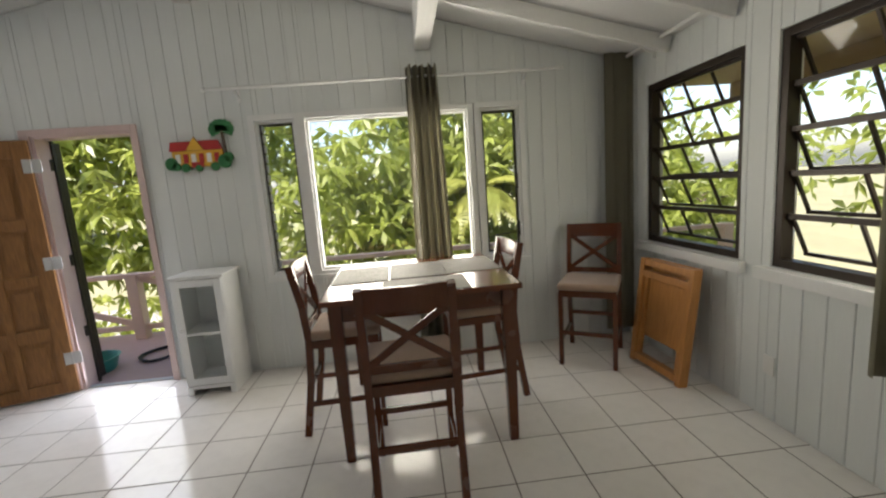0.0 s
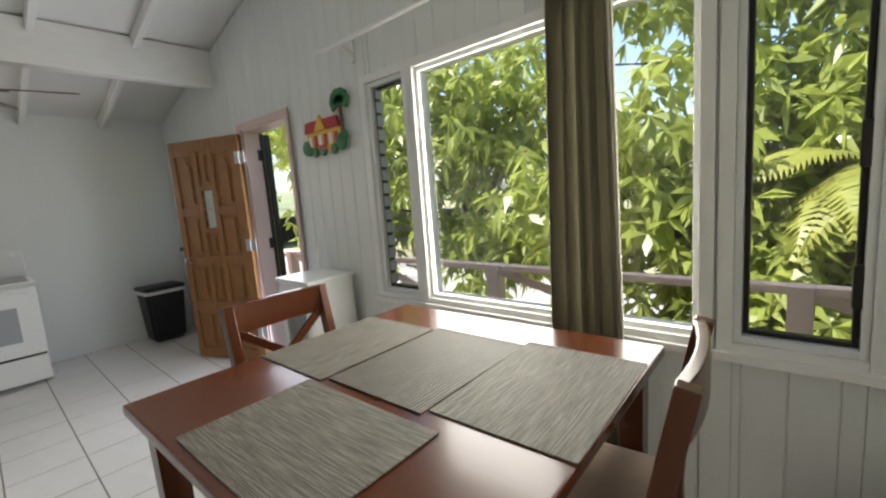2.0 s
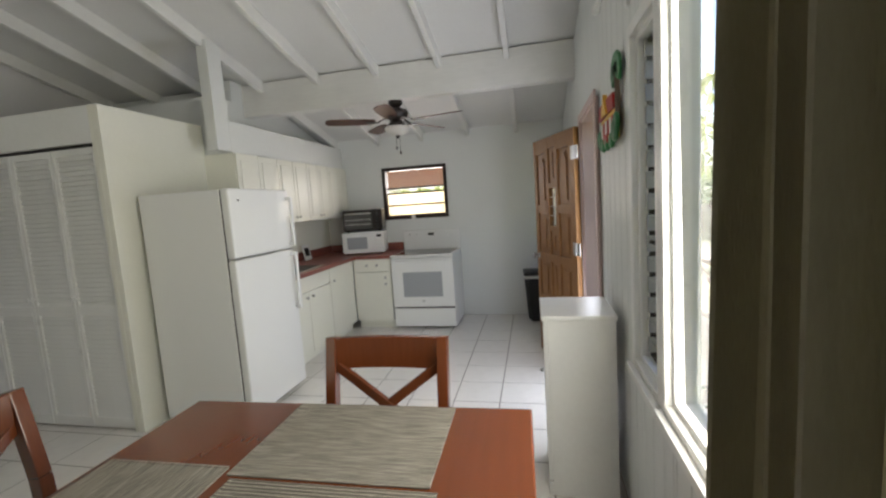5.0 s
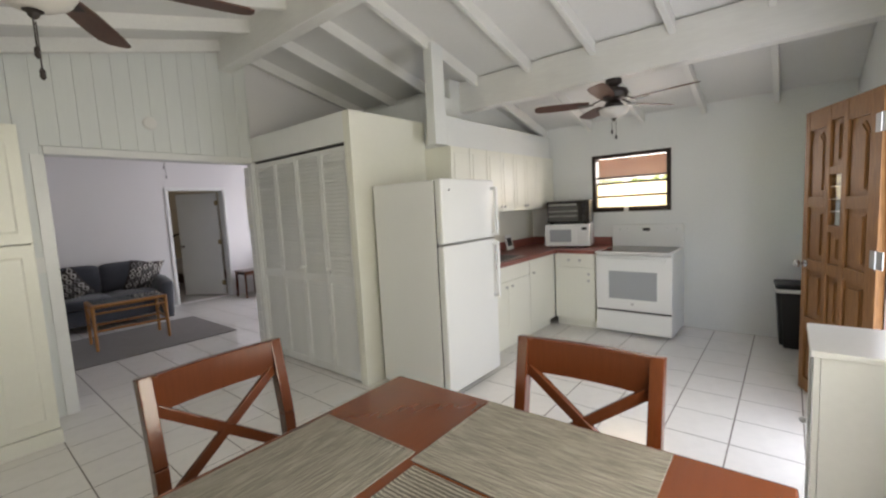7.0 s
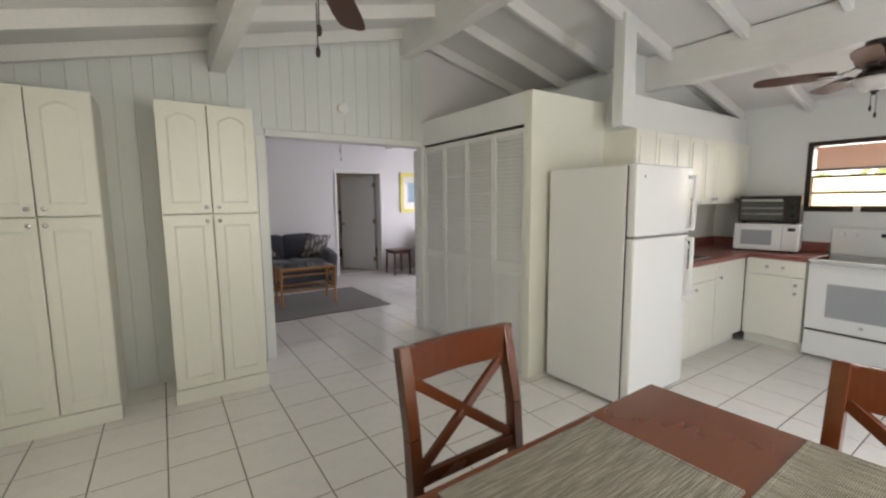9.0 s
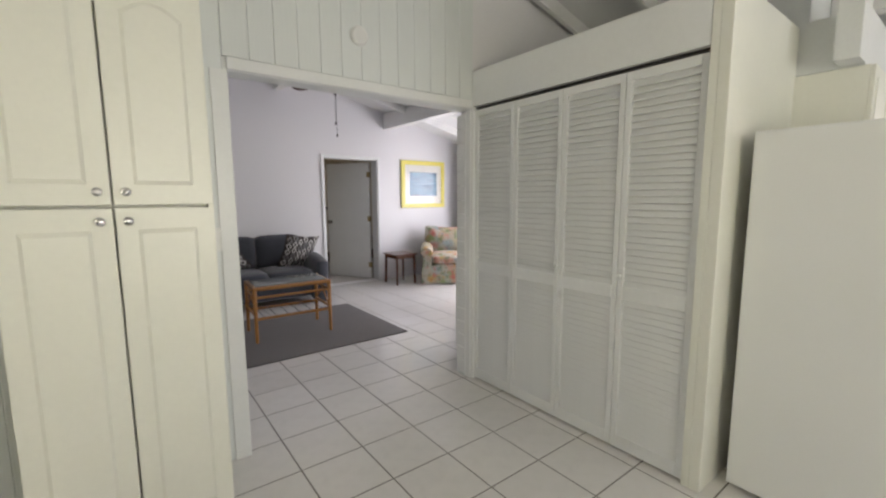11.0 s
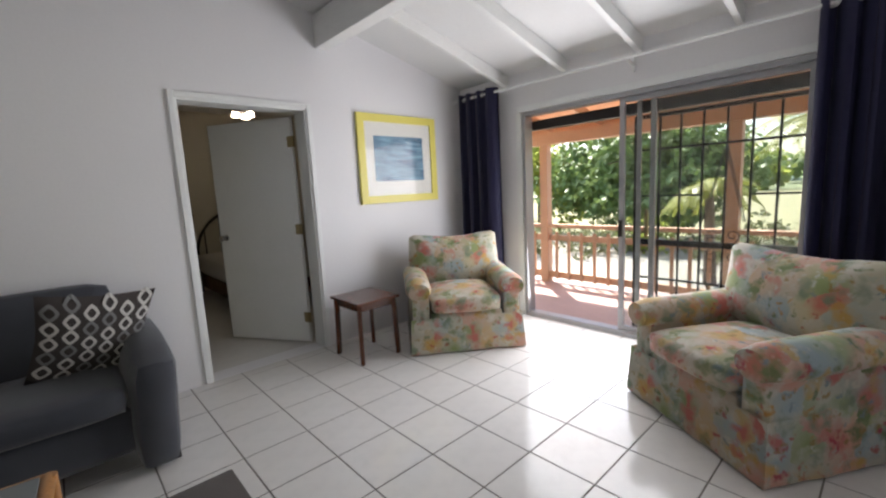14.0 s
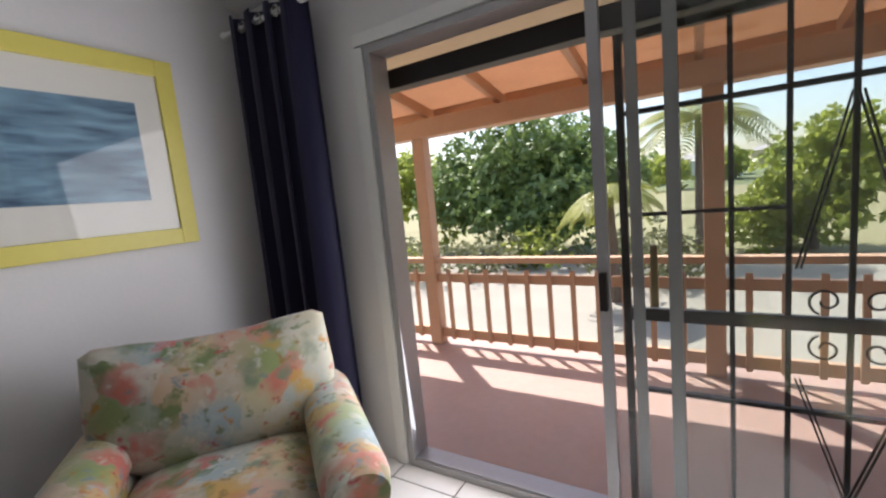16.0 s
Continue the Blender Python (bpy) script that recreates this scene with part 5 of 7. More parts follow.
def unit(name, label, m, w, layout, depth=0.58, z0=0.10, z1=0.8745):
    """A base cabinet that faces local +y; layout: (x0, x1, z0, z1) fronts as shares of the face, and knob places."""
    u = thing(name, label, "cabinet", m, "kitchen cabinets")
    bx("body", u, M_CREAM, 0, w, 0, depth - 0.02, z0, z1, 0.001)
    if z0 < 0.5:
        bx("plinth", u, M_CREAM, 0.0, w, 0, depth - 0.07, 0.0, z0 - 0.0005, 0.001)
    for a, b, p, q, knobs in layout:
        bm = bmesh.new()
        za, zb = z0 + p * (z1 - z0), z0 + q * (z1 - z0)
        box(bm, a * w + 0.003, b * w - 0.003, depth - 0.0195, depth, za + 0.003, zb - 0.003, 0.004)
        f = part("drawer_front" if q - p < 0.3 else "door", bm, M_CREAM, u)
        if z0 > 0.5:
            bx("raised_panel", f, M_CREAM, a * w + 0.05, b * w - 0.05, depth + 0.0005, depth + 0.006, za + 0.06, zb - 0.06, 0.005)
        for kx, kz in knobs:
            bm = bmesh.new()
            lathe(bm, [(0.006, 0), (0.006, 0.012), (0.015, 0.018), (0.015, 0.026), (0.008, 0.03)], seg=12)
            bmesh.ops.rotate(bm, verts=bm.verts, cent=(0, 0, 0), matrix=Matrix.Rotation(radians(-90), 3, "X"))
            bmesh.ops.translate(bm, verts=bm.verts, vec=(kx * w, depth, z0 + kz * (z1 - z0)))
            part("knob", bm, M_STEEL, f, smooth=True)
    return u


unit("base_cabinet", "white sink base cabinet with plain doors", Matrix.Translation((-3.48, 0.252, 0)), 0.91, [(0, 1, 0.8, 1, []), (0, 0.5, 0, 0.79, [(0.44, 0.72)]), (0.5, 1, 0, 0.79, [(0.56, 0.72)])])
unit("base_cabinet", "white corner base cabinet with one door", Matrix.Translation((-4.10, 0.252, 0)), 0.615, [(0, 1, 0, 1, [(0.9, 0.8)])])
unit("base_cabinet", "narrow white base cabinet beside the stove", Matrix.Translation((WK + 0.005, 1.313, 0)) @ Matrix.Rotation(radians(-90), 4, "Z"), 0.478, [(0, 1, 0.8, 1, [(0.35, 0.9), (0.62, 0.9)]), (0, 1, 0, 0.79, [(0.14, 0.70), (0.14, 0.60)])], depth=0.61)
for xa, w in ((-2.53 - 0.60, 0.60), (-3.13 - 0.55, 0.55), (-3.68 - 0.5, 0.50), (-4.18 - 0.535, 0.535)):
    unit("wall_cupboard", "white wall cupboard with raised panel doors", Matrix.Translation((xa, 0.251, 0)), w, [(0, 0.5, 0, 1, [(0.44, 0.08)]), (0.5, 1, 0, 1, [(0.56, 0.08)])], depth=0.315, z0=1.40, z1=2.045)

sk = thing("sink", "stainless steel sink set in the worktop", "sink")
bm = bmesh.new()
box(bm, -3.45, -2.85, 0.40, 0.80, CT + 0.0005, CT + 0.006, 0.002)
part("rim", bm, M_STEEL, sk)
# no hollow here: a flat black plate stands in for its shade
bx("basin", sk, M_BLACK, -3.42, -2.88, 0.43, 0.77, CT + 0.0065, CT + 0.008, 0.0, "flat black plate for the shade in the basin")
bm = bmesh.new()
pts = [Vector((-3.15, 0.37, CT)), Vector((-3.15, 0.37, CT + 0.16)), Vector((-3.15, 0.42, CT + 0.21)), Vector((-3.15, 0.5, CT + 0.21)), Vector((-3.15, 0.55, CT + 0.17))]
for p, q in zip(pts, pts[1:]):
    cyl(bm, p, q, 0.011, seg=10)
part("tap", bm, M_STEEL, sk, smooth=True)

st = thing("stove", "white electric range with black glass cooktop", "stove", Matrix.Translation((WK + 0.012, 2.095, 0)) @ Matrix.Rotation(radians(-90), 4, "Z"))
w, dp = 0.76, 0.62
bx("body", st, M_APPL, 0, w, 0, dp - 0.03, 0.03, 0.89, 0.004)
bx("cooktop", st, M_APPL, -0.004, w + 0.004, 0.05, dp + 0.03, 0.8905, 0.907, 0.006)
bx("glass_top", st, M_DARKGLASS, 0.03, w - 0.03, 0.07, dp - 0.02, 0.9075, 0.911, 0.002, "black ceramic glass")
bm = bmesh.new()
rounded(bm, 0.0, w, dp - 0.0295, dp + 0.012, 0.275, 0.865, 0.008)
od = part("oven_door", bm, M_APPL, st)
bx("oven_window", od, M_OVENWIN, 0.14, w - 0.14, dp + 0.0125, dp + 0.015, 0.40, 0.70, 0.001)
bm = bmesh.new()
bar(bm, (0.05, dp + 0.045, 0.83), (w - 0.05, dp + 0.045, 0.83), 0.022, 0.028, 0.008)
for xx in (0.07, w - 0.07):
    bar(bm, (xx, dp + 0.01, 0.83), (xx, dp + 0.045, 0.83), 0.02, 0.02, 0.003)
part("oven_handle", bm, M_APPL, od)
bm = bmesh.new()
rounded(bm, 0.0, w, dp - 0.0295, dp + 0.012, 0.035, 0.255, 0.008)
part("drawer", bm, M_APPL, st)
# black strip standing in for the shade between oven door and drawer
bx("gap", st, M_BLACKP, 0.01, w - 0.01, dp - 0.029, dp - 0.005, 0.256, 0.274, 0.0)
bx("backguard", st, M_APPL, 0.0, w, 0.0, 0.048, 0.908, 1.165, 0.012)
bx("clock", st, M_BLACKP, w / 2 - 0.04, w / 2 + 0.04, 0.0485, 0.051, 1.09, 1.125, 0.001)
for k in (0.08, 0.17, w - 0.17, w - 0.08):
    bm = bmesh.new()
    lathe(bm, [(0.024, 0), (0.024, 0.008), (0.018, 0.012), (0.017, 0.028)], seg=16)
    bmesh.ops.rotate(bm, verts=bm.verts, cent=(0, 0, 0), matrix=Matrix.Rotation(radians(-90), 3, "X"))
    bmesh.ops.translate(bm, verts=bm.verts, vec=(k, 0.0485, 1.105))
    part("dial", bm, M_APPL, st, smooth=True)
bx("badge", od, M_STEEL, w / 2 - 0.015, w / 2 + 0.015, dp + 0.0125, dp + 0.014, 0.335, 0.36, 0.001)

mw_m = Matrix.Translation((-4.70, 1.095, CT + 0.001)) @ Matrix.Rotation(radians(-78), 4, "Z")
mw = thing("microwave_oven", "white countertop microwave oven", "microwave", mw_m @ Matrix.Diagonal((1.06, 1, 1.26, 1)))
bx("body", mw, M_APPL, 0, 0.50, 0, 0.34, 0.012, 0.225, 0.006)
for xx in (0.04, 0.44):
    bx("foot", mw, M_BLACKP, xx, xx + 0.03, 0.28, 0.31, 0.0, 0.0115, 0.002)
    bx("foot", mw, M_BLACKP, xx, xx + 0.03, 0.02, 0.05, 0.0, 0.0115, 0.002)
dd = bx("door", mw, M_APPL, 0.125, 0.498, 0.3405, 0.358, 0.014, 0.223, 0.005)
bx("window", dd, M_OVENWIN, 0.20, 0.44, 0.3585, 0.361, 0.055, 0.175, 0.002)
pn = bx("control_panel", mw, M_APPL, 0.002, 0.122, 0.3405, 0.357, 0.014, 0.223, 0.004)
bx("display", pn, M_BLACKP, 0.03, 0.085, 0.3575, 0.359, 0.17, 0.195, 0.001)
for r in range(3):
    for c in range(3):
        bx("key", pn, M_PLASTIC, 0.022 + c * 0.029, 0.044 + c * 0.029, 0.3575, 0.359, 0.05 + r * 0.035, 0.075 + r * 0.035, 0.001)
to = thing("toaster_oven", "black and steel toaster oven standing on the microwave", "toaster oven", mw_m @ Matrix.Translation((0.005, 0.0, 0.2845)) @ Matrix.Diagonal((1.06, 1, 1.3, 1)))
bx("body", to, M_BLACK, 0, 0.47, 0, 0.32, 0.012, 0.215, 0.006)
for xx in (0.03, 0.41):
    for yy in (0.03, 0.26):
        bx("foot", to, M_BLACKP, xx, xx + 0.03, yy, yy + 0.03, 0.0, 0.0115, 0.002)
bx("front_frame", to, M_BLACK, 0.0, 0.47, 0.3205, 0.328, 0.016, 0.212, 0.003)
dd = bx("glass_door", to, M_TOASTWIN, 0.12, 0.455, 0.3285, 0.336, 0.03, 0.165, 0.002)
for zz in (0.07, 0.078, 0.115, 0.122):
    bx("rack_wire", dd, M_STEEL, 0.13, 0.445, 0.3365, 0.338, zz, zz + 0.003, 0.0)
bx("top_plate", to, M_STEEL, 0.004, 0.466, 0.004, 0.318, 0.2155, 0.219, 0.001, "steel top plate")
bm = bmesh.new()
bar(bm, (0.13, 0.36, 0.18), (0.445, 0.36, 0.18), 0.014, 0.018, 0.004)
for xx in (0.14, 0.435):
    bar(bm, (xx, 0.328, 0.18), (xx, 0.36, 0.18), 0.012, 0.012)
part("handle", bm, M_STEEL, dd)
for zz in (0.055, 0.112, 0.17):
    bm = bmesh.new()
    lathe(bm, [(0.019, 0), (0.019, 0.006), (0.015, 0.02), (0.013, 0.022)], seg=14)
    bmesh.ops.rotate(bm, verts=bm.verts, cent=(0, 0, 0), matrix=Matrix.Rotation(radians(-90), 3, "X"))
    bmesh.ops.translate(bm, verts=bm.verts, vec=(0.058, 0.3285, zz))
    part("dial", bm, M_BLACKP, to, smooth=True)

pf = thing("photo_card", "small framed card leaning on the worktop", "picture frame", Matrix.Translation((-3.95, 0.33, CT + 0.001)) @ Matrix.Rotation(radians(12), 4, "X"))
bx("frame", pf, M_TRIM, -0.075, 0.075, -0.006, 0.006, 0, 0.19, 0.003)
bx("picture", pf, M_BLACK, -0.05, 0.05, 0.0065, 0.008, 0.05, 0.15, 0.0)
bm = bmesh.new()
lathe(bm, [(0.03, 0), (0.034, 0.01), (0.034, 0.09), (0.018, 0.11), (0.018, 0.13)], seg=16)
single("soap_bottle", bm, M_PLASTIC, "small white bottle on the window ledge", "bottle", pose(WK + 0.10, 1.02, 1.366), smooth=True)

tc_ = thing("trash_bin", "black plastic trash bin with a white bag rim", "trash bin", pose(-4.47, 3.09, 0, 0, 0, 4))
bm = bmesh.new()
r = bmesh.ops.create_cube(bm, size=1.0)
for v in r["verts"]:
    kx, ky = (0.155, 0.19) if v.co.z > 0 else (0.125, 0.155)
    v.co = Vector((kx * (1 if v.co.x > 0 else -1), ky * (1 if v.co.y > 0 else -1), 0.565 if v.co.z > 0 else 0.005))
bmesh.ops.bevel(bm, geom=bm.edges[:], offset=0.03, segments=3, affect="EDGES")
part("bucket", bm, M_BLACKP, tc_, smooth=True)
bm = bmesh.new()
rounded(bm, -0.162, 0.162, -0.197, 0.197, 0.535, 0.572, 0.015)
part("bag_rim", bm, M_PLASTIC, tc_, "white bin bag folded over the rim")
bm = bmesh.new()
rounded(bm, -0.165, 0.165, -0.20, 0.20, 0.573, 0.615, 0.018)
part("lid", bm, M_BLACKP, tc_)

# ---- living room ----
def cushion(bm, x0, x1, y0, y1, z0, z1, r, puff=0.02, seg=4):
    c = bmesh.ops.create_cube(bm, size=1.0, matrix=Matrix.Translation(((x0 + x1) / 2, (y0 + y1) / 2, (z0 + z1) / 2)) @ Matrix.Diagonal((x1 - x0, y1 - y0, z1 - z0, 1)))
    es = list({e for v in c["verts"] for e in v.link_edges})
    bmesh.ops.subdivide_edges(bm, edges=es, cuts=5, use_grid_fill=True)
    vs = list({v for v in bm.verts if x0 - 1e-4 <= v.co.x <= x1 + 1e-4 and y0 - 1e-4 <= v.co.y <= y1 + 1e-4 and z0 - 1e-4 <= v.co.z <= z1 + 1e-4})
    c0, h = Vector(((x0 + x1) / 2, (y0 + y1) / 2, (z0 + z1) / 2)), Vector(((x1 - x0) / 2, (y1 - y0) / 2, (z1 - z0) / 2))
    for v in vs:
        d = v.co - c0
        u = Vector((d.x / h.x, d.y / h.y, d.z / h.z))
        q = Vector([max(abs(d[i]) - (h[i] - r), 0) for i in range(3)])
        if q.length > 1e-6:
            s = q.normalized() * r
            for i in range(3):
                if q[i] > 0:
                    d[i] = math.copysign(h[i] - r + s[i], d[i])
        for i in range(3):
            o = [k for k in range(3) if k != i]
            if abs(u[i]) > 0.95:
                d[i] += math.copysign(puff * (1 - u[o[0]] ** 2) * (1 - u[o[1]] ** 2), u[i])
        v.co = c0 + d + Vector([random.uniform(-0.0025, 0.0025) for _ in range(3)])


def soft(name, parent, material, *dims, r=0.05, puff=0.02, label="", rot=None):
    bm = bmesh.new()
    cushion(bm, *dims, r, puff)
    if rot:
        c = Vector(((dims[0] + dims[1]) / 2, (dims[2] + dims[3]) / 2, dims[4]))
        bmesh.ops.rotate(bm, verts=bm.verts, cent=c, matrix=Matrix.Rotation(radians(rot), 3, "X"))
    ob = part(name, bm, material, parent, label, True)
    ob.data.set_sharp_from_angle(angle=radians(80))
    return ob


# grey sofa against the south wall, faces +y
so = thing("sofa", "charcoal grey two-seat fabric sofa with padded arms", "sofa", pose(-0.968, -4.85, 0))
soft("base", so, M_SOFA, -0.62, 0.62, -0.40, 0.36, 0.10, 0.34, r=0.03, puff=0.005)
for s in (-1, 1):
    bm = bmesh.new()
    cushion(bm, s * 0.655 - 0.105, s * 0.655 + 0.105, -0.42, 0.45, 0.07, 0.64, 0.075, 0.008)
    for v in bm.verts:
        if v.co.y > 0.1:
            v.co.z -= 0.06 * (v.co.y - 0.1) / 0.3
        v.co.x += s * 0.03 * max(0, v.co.z - 0.2) / 0.4
    part("arm", bm, M_SOFA, so, smooth=True)
    soft("seat_cushion", so, M_SOFA, min(0, s * 0.56) + 0.003, max(0, s * 0.56) - 0.003, -0.22, 0.43, 0.335, 0.475, r=0.045, puff=0.012)
    soft("back_cushion", so, M_SOFA, min(0, s * 0.60) + 0.004, max(0, s * 0.60) - 0.004, -0.38, -0.16, 0.44, 0.885, r=0.05, puff=0.012, rot=8)
soft("back_frame", so, M_SOFA, -0.70, 0.70, -0.43, -0.30, 0.08, 0.80, r=0.05, puff=0.0)
for sx in (-1, 1):
    for sy in (-0.36, 0.34):
        bx("foot", so, M_BLACK, sx * 0.70 - 0.04, sx * 0.70 + 0.04, sy - 0.04, sy + 0.04, 0.0, 0.075, 0.005)

M_PILLOW = mat("pillow_taupe", (0.055, 0.045, 0.043), 0.9, grain=0.4, scale=200, bump=0.3)
M_PILLOWW = mat("pillow_white", (0.62, 0.60, 0.57), 0.9, grain=0.2, scale=200, bump=0.3)
M_PILLOWG = mat("pillow_grey", (0.22, 0.22, 0.22), 0.9, grain=0.2, scale=200, bump=0.3)


def pillow(label, m):
    p = thing("throw_pillow", label, "pillow", m, "pillows on the sofa")
    H = 0.232

    def thick(x, y):
        return 0.075 * max(0.0, (1 - (x / H) ** 2) * (1 - (y / H) ** 2)) ** 0.5

    def edge(x, y):
        k = 1 + 0.06 * ((x / H) ** 2 * (y / H) ** 2) - 0.04 * (1 - min(1, abs(x * y) / H / H))
        return x * k, y * k
    bm = bmesh.new()
    n = 14
    for s in (-1, 1):
        g = []
        for i in range(n + 1):
            g.append([])
            for j in range(n + 1):
                x, y = -H + 2 * H * i / n, -H + 2 * H * j / n
                ex, ey = edge(x, y)
                g[-1].append(bm.verts.new((ex, ey, s * thick(x, y))))
        for i in range(n):
            for j in range(n):
                bm.faces.new((g[i][j], g[i + 1][j], g[i + 1][j + 1], g[i][j + 1]))
    bmesh.ops.remove_doubles(bm, verts=bm.verts, dist=0.0005)
    part("cover", bm, M_PILLOW, p, smooth=True)
    for i in range(6):
        for j in range(6):
            cx, cy = -0.19 + i * 0.076, -0.205 + j * 0.082 + (0.041 if i % 2 else 0)
            if abs(cy) > 0.21:
                continue
            bm = bmesh.new()
            for s in (-1,):
                ring = []
                for rr in (1.08, 0.60):
                    row = []
                    for k in range(12):
                        a = k * math.tau / 12
                        x, y = cx + 0.031 * rr * math.copysign(abs(math.cos(a)) ** 1.5, math.cos(a)), cy + 0.040 * rr * math.copysign(abs(math.sin(a)) ** 1.5, math.sin(a))
                        ex, ey = edge(x, y)
                        row.append(bm.verts.new((ex, ey, s * (thick(x, y) + 0.0025))))
                    ring.append(row)
                for k in range(12):
                    f = (ring[0][k], ring[0][(k + 1) % 12], ring[1][(k + 1) % 12], ring[1][k])
                    bm.faces.new(f)
            part("ogee_motif", bm, M_PILLOWW if (i + j) % 3 else M_PILLOWG, p)


pillow("dark throw pillow with white ogee motifs on the sofa", pose(-0.50, -4.70, 0.665, 58, 20, -30))
pillow("dark throw pillow with white ogee motifs on the sofa", pose(-1.45, -4.78, 0.68, 68, -8, 12))

# bamboo coffee table
ct = thing("coffee_table", "bamboo coffee table with a glass top and rod shelf", "coffee table", pose(-0.888, -3.455, 0, 0, 0, -3))
for sx in (-1, 1):
    for sy in (-1, 1):
        bm = bmesh.new()
        cyl(bm, (sx * 0.366, sy * 0.232, 0.009), (sx * 0.366, sy * 0.215, 0.55), 0.016, 0.021, seg=14)
        part("leg", bm, M_RATTAN, ct, smooth=True)
for sy in (-1, 1):
    for z, r in ((0.535, 0.020), (0.45, 0.013), (0.24, 0.014)):
        bm = bmesh.new()
        cyl(bm, (-0.36, sy * 0.22, z), (0.36, sy * 0.22, z), r, seg=12)
        part("long_rail", bm, M_RATTAN, ct, smooth=True)
for sx in (-1, 1):
    for z, r in ((0.535, 0.020), (0.45, 0.012), (0.27, 0.014)):
        bm = bmesh.new()
        cyl(bm, (sx * 0.362, -0.22, z), (sx * 0.362, 0.22, z), r, seg=12)
        part("end_rail", bm, M_RATTAN, ct, smooth=True)
    bm = bmesh.new()
    bar(bm, (sx * 0.362, -0.2, 0.28), (sx * 0.362, 0.0, 0.44), 0.012, 0.012, 0.003), bar(bm, (sx * 0.362, 0.2, 0.28), (sx * 0.362, 0.0, 0.44), 0.012, 0.012, 0.003)
    part("end_brace", bm, M_RATTAN, ct)
for k in range(6):
    bm = bmesh.new()
    x = -0.29 + k * 0.116
    cyl(bm, (x, -0.215, 0.252), (x, 0.215, 0.252), 0.0032, seg=8)
    part("shelf_rod", bm, M_BLACK, ct, smooth=True)
bm = bmesh.new()
box(bm, -0.35, 0.35, -0.205, 0.205, 0.552, 0.560, 0.002)
M_TOPGLASS = mat("smoked_glass_top", (0.20, 0.22, 0.22), 0.05, grain=0.1)
part("glass_top", bm, M_TOPGLASS, ct, "grey glass top")

bm = bmesh.new()
box(bm, -1.86, 0.95, -4.15, -2.66, 0.001, 0.009, 0.003)
single("area_rug", bm, M_RUG, "plain dark grey low-pile area rug", "rug")

# mahogany side table
sd_ = thing("side_table", "small mahogany side table with straight legs", "side table", pose(-3.168, -4.925, 0))
bx("tabletop", sd_, M_MAHOG, -0.20, 0.20, -0.212, 0.212, 0.475, 0.497, 0.005)
for sx in (-1, 1):
    bx("apron", sd_, M_MAHOG, sx * 0.16 - 0.009, sx * 0.16 + 0.009, -0.155, 0.155, 0.42, 0.4745)
    bx("apron", sd_, M_MAHOG, -0.148, 0.148, sx * 0.17 - 0.009, sx * 0.17 + 0.009, 0.42, 0.4745)
    for sy in (-1, 1):
        bm = bmesh.new()
        bar(bm, (sx * 0.172, sy * 0.185, 0.0), (sx * 0.163, sy * 0.172, 0.4745), 0.034, 0.034, 0.003)
        part("leg", bm, M_MAHOG, sd_)


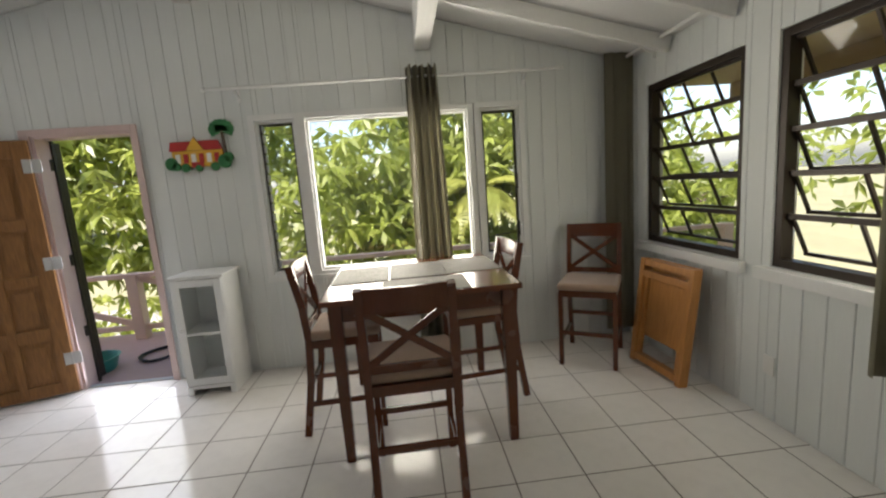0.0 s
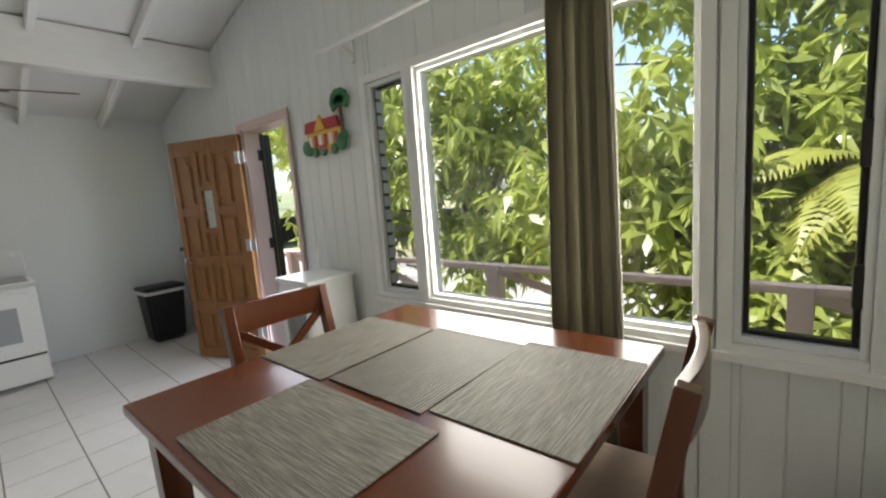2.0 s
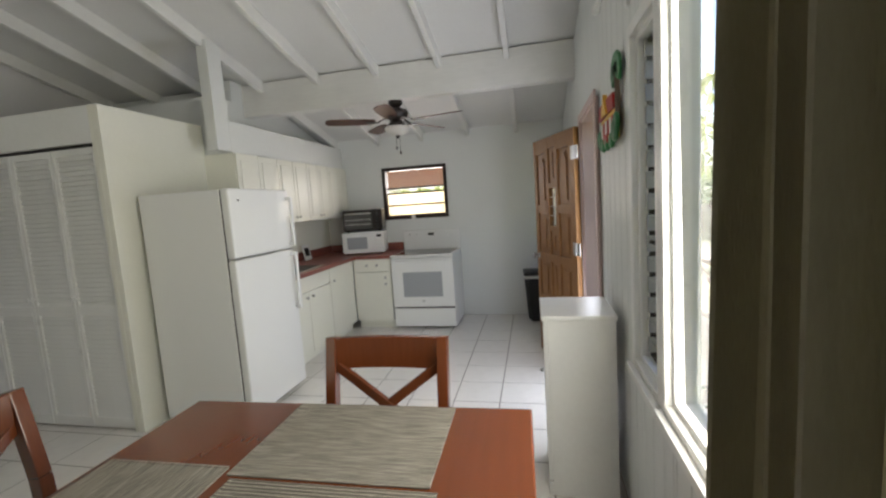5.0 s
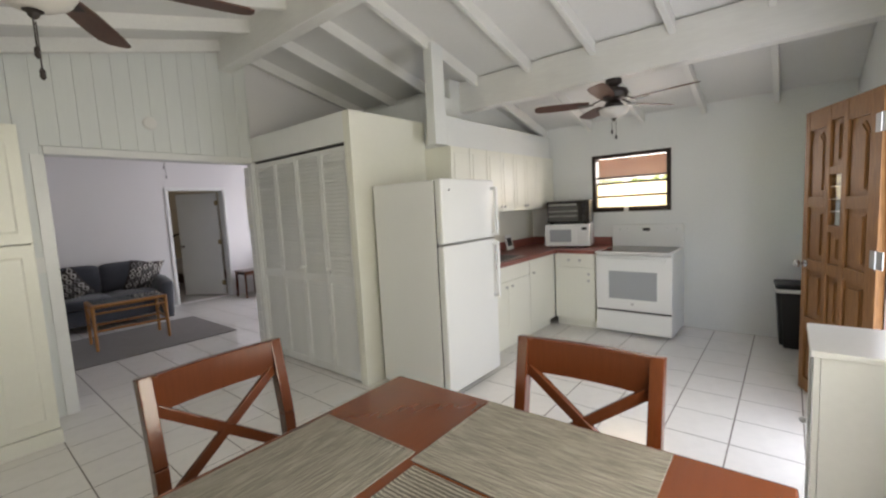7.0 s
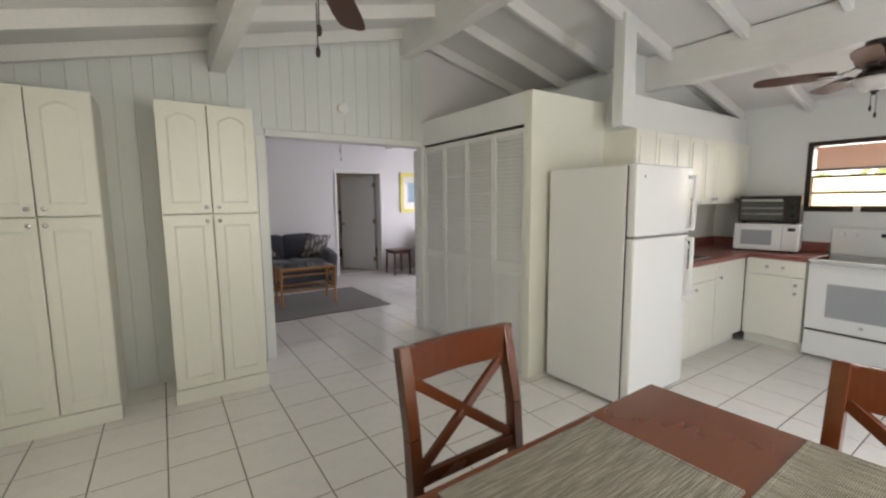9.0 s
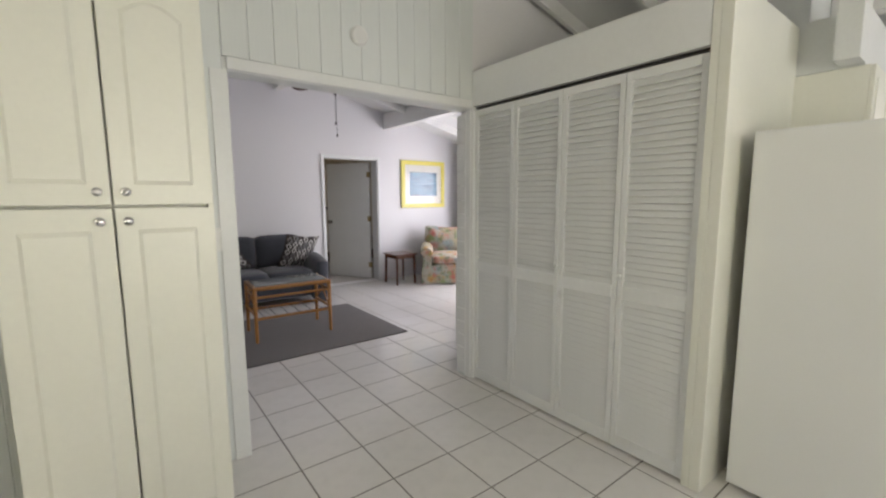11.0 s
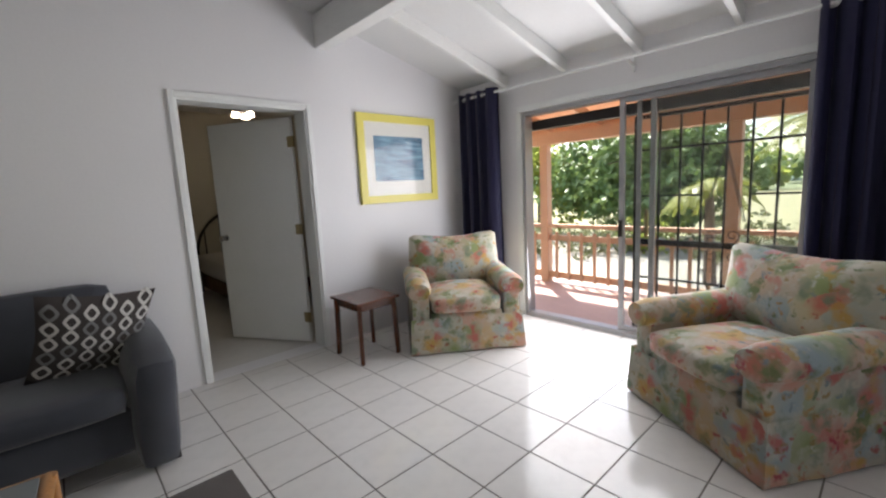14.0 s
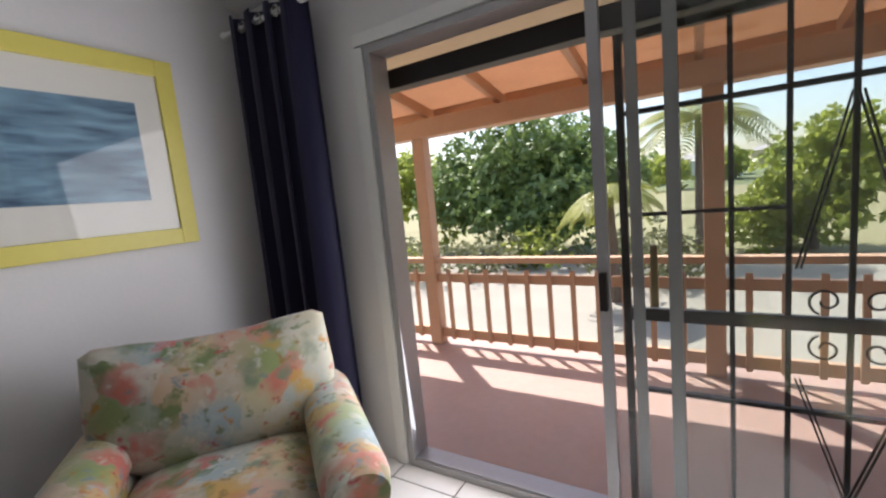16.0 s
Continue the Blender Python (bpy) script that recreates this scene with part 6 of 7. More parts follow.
def armchair(m, label):
    """Slip-covered armchair that faces local +y."""
    c = thing("armchair", label, "armchair", m, "floral armchairs")
    soft("seat_base", c, M_FLORAL, -0.30, 0.30, -0.36, 0.40, 0.06, 0.34, r=0.03, puff=0.0)
    soft("seat_cushion", c, M_FLORAL, -0.285, 0.285, -0.26, 0.43, 0.325, 0.475, r=0.05, puff=0.028)
    soft("back", c, M_FLORAL, -0.37, 0.37, -0.44, -0.24, 0.06, 0.80, r=0.06, puff=0.01, rot=6)
    bm = bmesh.new()
    cushion(bm, -0.395, 0.395, -0.33, -0.13, 0.46, 0.87, 0.075, 0.035)
    bmesh.ops.rotate(bm, verts=bm.verts, cent=(0, -0.23, 0.46), matrix=Matrix.Rotation(radians(12), 3, "X"))
    for v in bm.verts:
        if v.co.z > 0.75:
            v.co.z += 0.075 * abs(v.co.x / 0.36) ** 2.5 - 0.015
    bc = part("back_cushion", bm, M_FLORAL, c, smooth=True)
    bc.data.set_sharp_from_angle(angle=radians(80))
    for s in (-1, 1):
        bm = bmesh.new()
        cushion(bm, s * 0.375 - 0.075, s * 0.375 + 0.075, -0.40, 0.385, 0.05, 0.56, 0.03, 0.0)
        part("arm_panel", bm, M_FLORAL, c, smooth=True)
        bm = bmesh.new()
        n, q = 20, 10
        rows = []
        for i in range(q + 1):
            y = -0.40 + 0.82 * i / q
            rr = 0.105 if 0 < i < q else 0.085
            rows.append([bm.verts.new((s * 0.385 + rr * math.cos(k * math.tau / n), y, 0.545 - 0.02 * (i / q) + rr * 0.82 * math.sin(k * math.tau / n))) for k in range(n)])
        for a, b in zip(rows, rows[1:]):
            for k in range(n):
                bm.faces.new((a[k], a[(k + 1) % n], b[(k + 1) % n], b[k]))
        bm.faces.new(list(reversed(rows[0]))), bm.faces.new(rows[-1])
        part("arm_roll", bm, M_FLORAL, c, smooth=True)
    # skirt: a hanging band of cloth round the base, with a soft wave
    bm = bmesh.new()
    loop = []
    corners = [(-0.455, -0.44), (0.455, -0.44), (0.465, 0.41), (-0.465, 0.41)]
    for (xa, ya), (xb, yb) in zip(corners, corners[1:] + corners[:1]):
        for k in range(16):
            u = k / 16
            loop.append((xa + (xb - xa) * u, ya + (yb - ya) * u, u))
    top = [bm.verts.new((x * 0.985, y * 0.985, 0.30)) for x, y, u in loop]
    bot = [bm.verts.new((x * (1.03 + 0.008 * math.sin(i * 1.9)), y * (1.03 + 0.008 * math.sin(i * 1.7)), 0.015 + 0.004 * math.sin(i * 0.9))) for i, (x, y, u) in enumerate(loop)]
    for i in range(len(loop)):
        j = (i + 1) % len(loop)
        bm.faces.new((top[i], top[j], bot[j], bot[i]))
    bmesh.ops.solidify(bm, geom=bm.faces[:], thickness=0.006)
    part("skirt", bm, M_FLORAL, c, smooth=True)
    for sx in (-1, 1):
        for sy in (-0.38, 0.36):
            bx("foot", c, M_BLACK, sx * 0.38 - 0.025, sx * 0.38 + 0.025, sy - 0.025, sy + 0.025, 0.0, 0.055, 0.003)
    return c


a1 = armchair(pose(-3.97, -4.625, 0, 0, 0, -36), "floral slip-covered armchair in the corner by the curtain")
a2 = copy_thing(a1, pose(-4.02, -2.46, 0, 0, 0, -122.5))
tagged(a2, "floral slip-covered armchair beside the sliding door")

# framed sea print
pc = thing("framed_picture", "sea print with white mat in a yellow frame", "picture", Matrix.Translation((-3.935, SY, 1.638)))
frame_x("frame", pc, M_YELLOW, -0.468, 0.468, -0.413, 0.413, 0.003, 0.032, 0.072)
bx("mat_board", pc, M_PAPER, -0.396, 0.396, 0.004, 0.016, -0.341, 0.341, 0.0)
bx("print", pc, M_SEA, -0.295, 0.295, 0.0165, 0.018, -0.205, 0.215, 0.0, "dark blue sea scene")
pane(pc, -0.396, 0.396, 0.022, 0.024, -0.341, 0.341, "glass", M_PICGLASS)

curtain("curtain", "navy grommet curtain beside the sliding door", M_NAVY, "y", -5.22, -4.72, WX0 + 0.13, 0.03, 2.29, 4, 0.055, rings=True)
curtain("curtain", "navy grommet curtain at the far end of the sliding door", M_NAVY, "y", -2.36, -1.80, WX0 + 0.13, 0.03, 2.29, 5, 0.055, rings=True)
rod("white curtain rod above the sliding door", (WX0 + 0.13, SY + 0.03, 2.245), (WX0 + 0.13, -1.66, 2.245), [(WX0 + 0.13, -5.24, 2.245), (WX0 + 0.13, -3.45, 2.245), (WX0 + 0.13, -1.72, 2.245)], (-0.122, 0, 0))

# television and its cabinet
M_SCREEN = mat("switched_off_screen", (0.006, 0.006, 0.007), 0.16, grain=0.1)
tv = thing("television", "flat black television on a wall bracket", "television")
bx("screen", tv, M_SCREEN, -3.04, -2.03, -1.802, -1.796, 1.275, 1.90, 0.001)
bx("case", tv, M_BLACKP, -3.05, -2.02, -1.7955, -1.76, 1.265, 1.91, 0.006)
bx("back_box", tv, M_BLACKP, -2.82, -2.25, -1.7595, -1.725, 1.32, 1.72, 0.012)
bx("label", tv, M_PLASTIC, -2.14, -2.07, -1.7595, -1.758, 1.61, 1.67, 0.0, "white paper label")
bx("sticker", tv, M_RED, -2.15, -2.07, -1.7595, -1.758, 1.71, 1.74, 0.0, "red sticker")
for z in (1.36, 1.62):
    bx("bracket_arm", tv, M_BLACK, -2.65, -2.35, -1.7245, -1.68, z, z + 0.03, 0.002)
bx("wall_bracket", tv, M_BLACK, -2.55, -2.25, -1.6795, MY0 - 0.001, 1.45, 1.70, 0.003)
cab = thing("media_cabinet", "plain white media cabinet below the television", "cabinet")
bx("body", cab, M_TRIM, -2.67, -1.885, -1.87, MY0 - 0.006, 0.0, 0.845, 0.003)
bx("top", cab, M_TRIM, -2.69, -1.87, -1.89, MY0 - 0.004, 0.8455, 0.87, 0.004)
for a, b in ((-2.665, -2.28), (-2.275, -1.89)):
    dd = bx("door", cab, M_TRIM, a, b, -1.889, -1.8705, 0.06, 0.84, 0.003)
    bx("handle", dd, M_STEEL, (b - 0.04) if a < -2.4 else (a + 0.03), (b - 0.03) if a < -2.4 else (a + 0.04), -1.91, -1.8895, 0.45, 0.55, 0.002)
for i, (x, y, r, L) in enumerate(((-1.898, -1.76, 84, 0.19), (-1.955, -1.755, 82, 0.16), (-2.645, -1.70, 80, 0.17))):
    bm = bmesh.new()
    rounded(bm, -L / 2, L / 2, -0.022, 0.022, 0, 0.02, 0.009)
    rc = thing("remote_control", "black plastic remote control on the media cabinet", "remote control", pose(x, y, 0.8705, 0, 0, r), "remote controls")
    part("case", bm, M_BLACKP, rc, smooth=True)
    for k in range(4):
        bx("button", rc, M_OVENWIN, -L * 0.3 + k * L * 0.15, -L * 0.3 + k * L * 0.15 + 0.01, -0.008, 0.008, 0.0195, 0.022, 0.001)

bm = bmesh.new()
box(bm, -0.04, 0.04, -0.006, 0.0, -0.06, 0.06, 0.003)
single("light_switch", bm, M_PLASTIC, "white light switch plate on the board wall", "light switch", pose(0.09, MY1 + 0.008, 1.2, 0, 0, 180))
bm = bmesh.new()
box(bm, -0.035, 0.035, 0, 0.008, -0.055, 0.055, 0.003)
single("power_outlet", bm, M_PLASTIC, "white power outlet low on the east wall", "outlet", pose(EX - 0.002, 1.95, 0.32, 0, 0, 90))

# ---- bedroom behind the half-open door ----
M_BED = mat("bedroom_paint", (0.62, 0.58, 0.47), 0.6, grain=0.1, stain=0.1)
BY0, BY1, BX0, BX1 = SY - 3.6, SY - 0.18, -4.4, -1.2
for nm, a in (("wall_bedroom_south", (BX0, BX1, BY0 - 0.1, BY0, -0.02, 2.6)), ("wall_bedroom_west", (BX0 - 0.1, BX0, BY0 - 0.1, BY1, -0.02, 2.6)), ("wall_bedroom_east", (BX1, BX1 + 0.1, BY0 - 0.1, BY1, -0.02, 2.6))):
    bm = bmesh.new()
    box(bm, *a)
    single(nm, bm, M_BED, "beige bedroom wall", "wall", kind="structure")
bm = bmesh.new()
box(bm, BX0 - 0.1, BX1 + 0.1, BY0 - 0.1, BY1, 2.6, 2.66)
single("ceiling_bedroom", bm, M_CEIL, "plain bedroom ceiling", "ceiling", kind="structure")
bm = bmesh.new()
box(bm, BX0, BX1, BY0, SY, -0.06, -0.002)
single("floor_bedroom", bm, M_TILE, "off-white tiled bedroom floor", "floor", kind="structure")
bd = thing("bed", "dark metal bed with arched headboard and cream cover", "bed", pose(-3.46, -7.93, 0, 0, 0, 180))
soft("mattress", bd, M_PILLOWW, -0.65, 0.65, -0.95, 0.95, 0.30, 0.58, r=0.07, puff=0.02)
bx("bed_base", bd, M_MAHOG, -0.64, 0.64, -0.94, 0.94, 0.12, 0.31, 0.01)
bm = bmesh.new()
pts = [Vector((0.6 * math.cos(a), 0.98, 0.55 + 0.62 * math.sin(a))) for a in [math.pi * k / 20 for k in range(21)]]
for p, q in zip(pts, pts[1:]):
    cyl(bm, p, q, 0.02, seg=8)
for p in (pts[0], pts[-1]):
    cyl(bm, p, (p.x, p.y, 0.0), 0.02, seg=8)
for k in range(4, 17, 3):
    cyl(bm, pts[k], (pts[k].x, 0.98, 0.55), 0.01, seg=6)
part("headboard", bm, M_BLACK, bd, "arched metal headboard")
M_TAN = wood("tan_veneer", (0.30, 0.25, 0.16), (0.40, 0.34, 0.22), 0.5, coat=0.0)
dr5 = thing("chest_of_drawers", "tan wooden chest of drawers beside the bed", "chest of drawers", pose(-2.46, BY0 + 0.003, 0))
bx("body", dr5, M_TAN, -0.31, 0.31, 0.0, 0.42, 0.0, 1.13, 0.004)
bx("top", dr5, M_TAN, -0.325, 0.325, 0.0, 0.44, 1.1305, 1.155, 0.004)
for k in range(5):
    dw = bx("drawer", dr5, M_TAN, -0.29, 0.29, 0.4205, 0.438, 0.07 + k * 0.21, 0.265 + k * 0.21, 0.004)
    for sx in (-0.15, 0.15):
        bx("handle", dw, M_STEEL, sx - 0.03, sx + 0.03, 0.4385, 0.455, 0.165 + k * 0.21, 0.175 + k * 0.21, 0.002)
M_LIT = bpy.data.materials.new("lit_shade")
M_LIT.use_nodes = True
pn = M_LIT.node_tree.nodes["Principled BSDF"]
pn.inputs["Emission Color"].default_value, pn.inputs["Emission Strength"].default_value = (1, 0.82, 0.6, 1), 2.0
bl = thing("ceiling_light", "lit bedroom ceiling light with glass shades", "ceiling light", pose(-3.38, -7.9, 2.44))
for k in range(3):
    bm = bmesh.new()
    lathe(bm, [(0.02, 0.03), (0.045, 0.0), (0.055, -0.05), (0.05, -0.055)], at=(0.1 * math.cos(k * 2.1), 0.1 * math.sin(k * 2.1), 0), seg=12)
    part("shade", bm, M_LIT, bl, smooth=True)
bm = bmesh.new()
cyl(bm, (0, 0, 0.0), (0, 0, 0.158), 0.03)
cyl(bm, (0, 0, 0.0), (0, 0, 0.04), 0.13)
part("stem", bm, M_FANM, bl)

# ---- outdoors ----
def ground_z(x, y):
    """The land falls away north of the house."""
    return -0.95 - 0.42 * min(max(y - 7.0, 0), 13.0)


bm = bmesh.new()
xs = [-400, -120, -60, -40, -30, -22, -16, -10, -5, 0, 5, 10, 20, 60, 400]
ys = [-400, -100, -40, -20, -10, 0, 6, 7, 9, 12, 15, 18, 20, 30, 60, 400]
g = [[bm.verts.new((x, y, ground_z(x, y))) for y in ys] for x in xs]
for i in range(len(xs) - 1):
    for j in range(len(ys) - 1):
        bm.faces.new((g[i][j], g[i + 1][j], g[i + 1][j + 1], g[i][j + 1]))
single("ground", bm, M_GROUND, "dry grassy ground that reaches the horizon", "ground", kind="structure")
bm = bmesh.new()
box(bm, WX0 - 2.05, WX0 - 0.12, SY - 2.5, NY + 0.07, -0.949, -0.10, 0.01)
single("veranda_floor", bm, M_SALMON, "salmon painted veranda floor", "floor", kind="structure")
bm = bmesh.new()
box(bm, WX0 - 2.05, EX + 2.2, NY + 0.075, NY + 1.62, -0.949, -0.04, 0.01)
single("porch_floor", bm, M_SALMON, "salmon painted porch floor", "floor", kind="structure")
bm = bmesh.new()
box(bm, EX + 0.145, EX + 2.2, -3.0, NY + 0.07, -0.949, -0.04, 0.01)
single("porch_floor_east", bm, M_SALMON, "salmon painted side porch floor", "floor", kind="structure")
bm = bmesh.new()
v = [bm.verts.new((x, y, ground_z(x, y) + 0.02)) for x, y in ((-60, 20), (-60, 34), (20, 34), (20, 20))]
bm.faces.new(v)
single("driveway", bm, M_DRIVE, "pale gravel driveway below the porch", "road", kind="structure")
bm = bmesh.new()
box(bm, -16, WX0 - 2.06, -14, 5, -0.955, -0.944)
single("yard", bm, M_DRIVE, "sunlit pale yard below the veranda", "ground", kind="structure")


def railing(label, axis, a0, a1, at, zf, ztop, posts, material, balusters=True, brace=False, post_top=None):
    r = thing("porch_railing", label, "railing", group="railings")

    def P(a, o, z):
        return (a, at + o, z) if axis == "x" else (at + o, a, z)

    def B(nm, a, b, o0, o1, z0, z1, parent=r, bev=0.005):
        p, q = P(a, o0, z0), P(b, o1, z1)
        return bx(nm, parent, material, min(p[0], q[0]), max(p[0], q[0]), min(p[1], q[1]), max(p[1], q[1]), z0, z1, bev)
    for p in posts:
        B("post", p - 0.06, p + 0.06, -0.06, 0.06, zf, post_top or ztop)
    edges = sorted(posts)
    for p, q in zip(edges, edges[1:]):
        B("top_rail", p + 0.061, q - 0.061, -0.05, 0.05, ztop - 0.05, ztop)
        if balusters:
            B("middle_rail", p + 0.061, q - 0.061, -0.02, 0.02, ztop - 0.235, ztop - 0.155)
            B("bottom_rail", p + 0.061, q - 0.061, -0.02, 0.02, zf + 0.07, zf + 0.16)
            n = max(2, round((q - p) / 0.185))
            for k in range(1, n):
                c = p + (q - p) * k / n
                B("baluster", c - 0.02, c + 0.02, 0.021, 0.045, zf + 0.06, ztop - 0.11)
        else:
            B("bottom_rail", p + 0.061, q - 0.061, -0.02, 0.02, zf + 0.10, zf + 0.16)
        if brace:
            bm = bmesh.new()
            bar(bm, P(p + 0.06, 0, ztop - 0.06), P(q - 0.06, 0, zf + 0.17), 0.03, 0.07, 0.004)
            part("brace", bm, material, r)
    return r


railing("peach painted veranda railing with square balusters", "y", SY - 2.4, 3.2, -6.64, -0.10, 0.75, [SY - 2.3, -5.46, -3.16, -0.9, 2.5, 3.2], M_PEACH, post_top=1.87)
railing("pale painted porch railing with diagonal braces", "x", -6.6, 4.1, NY + 1.42, -0.04, 0.72, [-6.5, -4.75, -3.05, -1.2, 0.9, 2.6, 4.1], M_RAILN, balusters=False, brace=True)

vr = thing("veranda_roof", "peach painted timber veranda roof", "roof", kind="structure")
bx("edge_beam", vr, M_PEACH, -6.72, -6.56, SY - 2.4, 3.3, 1.871, 2.03, 0.01)
bx("valance", vr, M_PEACH, -6.555, -6.525, -0.6, 3.3, 1.80, 2.19, 0.006)
for k in range(16):
    y = SY - 2.2 + k * 0.72
    bm = bmesh.new()
    bar(bm, (-6.78, y, 2.085), (WX0 - 0.122, y, 2.40), 0.05, 0.09, 0.004)
    part("roof_joist", bm, M_PEACH, vr)
bm = bmesh.new()
bar(bm, (-6.81, SY - 2.5, 2.10), (-6.81, 3.4, 2.10), 0.03, 0.14)
v = [bm.verts.new(p) for p in ((-6.80, SY - 2.5, 2.141), (WX0 - 0.13, SY - 2.5, 2.455), (WX0 - 0.13, 3.4, 2.455), (-6.80, 3.4, 2.141))]
f = bm.faces.new(v)
bmesh.ops.solidify(bm, geom=[f], thickness=0.03)
part("roof_boards", bm, M_PEACH, vr)
M_EAVE = mat("cream_fascia", (0.72, 0.60, 0.40), 0.6, grain=0.2, scale=20, stain=0.2, stain_scale=2)
bx("soffit_board", vr, M_EAVE, WX0 - 0.75, WX0 - 0.125, SY - 0.3, -1.0, 2.10, 2.125, 0.004)
er = thing("side_porch_roof", "brown timber side porch roof on a round column", "roof", kind="structure")
M_BROWNB = mat("brown_boards", (0.36, 0.25, 0.17), 0.7, grain=0.4, scale=15, stretch=(0.4, 4, 4), stain=0.2)
bx("roof_boards", er, M_BROWNB, EX + 0.15, EX + 2.4, -2.8, NY + 1.4, 2.40, 2.44, 0.0)
bx("edge_beam", er, M_BROWNB, EX + 2.05, EX + 2.2, -2.8, NY + 1.4, 2.20, 2.399, 0.01)
for y in (2.9, 0.3):
    bm = bmesh.new()
    lathe(bm, [(0.15, -0.04), (0.15, 0.06), (0.11, 0.1), (0.10, 2.1), (0.14, 2.15), (0.14, 2.2)], at=(EX + 2.12, y, 0), seg=20)
    part("column", bm, M_TRIM, er, "pale round column", True)
railing("pale side porch railing", "y", 0.3, 3.2, EX + 2.12, -0.04, 0.62, [-1.5, 0.3, 2.9], M_TRIM)


def leaf_cloud(n, centre, radii, size, ratio, rng, droop=0.3, rosette=5, shell=0.55, hollow=True):
    """Vertices and faces of many bent leaves in rosettes, filling an uneven crown."""
    vs, fs = [], []
    m = n // rosette
    lumps = [Vector((rng.gauss(0, 0.5), rng.gauss(0, 0.5), rng.gauss(0, 0.45))) for _ in range(14)]
    for _ in range(m):
        l = lumps[rng.randrange(14)]
        d = Vector((rng.gauss(0, 1), rng.gauss(0, 1), rng.gauss(0, 1))).normalized() * (shell + (1 - shell) * rng.random()) * 0.62
        p = l * 0.85 + d
        c = Vector((centre[0] + p.x * radii[0], centre[1] + p.y * radii[1], centre[2] + p.z * radii[2]))
        axis = (d + Vector((0, 0, 0.3)) + Vector((rng.gauss(0, 0.4), rng.gauss(0, 0.4), rng.gauss(0, 0.4)))).normalized()
        side = axis.orthogonal().normalized()
        for k in range(rosette):
            q = Matrix.Rotation(k * math.tau / rosette + rng.random(), 3, axis) @ side
            way = (q + axis * rng.uniform(-0.1, 0.6) + Vector((0, 0, -droop))).normalized()
            L, w = size * rng.uniform(0.7, 1.25), size * ratio * rng.uniform(0.8, 1.2)
            up = way.cross(Vector((rng.gauss(0, 1), rng.gauss(0, 1), rng.gauss(0, 1)))).normalized()
            b = len(vs)
            mid = c + way * L * 0.5 + up.cross(way) * 0.04 * L
            tip = c + way * L + Vector((0, 0, -droop * 0.4 * L))
            vs += [c, mid + up * w, mid - up * w, tip]
            fs += [(b, b + 1, b + 2), (b + 1, b + 3, b + 2)]
    return vs, fs


def tree(label, base, height, crowns, n, size, ratio, material, seed, droop=0.3, rosette=5, trunk_r=0.14):
    rng = random.Random(seed)
    t = thing("tree", label, "tree", Matrix.Translation(base))
    bm = bmesh.new()
    top = Vector((0.1, 0.05, height * 0.45))
    cyl(bm, (0, 0, 0), top, trunk_r, trunk_r * 0.7, 10)
    for c, r in crowns:
        c = Vector(c)
        mid = top.lerp(c, 0.5) + Vector((0.1, -0.1, 0.1))
        cyl(bm, top, mid, trunk_r * 0.55, trunk_r * 0.35, 8), cyl(bm, mid, c, trunk_r * 0.35, trunk_r * 0.12, 8)
        for _ in range(5):
            q = c + Vector((rng.gauss(0, 0.5) * r[0], rng.gauss(0, 0.5) * r[1], rng.gauss(0, 0.4) * r[2]))
            cyl(bm, mid.lerp(c, rng.random()), q, trunk_r * 0.16, trunk_r * 0.05, 6)
    part("trunk", bm, M_BARK, t)
    for c, r in crowns:
        vs, fs = leaf_cloud(int(n / len(crowns)), c, r, size, ratio, rng, droop, rosette)
        me = bpy.data.meshes.new("crown")
        me.from_pydata([tuple(v) for v in vs], [], fs)
        me.materials.append(material)
        ob = new("crown", me)
        ob.parent = t
    return t


tree("mango tree with long drooping leaves close to the porch", (-0.2, 8.2, -1.45), 5, [((-0.2, -0.9, 3.0), (1.9, 1.2, 1.5)), ((1.8, -0.6, 3.6), (1.8, 1.2, 1.5)), ((0.7, -1.0, 1.7), (1.7, 1.0, 1.0)), ((0.4, 0, 5.4), (2.4, 1.6, 1.5))], 15000, 0.30, 0.15, M_LEAF, 3, droop=0.55, rosette=8)
tree("mango tree with bright leaves beside the driveway", (-4.6, 9.0, -1.78), 5, [((0.2, -0.4, 3.4), (1.5, 1.2, 1.5)), ((-1.2, 0, 4.6), (1.8, 1.4, 1.6)), ((1.2, 0.3, 4.8), (1.7, 1.3, 1.5)), ((0.5, -0.2, 2.0), (1.1, 0.8, 0.7))], 11000, 0.30, 0.15, M_LEAF, 5, droop=0.55, rosette=8)
tree("mango tree at the porch end", (-7.6, 8.4, -1.5), 5, [((0.2, -0.6, 3.6), (1.6, 1.4, 1.6)), ((1.3, 0.2, 4.6), (1.7, 1.3, 1.5)), ((-1.6, -0.4, 5.0), (1.7, 1.4, 1.5)), ((0.6, -0.6, 2.2), (1.3, 1.0, 0.8))], 11000, 0.30, 0.15, M_LEAF, 25, droop=0.55, rosette=8)
tree("leafy green tree behind the porch corner", (3.6, 8.0, -1.37), 5, [((0, 0, 3.2), (1.9, 1.5, 2.0)), ((1.6, -1, 2.2), (1.6, 1.4, 1.5))], 9000, 0.24, 0.16, M_LEAF, 8, rosette=6)
tree("leafy tree beside the side porch", (6.8, 3.6, -0.95), 5, [((0, 0, 2.6), (1.6, 2.4, 2.0)), ((0.6, -2.6, 2.4), (1.5, 2.0, 1.8))], 9000, 0.22, 0.22, M_LEAF, 9, rosette=6)
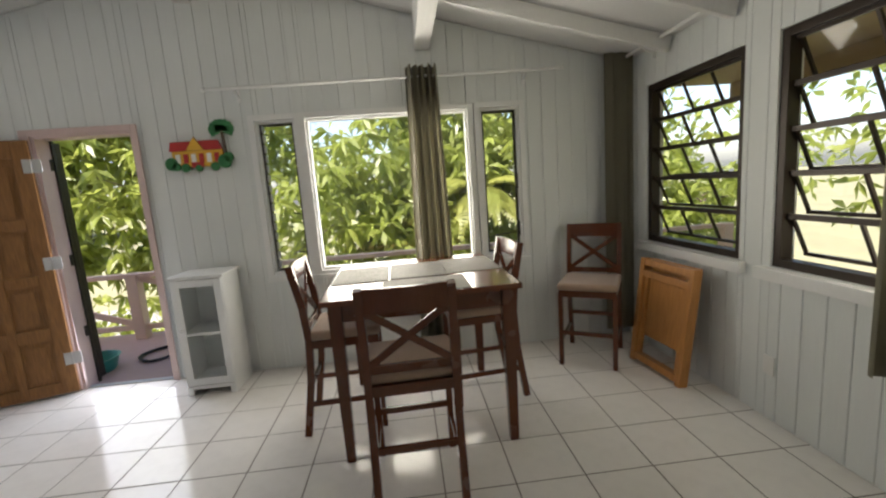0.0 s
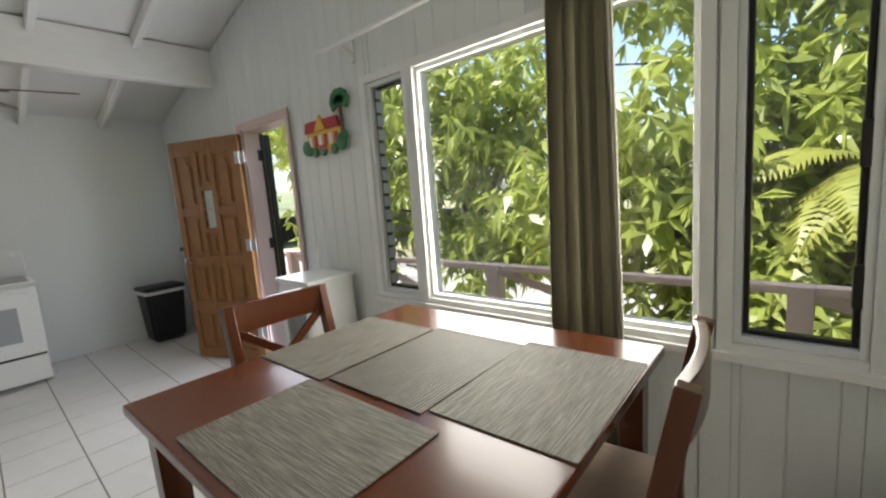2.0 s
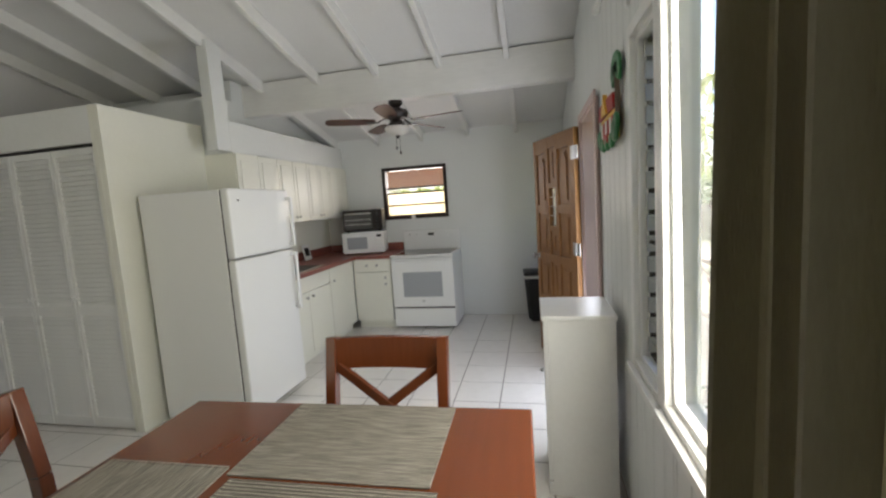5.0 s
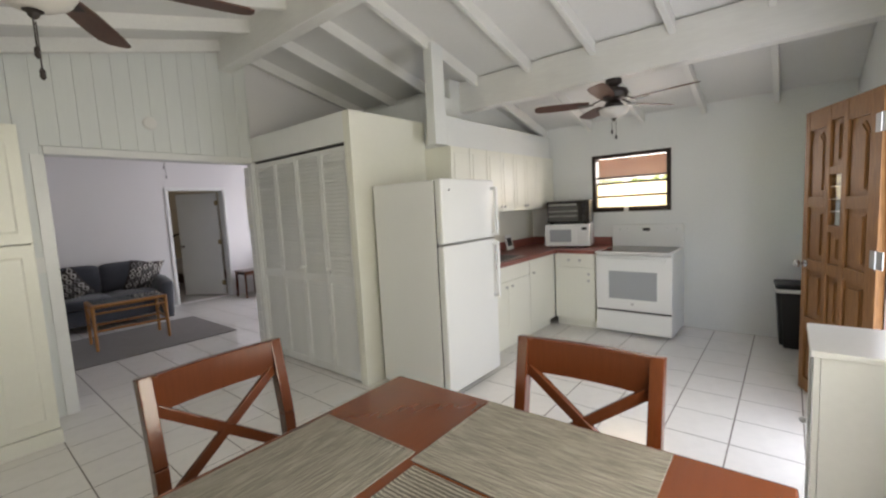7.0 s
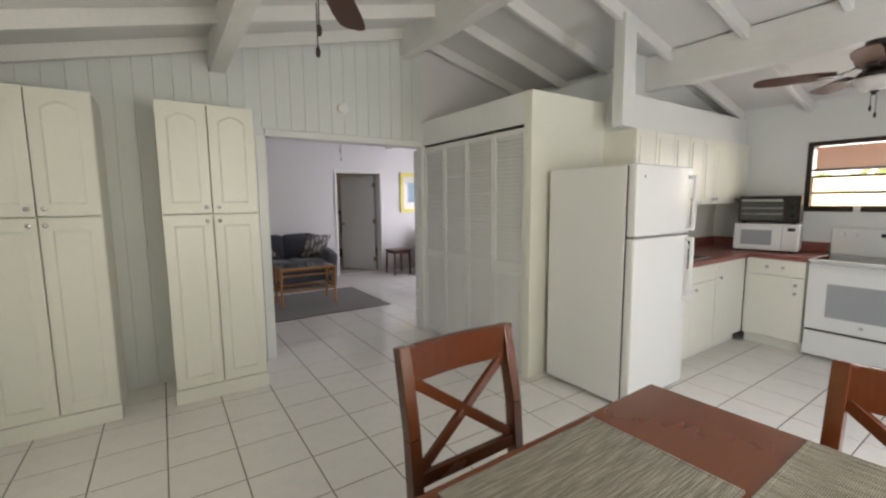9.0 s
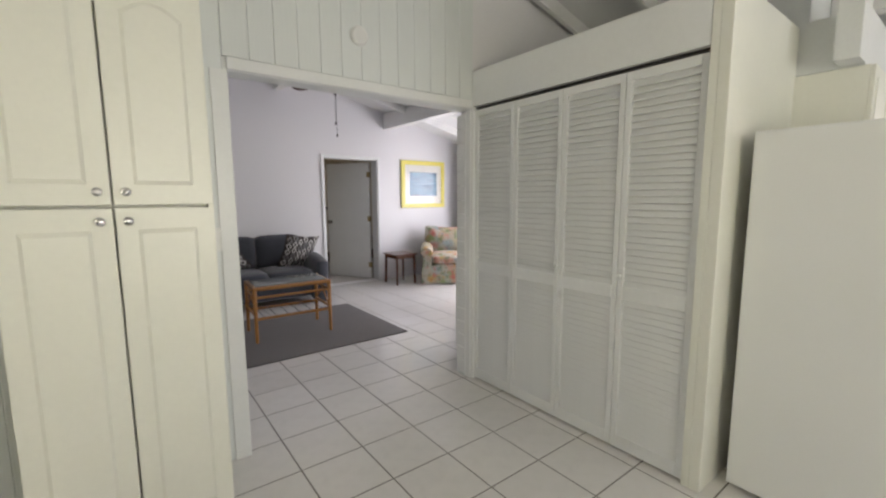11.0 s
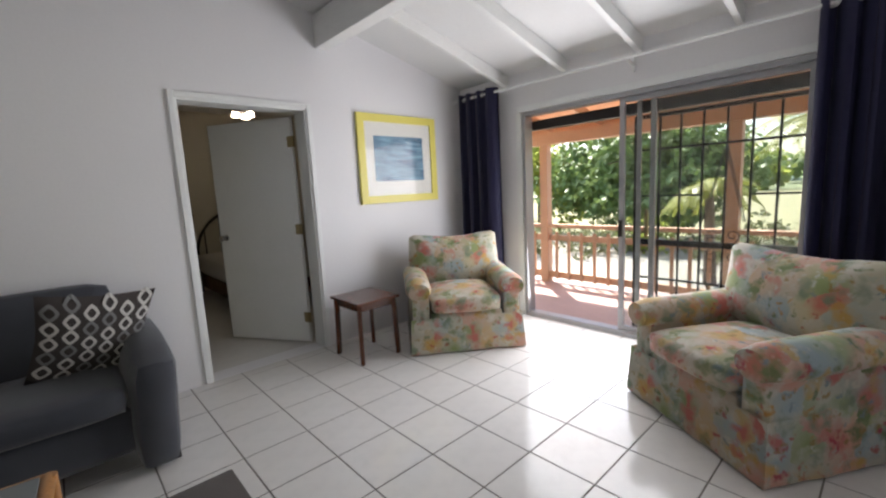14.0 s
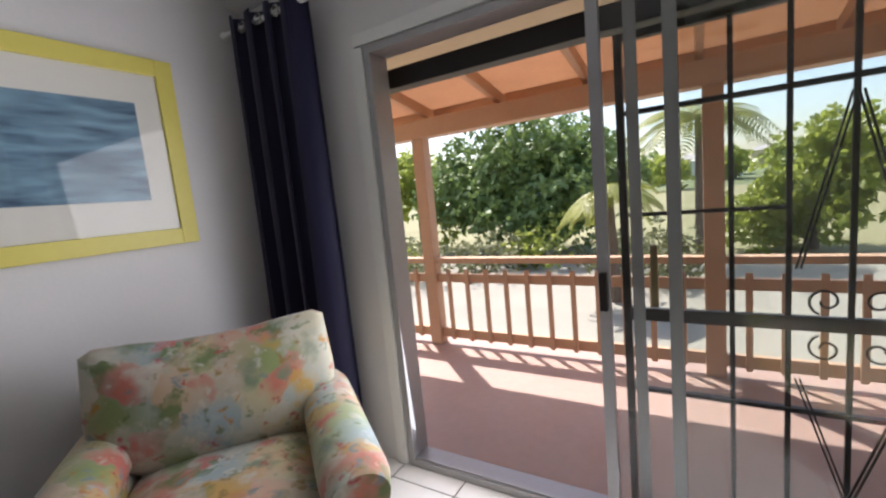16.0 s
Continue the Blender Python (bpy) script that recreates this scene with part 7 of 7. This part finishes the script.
tree("low leafy tree beside the side porch", (6.6, -0.4, -0.95), 4, [((0, 0, 2.4), (1.6, 2.2, 1.9)), ((0.3, -2.4, 2.6), (1.5, 1.8, 1.8))], 7000, 0.22, 0.22, M_LEAF, 10, rosette=6)
tree("broad dark green tree beyond the yard", (-18, -8.7, -0.95), 6, [((0, 0.2, 3.3), (2.0, 2.0, 1.5)), ((-0.5, 1.7, 2.5), (1.6, 1.6, 1.7)), ((0.3, -1.7, 2.6), (1.7, 1.7, 1.6)), ((0.8, 0.3, 1.7), (1.8, 2.4, 1.2))], 20000, 0.24, 0.30, M_LEAF2, 11, rosette=6, trunk_r=0.2)
tree("yellow-green tree beyond the yard", (-18.5, -13.6, -0.95), 5, [((0, 0, 3.0), (1.7, 1.8, 1.3)), ((0.2, 2.0, 1.6), (1.3, 1.5, 1.1)), ((0, -2.4, 2.4), (1.5, 1.7, 1.4))], 10000, 0.24, 0.30, M_LEAF, 12, rosette=6)
tree("leafy green tree farther off beyond the veranda", (-31, 7.5, -0.95), 5, [((0, 0, 2.6), (3.0, 4.0, 1.9))], 9000, 0.4, 0.35, M_LEAF, 14, rosette=6)
tree("leafy shrub tree beyond the veranda", (-17.5, -0.7, -0.95), 3, [((0, 0, 1.5), (1.3, 1.2, 1.2)), ((0.2, 0.9, 2.3), (1.1, 1.0, 1.0)), ((0, -0.9, 1.0), (1.0, 1.0, 0.8))], 7000, 0.22, 0.3, M_LEAF, 13, rosette=6)


def bush(label, at, r, n, seed, material):
    rng = random.Random(seed)
    b = thing("bush", label, "bush", Matrix.Translation(at), "bushes")
    vs, fs = leaf_cloud(n, (0, 0, r[2] * 0.55), r, 0.13, 0.32, rng, 0.1, 5)
    vs = [Vector((v.x, v.y, max(v.z, 0.0))) for v in vs]
    me = bpy.data.meshes.new("leaves")
    me.from_pydata([tuple(v) for v in vs], [], fs)
    me.materials.append(material)
    part_ob = new("leaves", me)
    part_ob.parent = b
    bm = bmesh.new()
    for k in range(6):
        cyl(bm, (0, 0, 0), (rng.gauss(0, 0.4) * r[0], rng.gauss(0, 0.4) * r[1], r[2] * 0.8), 0.02, 0.006, 6)
    part("stems", bm, M_BARK, b)


rb = random.Random(4)
M_DRYLEAF = mat("dry_shrub_leaf", (0.22, 0.23, 0.11), 0.6, grain=0.6, scale=2, colour2=(0.12, 0.14, 0.06), translucent=0.25)
for k in range(9):
    bush("low straggling shrub along the yard edge", (-13.6 + rb.uniform(-1.5, 1.0), -15 + k * 1.35 + rb.uniform(-0.4, 0.4), -0.95), (1.0, 0.9, 0.75), 1100, 20 + k, M_DRYLEAF if k % 3 else M_LEAF)
for k in range(6):
    bush("low shrub below the porch", (-5 + k * 1.9 + rb.uniform(-0.4, 0.4), 6.0 + rb.uniform(0, 0.6), -0.95), (0.9, 0.6, 0.6), 900, 60 + k, M_LEAF)


def palm(at, h, seed, reach=1.9):
    rng = random.Random(seed)
    p = thing("palm_tree", "palm tree with arching yellow-green fronds", "palm", Matrix.Translation(at))
    bm = bmesh.new()
    for k in range(8):
        cyl(bm, (0.04 * k, 0, h * k / 8), (0.04 * (k + 1), 0, h * (k + 1) / 8), 0.13 - 0.006 * k, 0.115 - 0.006 * k, 10)
    part("trunk", bm, M_BARK, p)
    for k in range(16):
        a, lift = k * 2.4, rng.uniform(0.15, 1.1)
        vs, fs = [], []
        prev = None
        for s in range(25):
            u = s / 24
            r, z = reach * u, (lift * u * 1.5 - 1.7 * u * u) * reach / 1.9
            c = Vector((0.32 + r * math.cos(a), r * math.sin(a), h + z))
            if prev is not None:
                d = (c - prev).normalized()
                sd_v = d.cross(Vector((0, 0, 1))).normalized()
                for sg_ in (-1, 1):
                    b = len(vs)
                    L = 0.34 * reach * math.sin(math.pi * min(0.93, u * 0.9 + 0.1)) * rng.uniform(0.85, 1.1)
                    q = c + sd_v * sg_ * L + d * L * 0.5 + Vector((0, 0, -L * 0.45))
                    m_ = (c + q) / 2 + Vector((0, 0, 0.04))
                    vs += [c, c + d * 0.03, m_ + d * 0.03, m_ - d * 0.03, q]
                    fs += [(b, b + 1, b + 2, b + 3), (b + 3, b + 2, b + 4)]
                b = len(vs)
                vs += [prev + sd_v * 0.016, prev - sd_v * 0.016, c]
                fs.append((b, b + 1, b + 2))
            prev = c
        me = bpy.data.meshes.new("frond")
        me.from_pydata([tuple(v) for v in vs], [], fs)
        me.materials.append(M_PALM)
        ob = new("frond", me)
        ob.parent = p


palm((-16.0, -3.2, -0.95), 3.6, 2, 1.7)
palm((-11.5, -4.6, -0.95), 2.1, 9, 0.9)
palm((1.0, 6.9, -0.95), 2.3, 6, 1.0)

# hills and houses in the distance
rng = random.Random(7)
bm = bmesh.new()
n = 60
g = []
for i in range(n + 1):
    row = []
    for j in range(7):
        x = -70 - j * 34
        y = -150 + i * 5
        z = -1.0 + (j / 6) * 13 * (0.75 + 0.35 * math.sin(i * 0.16 + 1) + 0.12 * math.sin(i * 0.53)) if j else -1.0
        row.append(bm.verts.new((x, y, z + (0.4 * noise.noise(Vector((x * 0.1, y * 0.1, 0))) if j else 0))))
    g.append(row)
for i in range(n):
    for j in range(6):
        bm.faces.new((g[i][j], g[i + 1][j], g[i + 1][j + 1], g[i][j + 1]))
single("backdrop_hill", bm, mat("hill_grass", (0.19, 0.21, 0.10), 0.95, grain=0.8, scale=0.08, colour2=(0.10, 0.16, 0.05), stain=0.5, stain_scale=0.03), "green hillside in the distance", "hill", kind="structure", smooth=True)
M_HROOF = mat("far_roof", (0.45, 0.42, 0.40), 0.7, stain=0.2)
for k in range(9):
    x, y = -92 - rng.random() * 60, -62 + k * 9 + rng.uniform(-2, 2)
    z = -1.0 + (abs(x + 70) / 204) * 13 * 0.8
    h = thing("house", "small pale house on the distant hillside", "house", Matrix.Translation((x, y, z)), "distant houses")
    bx("walls", h, M_TRIM if k % 2 else M_EAVE, -3, 3, -4, 4, -1, 2.8, 0)
    bm = bmesh.new()
    v = [bm.verts.new(p) for p in ((-3.4, -4.4, 2.81), (3.4, -4.4, 2.81), (3.4, 4.4, 2.81), (-3.4, 4.4, 2.81), (0, -2.5, 4.1), (0, 2.5, 4.1))]
    for f in ((0, 1, 2, 3), (0, 1, 4), (1, 2, 5, 4), (2, 3, 5), (3, 0, 4, 5)):
        bm.faces.new([v[i] for i in f])
    part("roof", bm, M_HROOF, h)
    for yy in (-2.6, 0, 2.2):
        bx("window", h, M_DARKGLASS, 3.0, 3.05, yy, yy + 1.0, 0.9, 2.0, 0)
for k in range(26):
    x, y = -60 - rng.random() * 70, -70 + k * 4.6 + rng.uniform(-2, 2)
    z = -1.0 + max(0, (abs(x + 70) / 204) * 13 * 0.8 if x < -70 else 0)
    bt = thing("tree", "distant leafy tree on the hillside", "tree", Matrix.Translation((x, y, z)), "distant trees")
    vs, fs = leaf_cloud(500, (0, 0, 2.6), (2.6, 2.6, 2.0), 0.9, 0.5, rng, 0.1, 5)
    me = bpy.data.meshes.new("crown")
    me.from_pydata([tuple(v) for v in vs], [], fs)
    me.materials.append(M_LEAF2 if k % 2 else M_LEAF)
    ob = new("crown", me)
    ob.parent = bt
    bm = bmesh.new()
    cyl(bm, (0, 0, -0.5), (0, 0, 2.4), 0.2, 0.12, 8)
    part("trunk", bm, M_BARK, bt)

# white car on the driveway
car = thing("parked_car", "white car parked on the driveway", "car", pose(-27.5, 21.5, -6.39, 0, 0, 25))
M_CAR = mat("car_paint", (0.75, 0.76, 0.76), 0.2, coat=0.6, grain=0.03)
bm = bmesh.new()
prof = [(-2.1, 0.35), (-2.15, 0.75), (-1.3, 0.95), (1.9, 0.98), (2.1, 0.8), (2.1, 0.35)]
a = [bm.verts.new((x, -0.85, z)) for x, z in prof]
b = [bm.verts.new((x, 0.85, z)) for x, z in prof]
bm.faces.new(a), bm.faces.new(list(reversed(b)))
for i in range(len(prof)):
    j = (i + 1) % len(prof)
    bm.faces.new((a[i], b[i], b[j], a[j]))
bmesh.ops.bevel(bm, geom=bm.edges[:], offset=0.05, segments=2, affect="EDGES")
part("body", bm, M_CAR, car, smooth=True)
bm = bmesh.new()
r = bmesh.ops.create_cube(bm, size=1.0)
for v in r["verts"]:
    t = v.co.z > 0
    v.co = Vector(((1.1 if t else 1.6) * (1 if v.co.x > 0 else -0.75), (0.62 if t else 0.78) * (1 if v.co.y > 0 else -1), 1.45 if t else 0.96))
bmesh.ops.bevel(bm, geom=bm.edges[:], offset=0.06, segments=2, affect="EDGES")
cabin = part("cabin", bm, M_CAR, car, smooth=True)
for s in (-1, 1):
    for xa, xb in ((-0.85, 0.05), (0.15, 1.1)):
        bm = bmesh.new()
        v = [bm.verts.new(p) for p in ((xa, s * 0.785, 1.03), (xb, s * 0.785, 1.03), (xb - 0.1, s * 0.69, 1.36), (xa + 0.1, s * 0.69, 1.36))]
        bm.faces.new(v)
        bmesh.ops.solidify(bm, geom=bm.faces[:], thickness=0.01)
        part("side_window", bm, M_DARKGLASS, cabin)
for x in (-1.35, 1.35):
    for y in (-0.78, 0.78):
        bm = bmesh.new()
        cyl(bm, (x, y - 0.1, 0.32), (x, y + 0.1, 0.32), 0.32, seg=20)
        wh = part("wheel", bm, M_BLACKP, car)
        bm = bmesh.new()
        cyl(bm, (x, y - 0.105, 0.32), (x, y + 0.105, 0.32), 0.19, seg=16)
        part("rim", bm, M_STEEL, wh)

hs = thing("garden_hose", "dark coiled garden hose on the porch floor", "hose", pose(-2.5, NY + 0.75, -0.04))
bm = bmesh.new()
pts = [Vector(((0.16 + 0.02 * math.sin(k)) * math.cos(k * 0.35), 0.2 * math.sin(k * 0.35), 0.012 + 0.0004 * k)) for k in range(50)]
for p, q in zip(pts, pts[1:]):
    cyl(bm, p, q, 0.011, seg=8)
part("hose", bm, M_BLACKP, hs)

bk = thing("basin", "shallow teal plastic basin on the porch floor", "basin", pose(-2.95, 3.90, -0.04))
bm = bmesh.new()
lathe(bm, [(0.17, 0.0), (0.18, 0.01), (0.21, 0.12), (0.225, 0.13), (0.205, 0.132), (0.165, 0.02)], seg=24)
part("tub", bm, mat("teal_plastic", (0.03, 0.25, 0.21), 0.4, stain=0.2), bk, smooth=True)

# ---- wall boards, one by one ----
BOARD = None


def boards(parent, axis, face, sgn, a0, a1, z0, holes, step, top=None):
    """Vertical boards on a wall's face, with a groove at each joint; sgn: the way that they face."""
    global BOARD
    if BOARD is None:
        bm = bmesh.new()
        o = [(-0.5, 0), (-0.5, 0.72), (-0.465, 1), (0.465, 1), (0.5, 0.72), (0.5, 0)]
        lo = [bm.verts.new((x, y * 0.018, 0)) for x, y in o]
        hi = [bm.verts.new((x, y * 0.018, 1)) for x, y in o]
        for i in range(5):
            bm.faces.new((lo[i], lo[i + 1], hi[i + 1], hi[i]))
        bm.faces.new(list(reversed(lo))), bm.faces.new(hi)
        BOARD = mesh_of("board", bm, M_PLANK)
    n = round((a1 - a0) / step)
    w = (a1 - a0) / n
    for k in range(n):
        p, q = a0 + k * w, a0 + (k + 1) * w
        zt = top((p + q) / 2, p, q) if top else 2.40
        for c in cells(p, q, z0, zt, holes):
            if c[1] - c[0] < 0.012:
                continue
            ob = new("board", BOARD)
            ob.parent = parent
            mid = (c[0] + c[1]) / 2
            ob.scale = (c[1] - c[0] - 0.0004, 1, c[3] - c[2])
            if axis == "x":
                ob.location = (mid, face, c[2])
                ob.rotation_euler = (0, 0, 0 if sgn > 0 else math.pi)
            else:
                ob.location = (face, mid, c[2])
                ob.rotation_euler = (0, 0, -math.pi / 2 if sgn > 0 else math.pi / 2)


def gab(x, p, q):
    return min(roof(p), roof(q)) - 0.005


boards(wall_n, "x", NY + 0.02, -1, -1.9, EX, 0.0, [H_LW, H_PW, H_RW], 0.128, gab)
boards(wall_n, "x", NY + 0.02, -1, WK, -1.9, 0.0, [(-2.70, -1.95, -1, 2.05), H_NW], 0.128, gab)
boards(wall_e, "y", EX + 0.02, -1, MY1, NY, 0.0, [H_E1, H_E2], 0.128, lambda x, p, q: roof(EX) - 0.005)
boards(wall_m, "x", MY1 - 0.02, 1, -0.01, EX, 0.0, [], 0.128, gab)
boards(wall_over, "x", MY1 - 0.02, 1, -1.65, -0.01, 2.105, [], 0.128, gab)

# ---- floor tiles, last ----
TILE = 0.347


def tiled(name, label, x0, x1, y0, y1, ox, oy):
    bm = bmesh.new()
    box(bm, x0, x1, y0, y1, -0.06, -0.0016)
    base = single(name, bm, M_GROUT, label, "floor", kind="structure")
    shared = {}
    i0, i1 = math.floor((x0 - ox) / TILE), math.ceil((x1 - ox) / TILE)
    j0, j1 = math.floor((y0 - oy) / TILE), math.ceil((y1 - oy) / TILE)
    for i in range(i0, i1):
        for j in range(j0, j1):
            xa, xb = max(x0, ox + i * TILE + 0.0033), min(x1, ox + (i + 1) * TILE - 0.0033)
            ya, yb = max(y0, oy + j * TILE + 0.0033), min(y1, oy + (j + 1) * TILE - 0.0033)
            if xb - xa < 0.01 or yb - ya < 0.01:
                continue
            key = (round(xb - xa, 3), round(yb - ya, 3))
            if key not in shared:
                bm = bmesh.new()
                w, d = key[0] / 2, key[1] / 2
                t = [bm.verts.new((sx * (w - 0.0015), sy * (d - 0.0015), 0.0)) for sx, sy in ((-1, -1), (1, -1), (1, 1), (-1, 1))]
                u = [bm.verts.new((sx * w, sy * d, -0.0010)) for sx, sy in ((-1, -1), (1, -1), (1, 1), (-1, 1))]
                v = [bm.verts.new((sx * w, sy * d, -0.0015)) for sx, sy in ((-1, -1), (1, -1), (1, 1), (-1, 1))]
                bm.faces.new(t)
                for a, b in ((t, u), (u, v)):
                    for k in range(4):
                        bm.faces.new((a[k], b[k], b[(k + 1) % 4], a[(k + 1) % 4]))
                shared[key] = mesh_of("tile", bm, M_TILE)
            ob = new("tile", shared[key])
            ob.parent = base
            ob.location = ((xa + xb) / 2, (ya + yb) / 2, random.uniform(0.0, 0.0004))
            ob.rotation_euler = (random.uniform(-0.001, 0.001), random.uniform(-0.001, 0.001), 0)


tiled("floor_dining", "glossy off-white ceramic tile floor with dark grout", WK, EX, MY1, NY, 0.147, -0.385)
tiled("floor_living", "glossy off-white ceramic tile floor with dark grout", WX0, EX, SY, MY1, 0.147, -0.385)
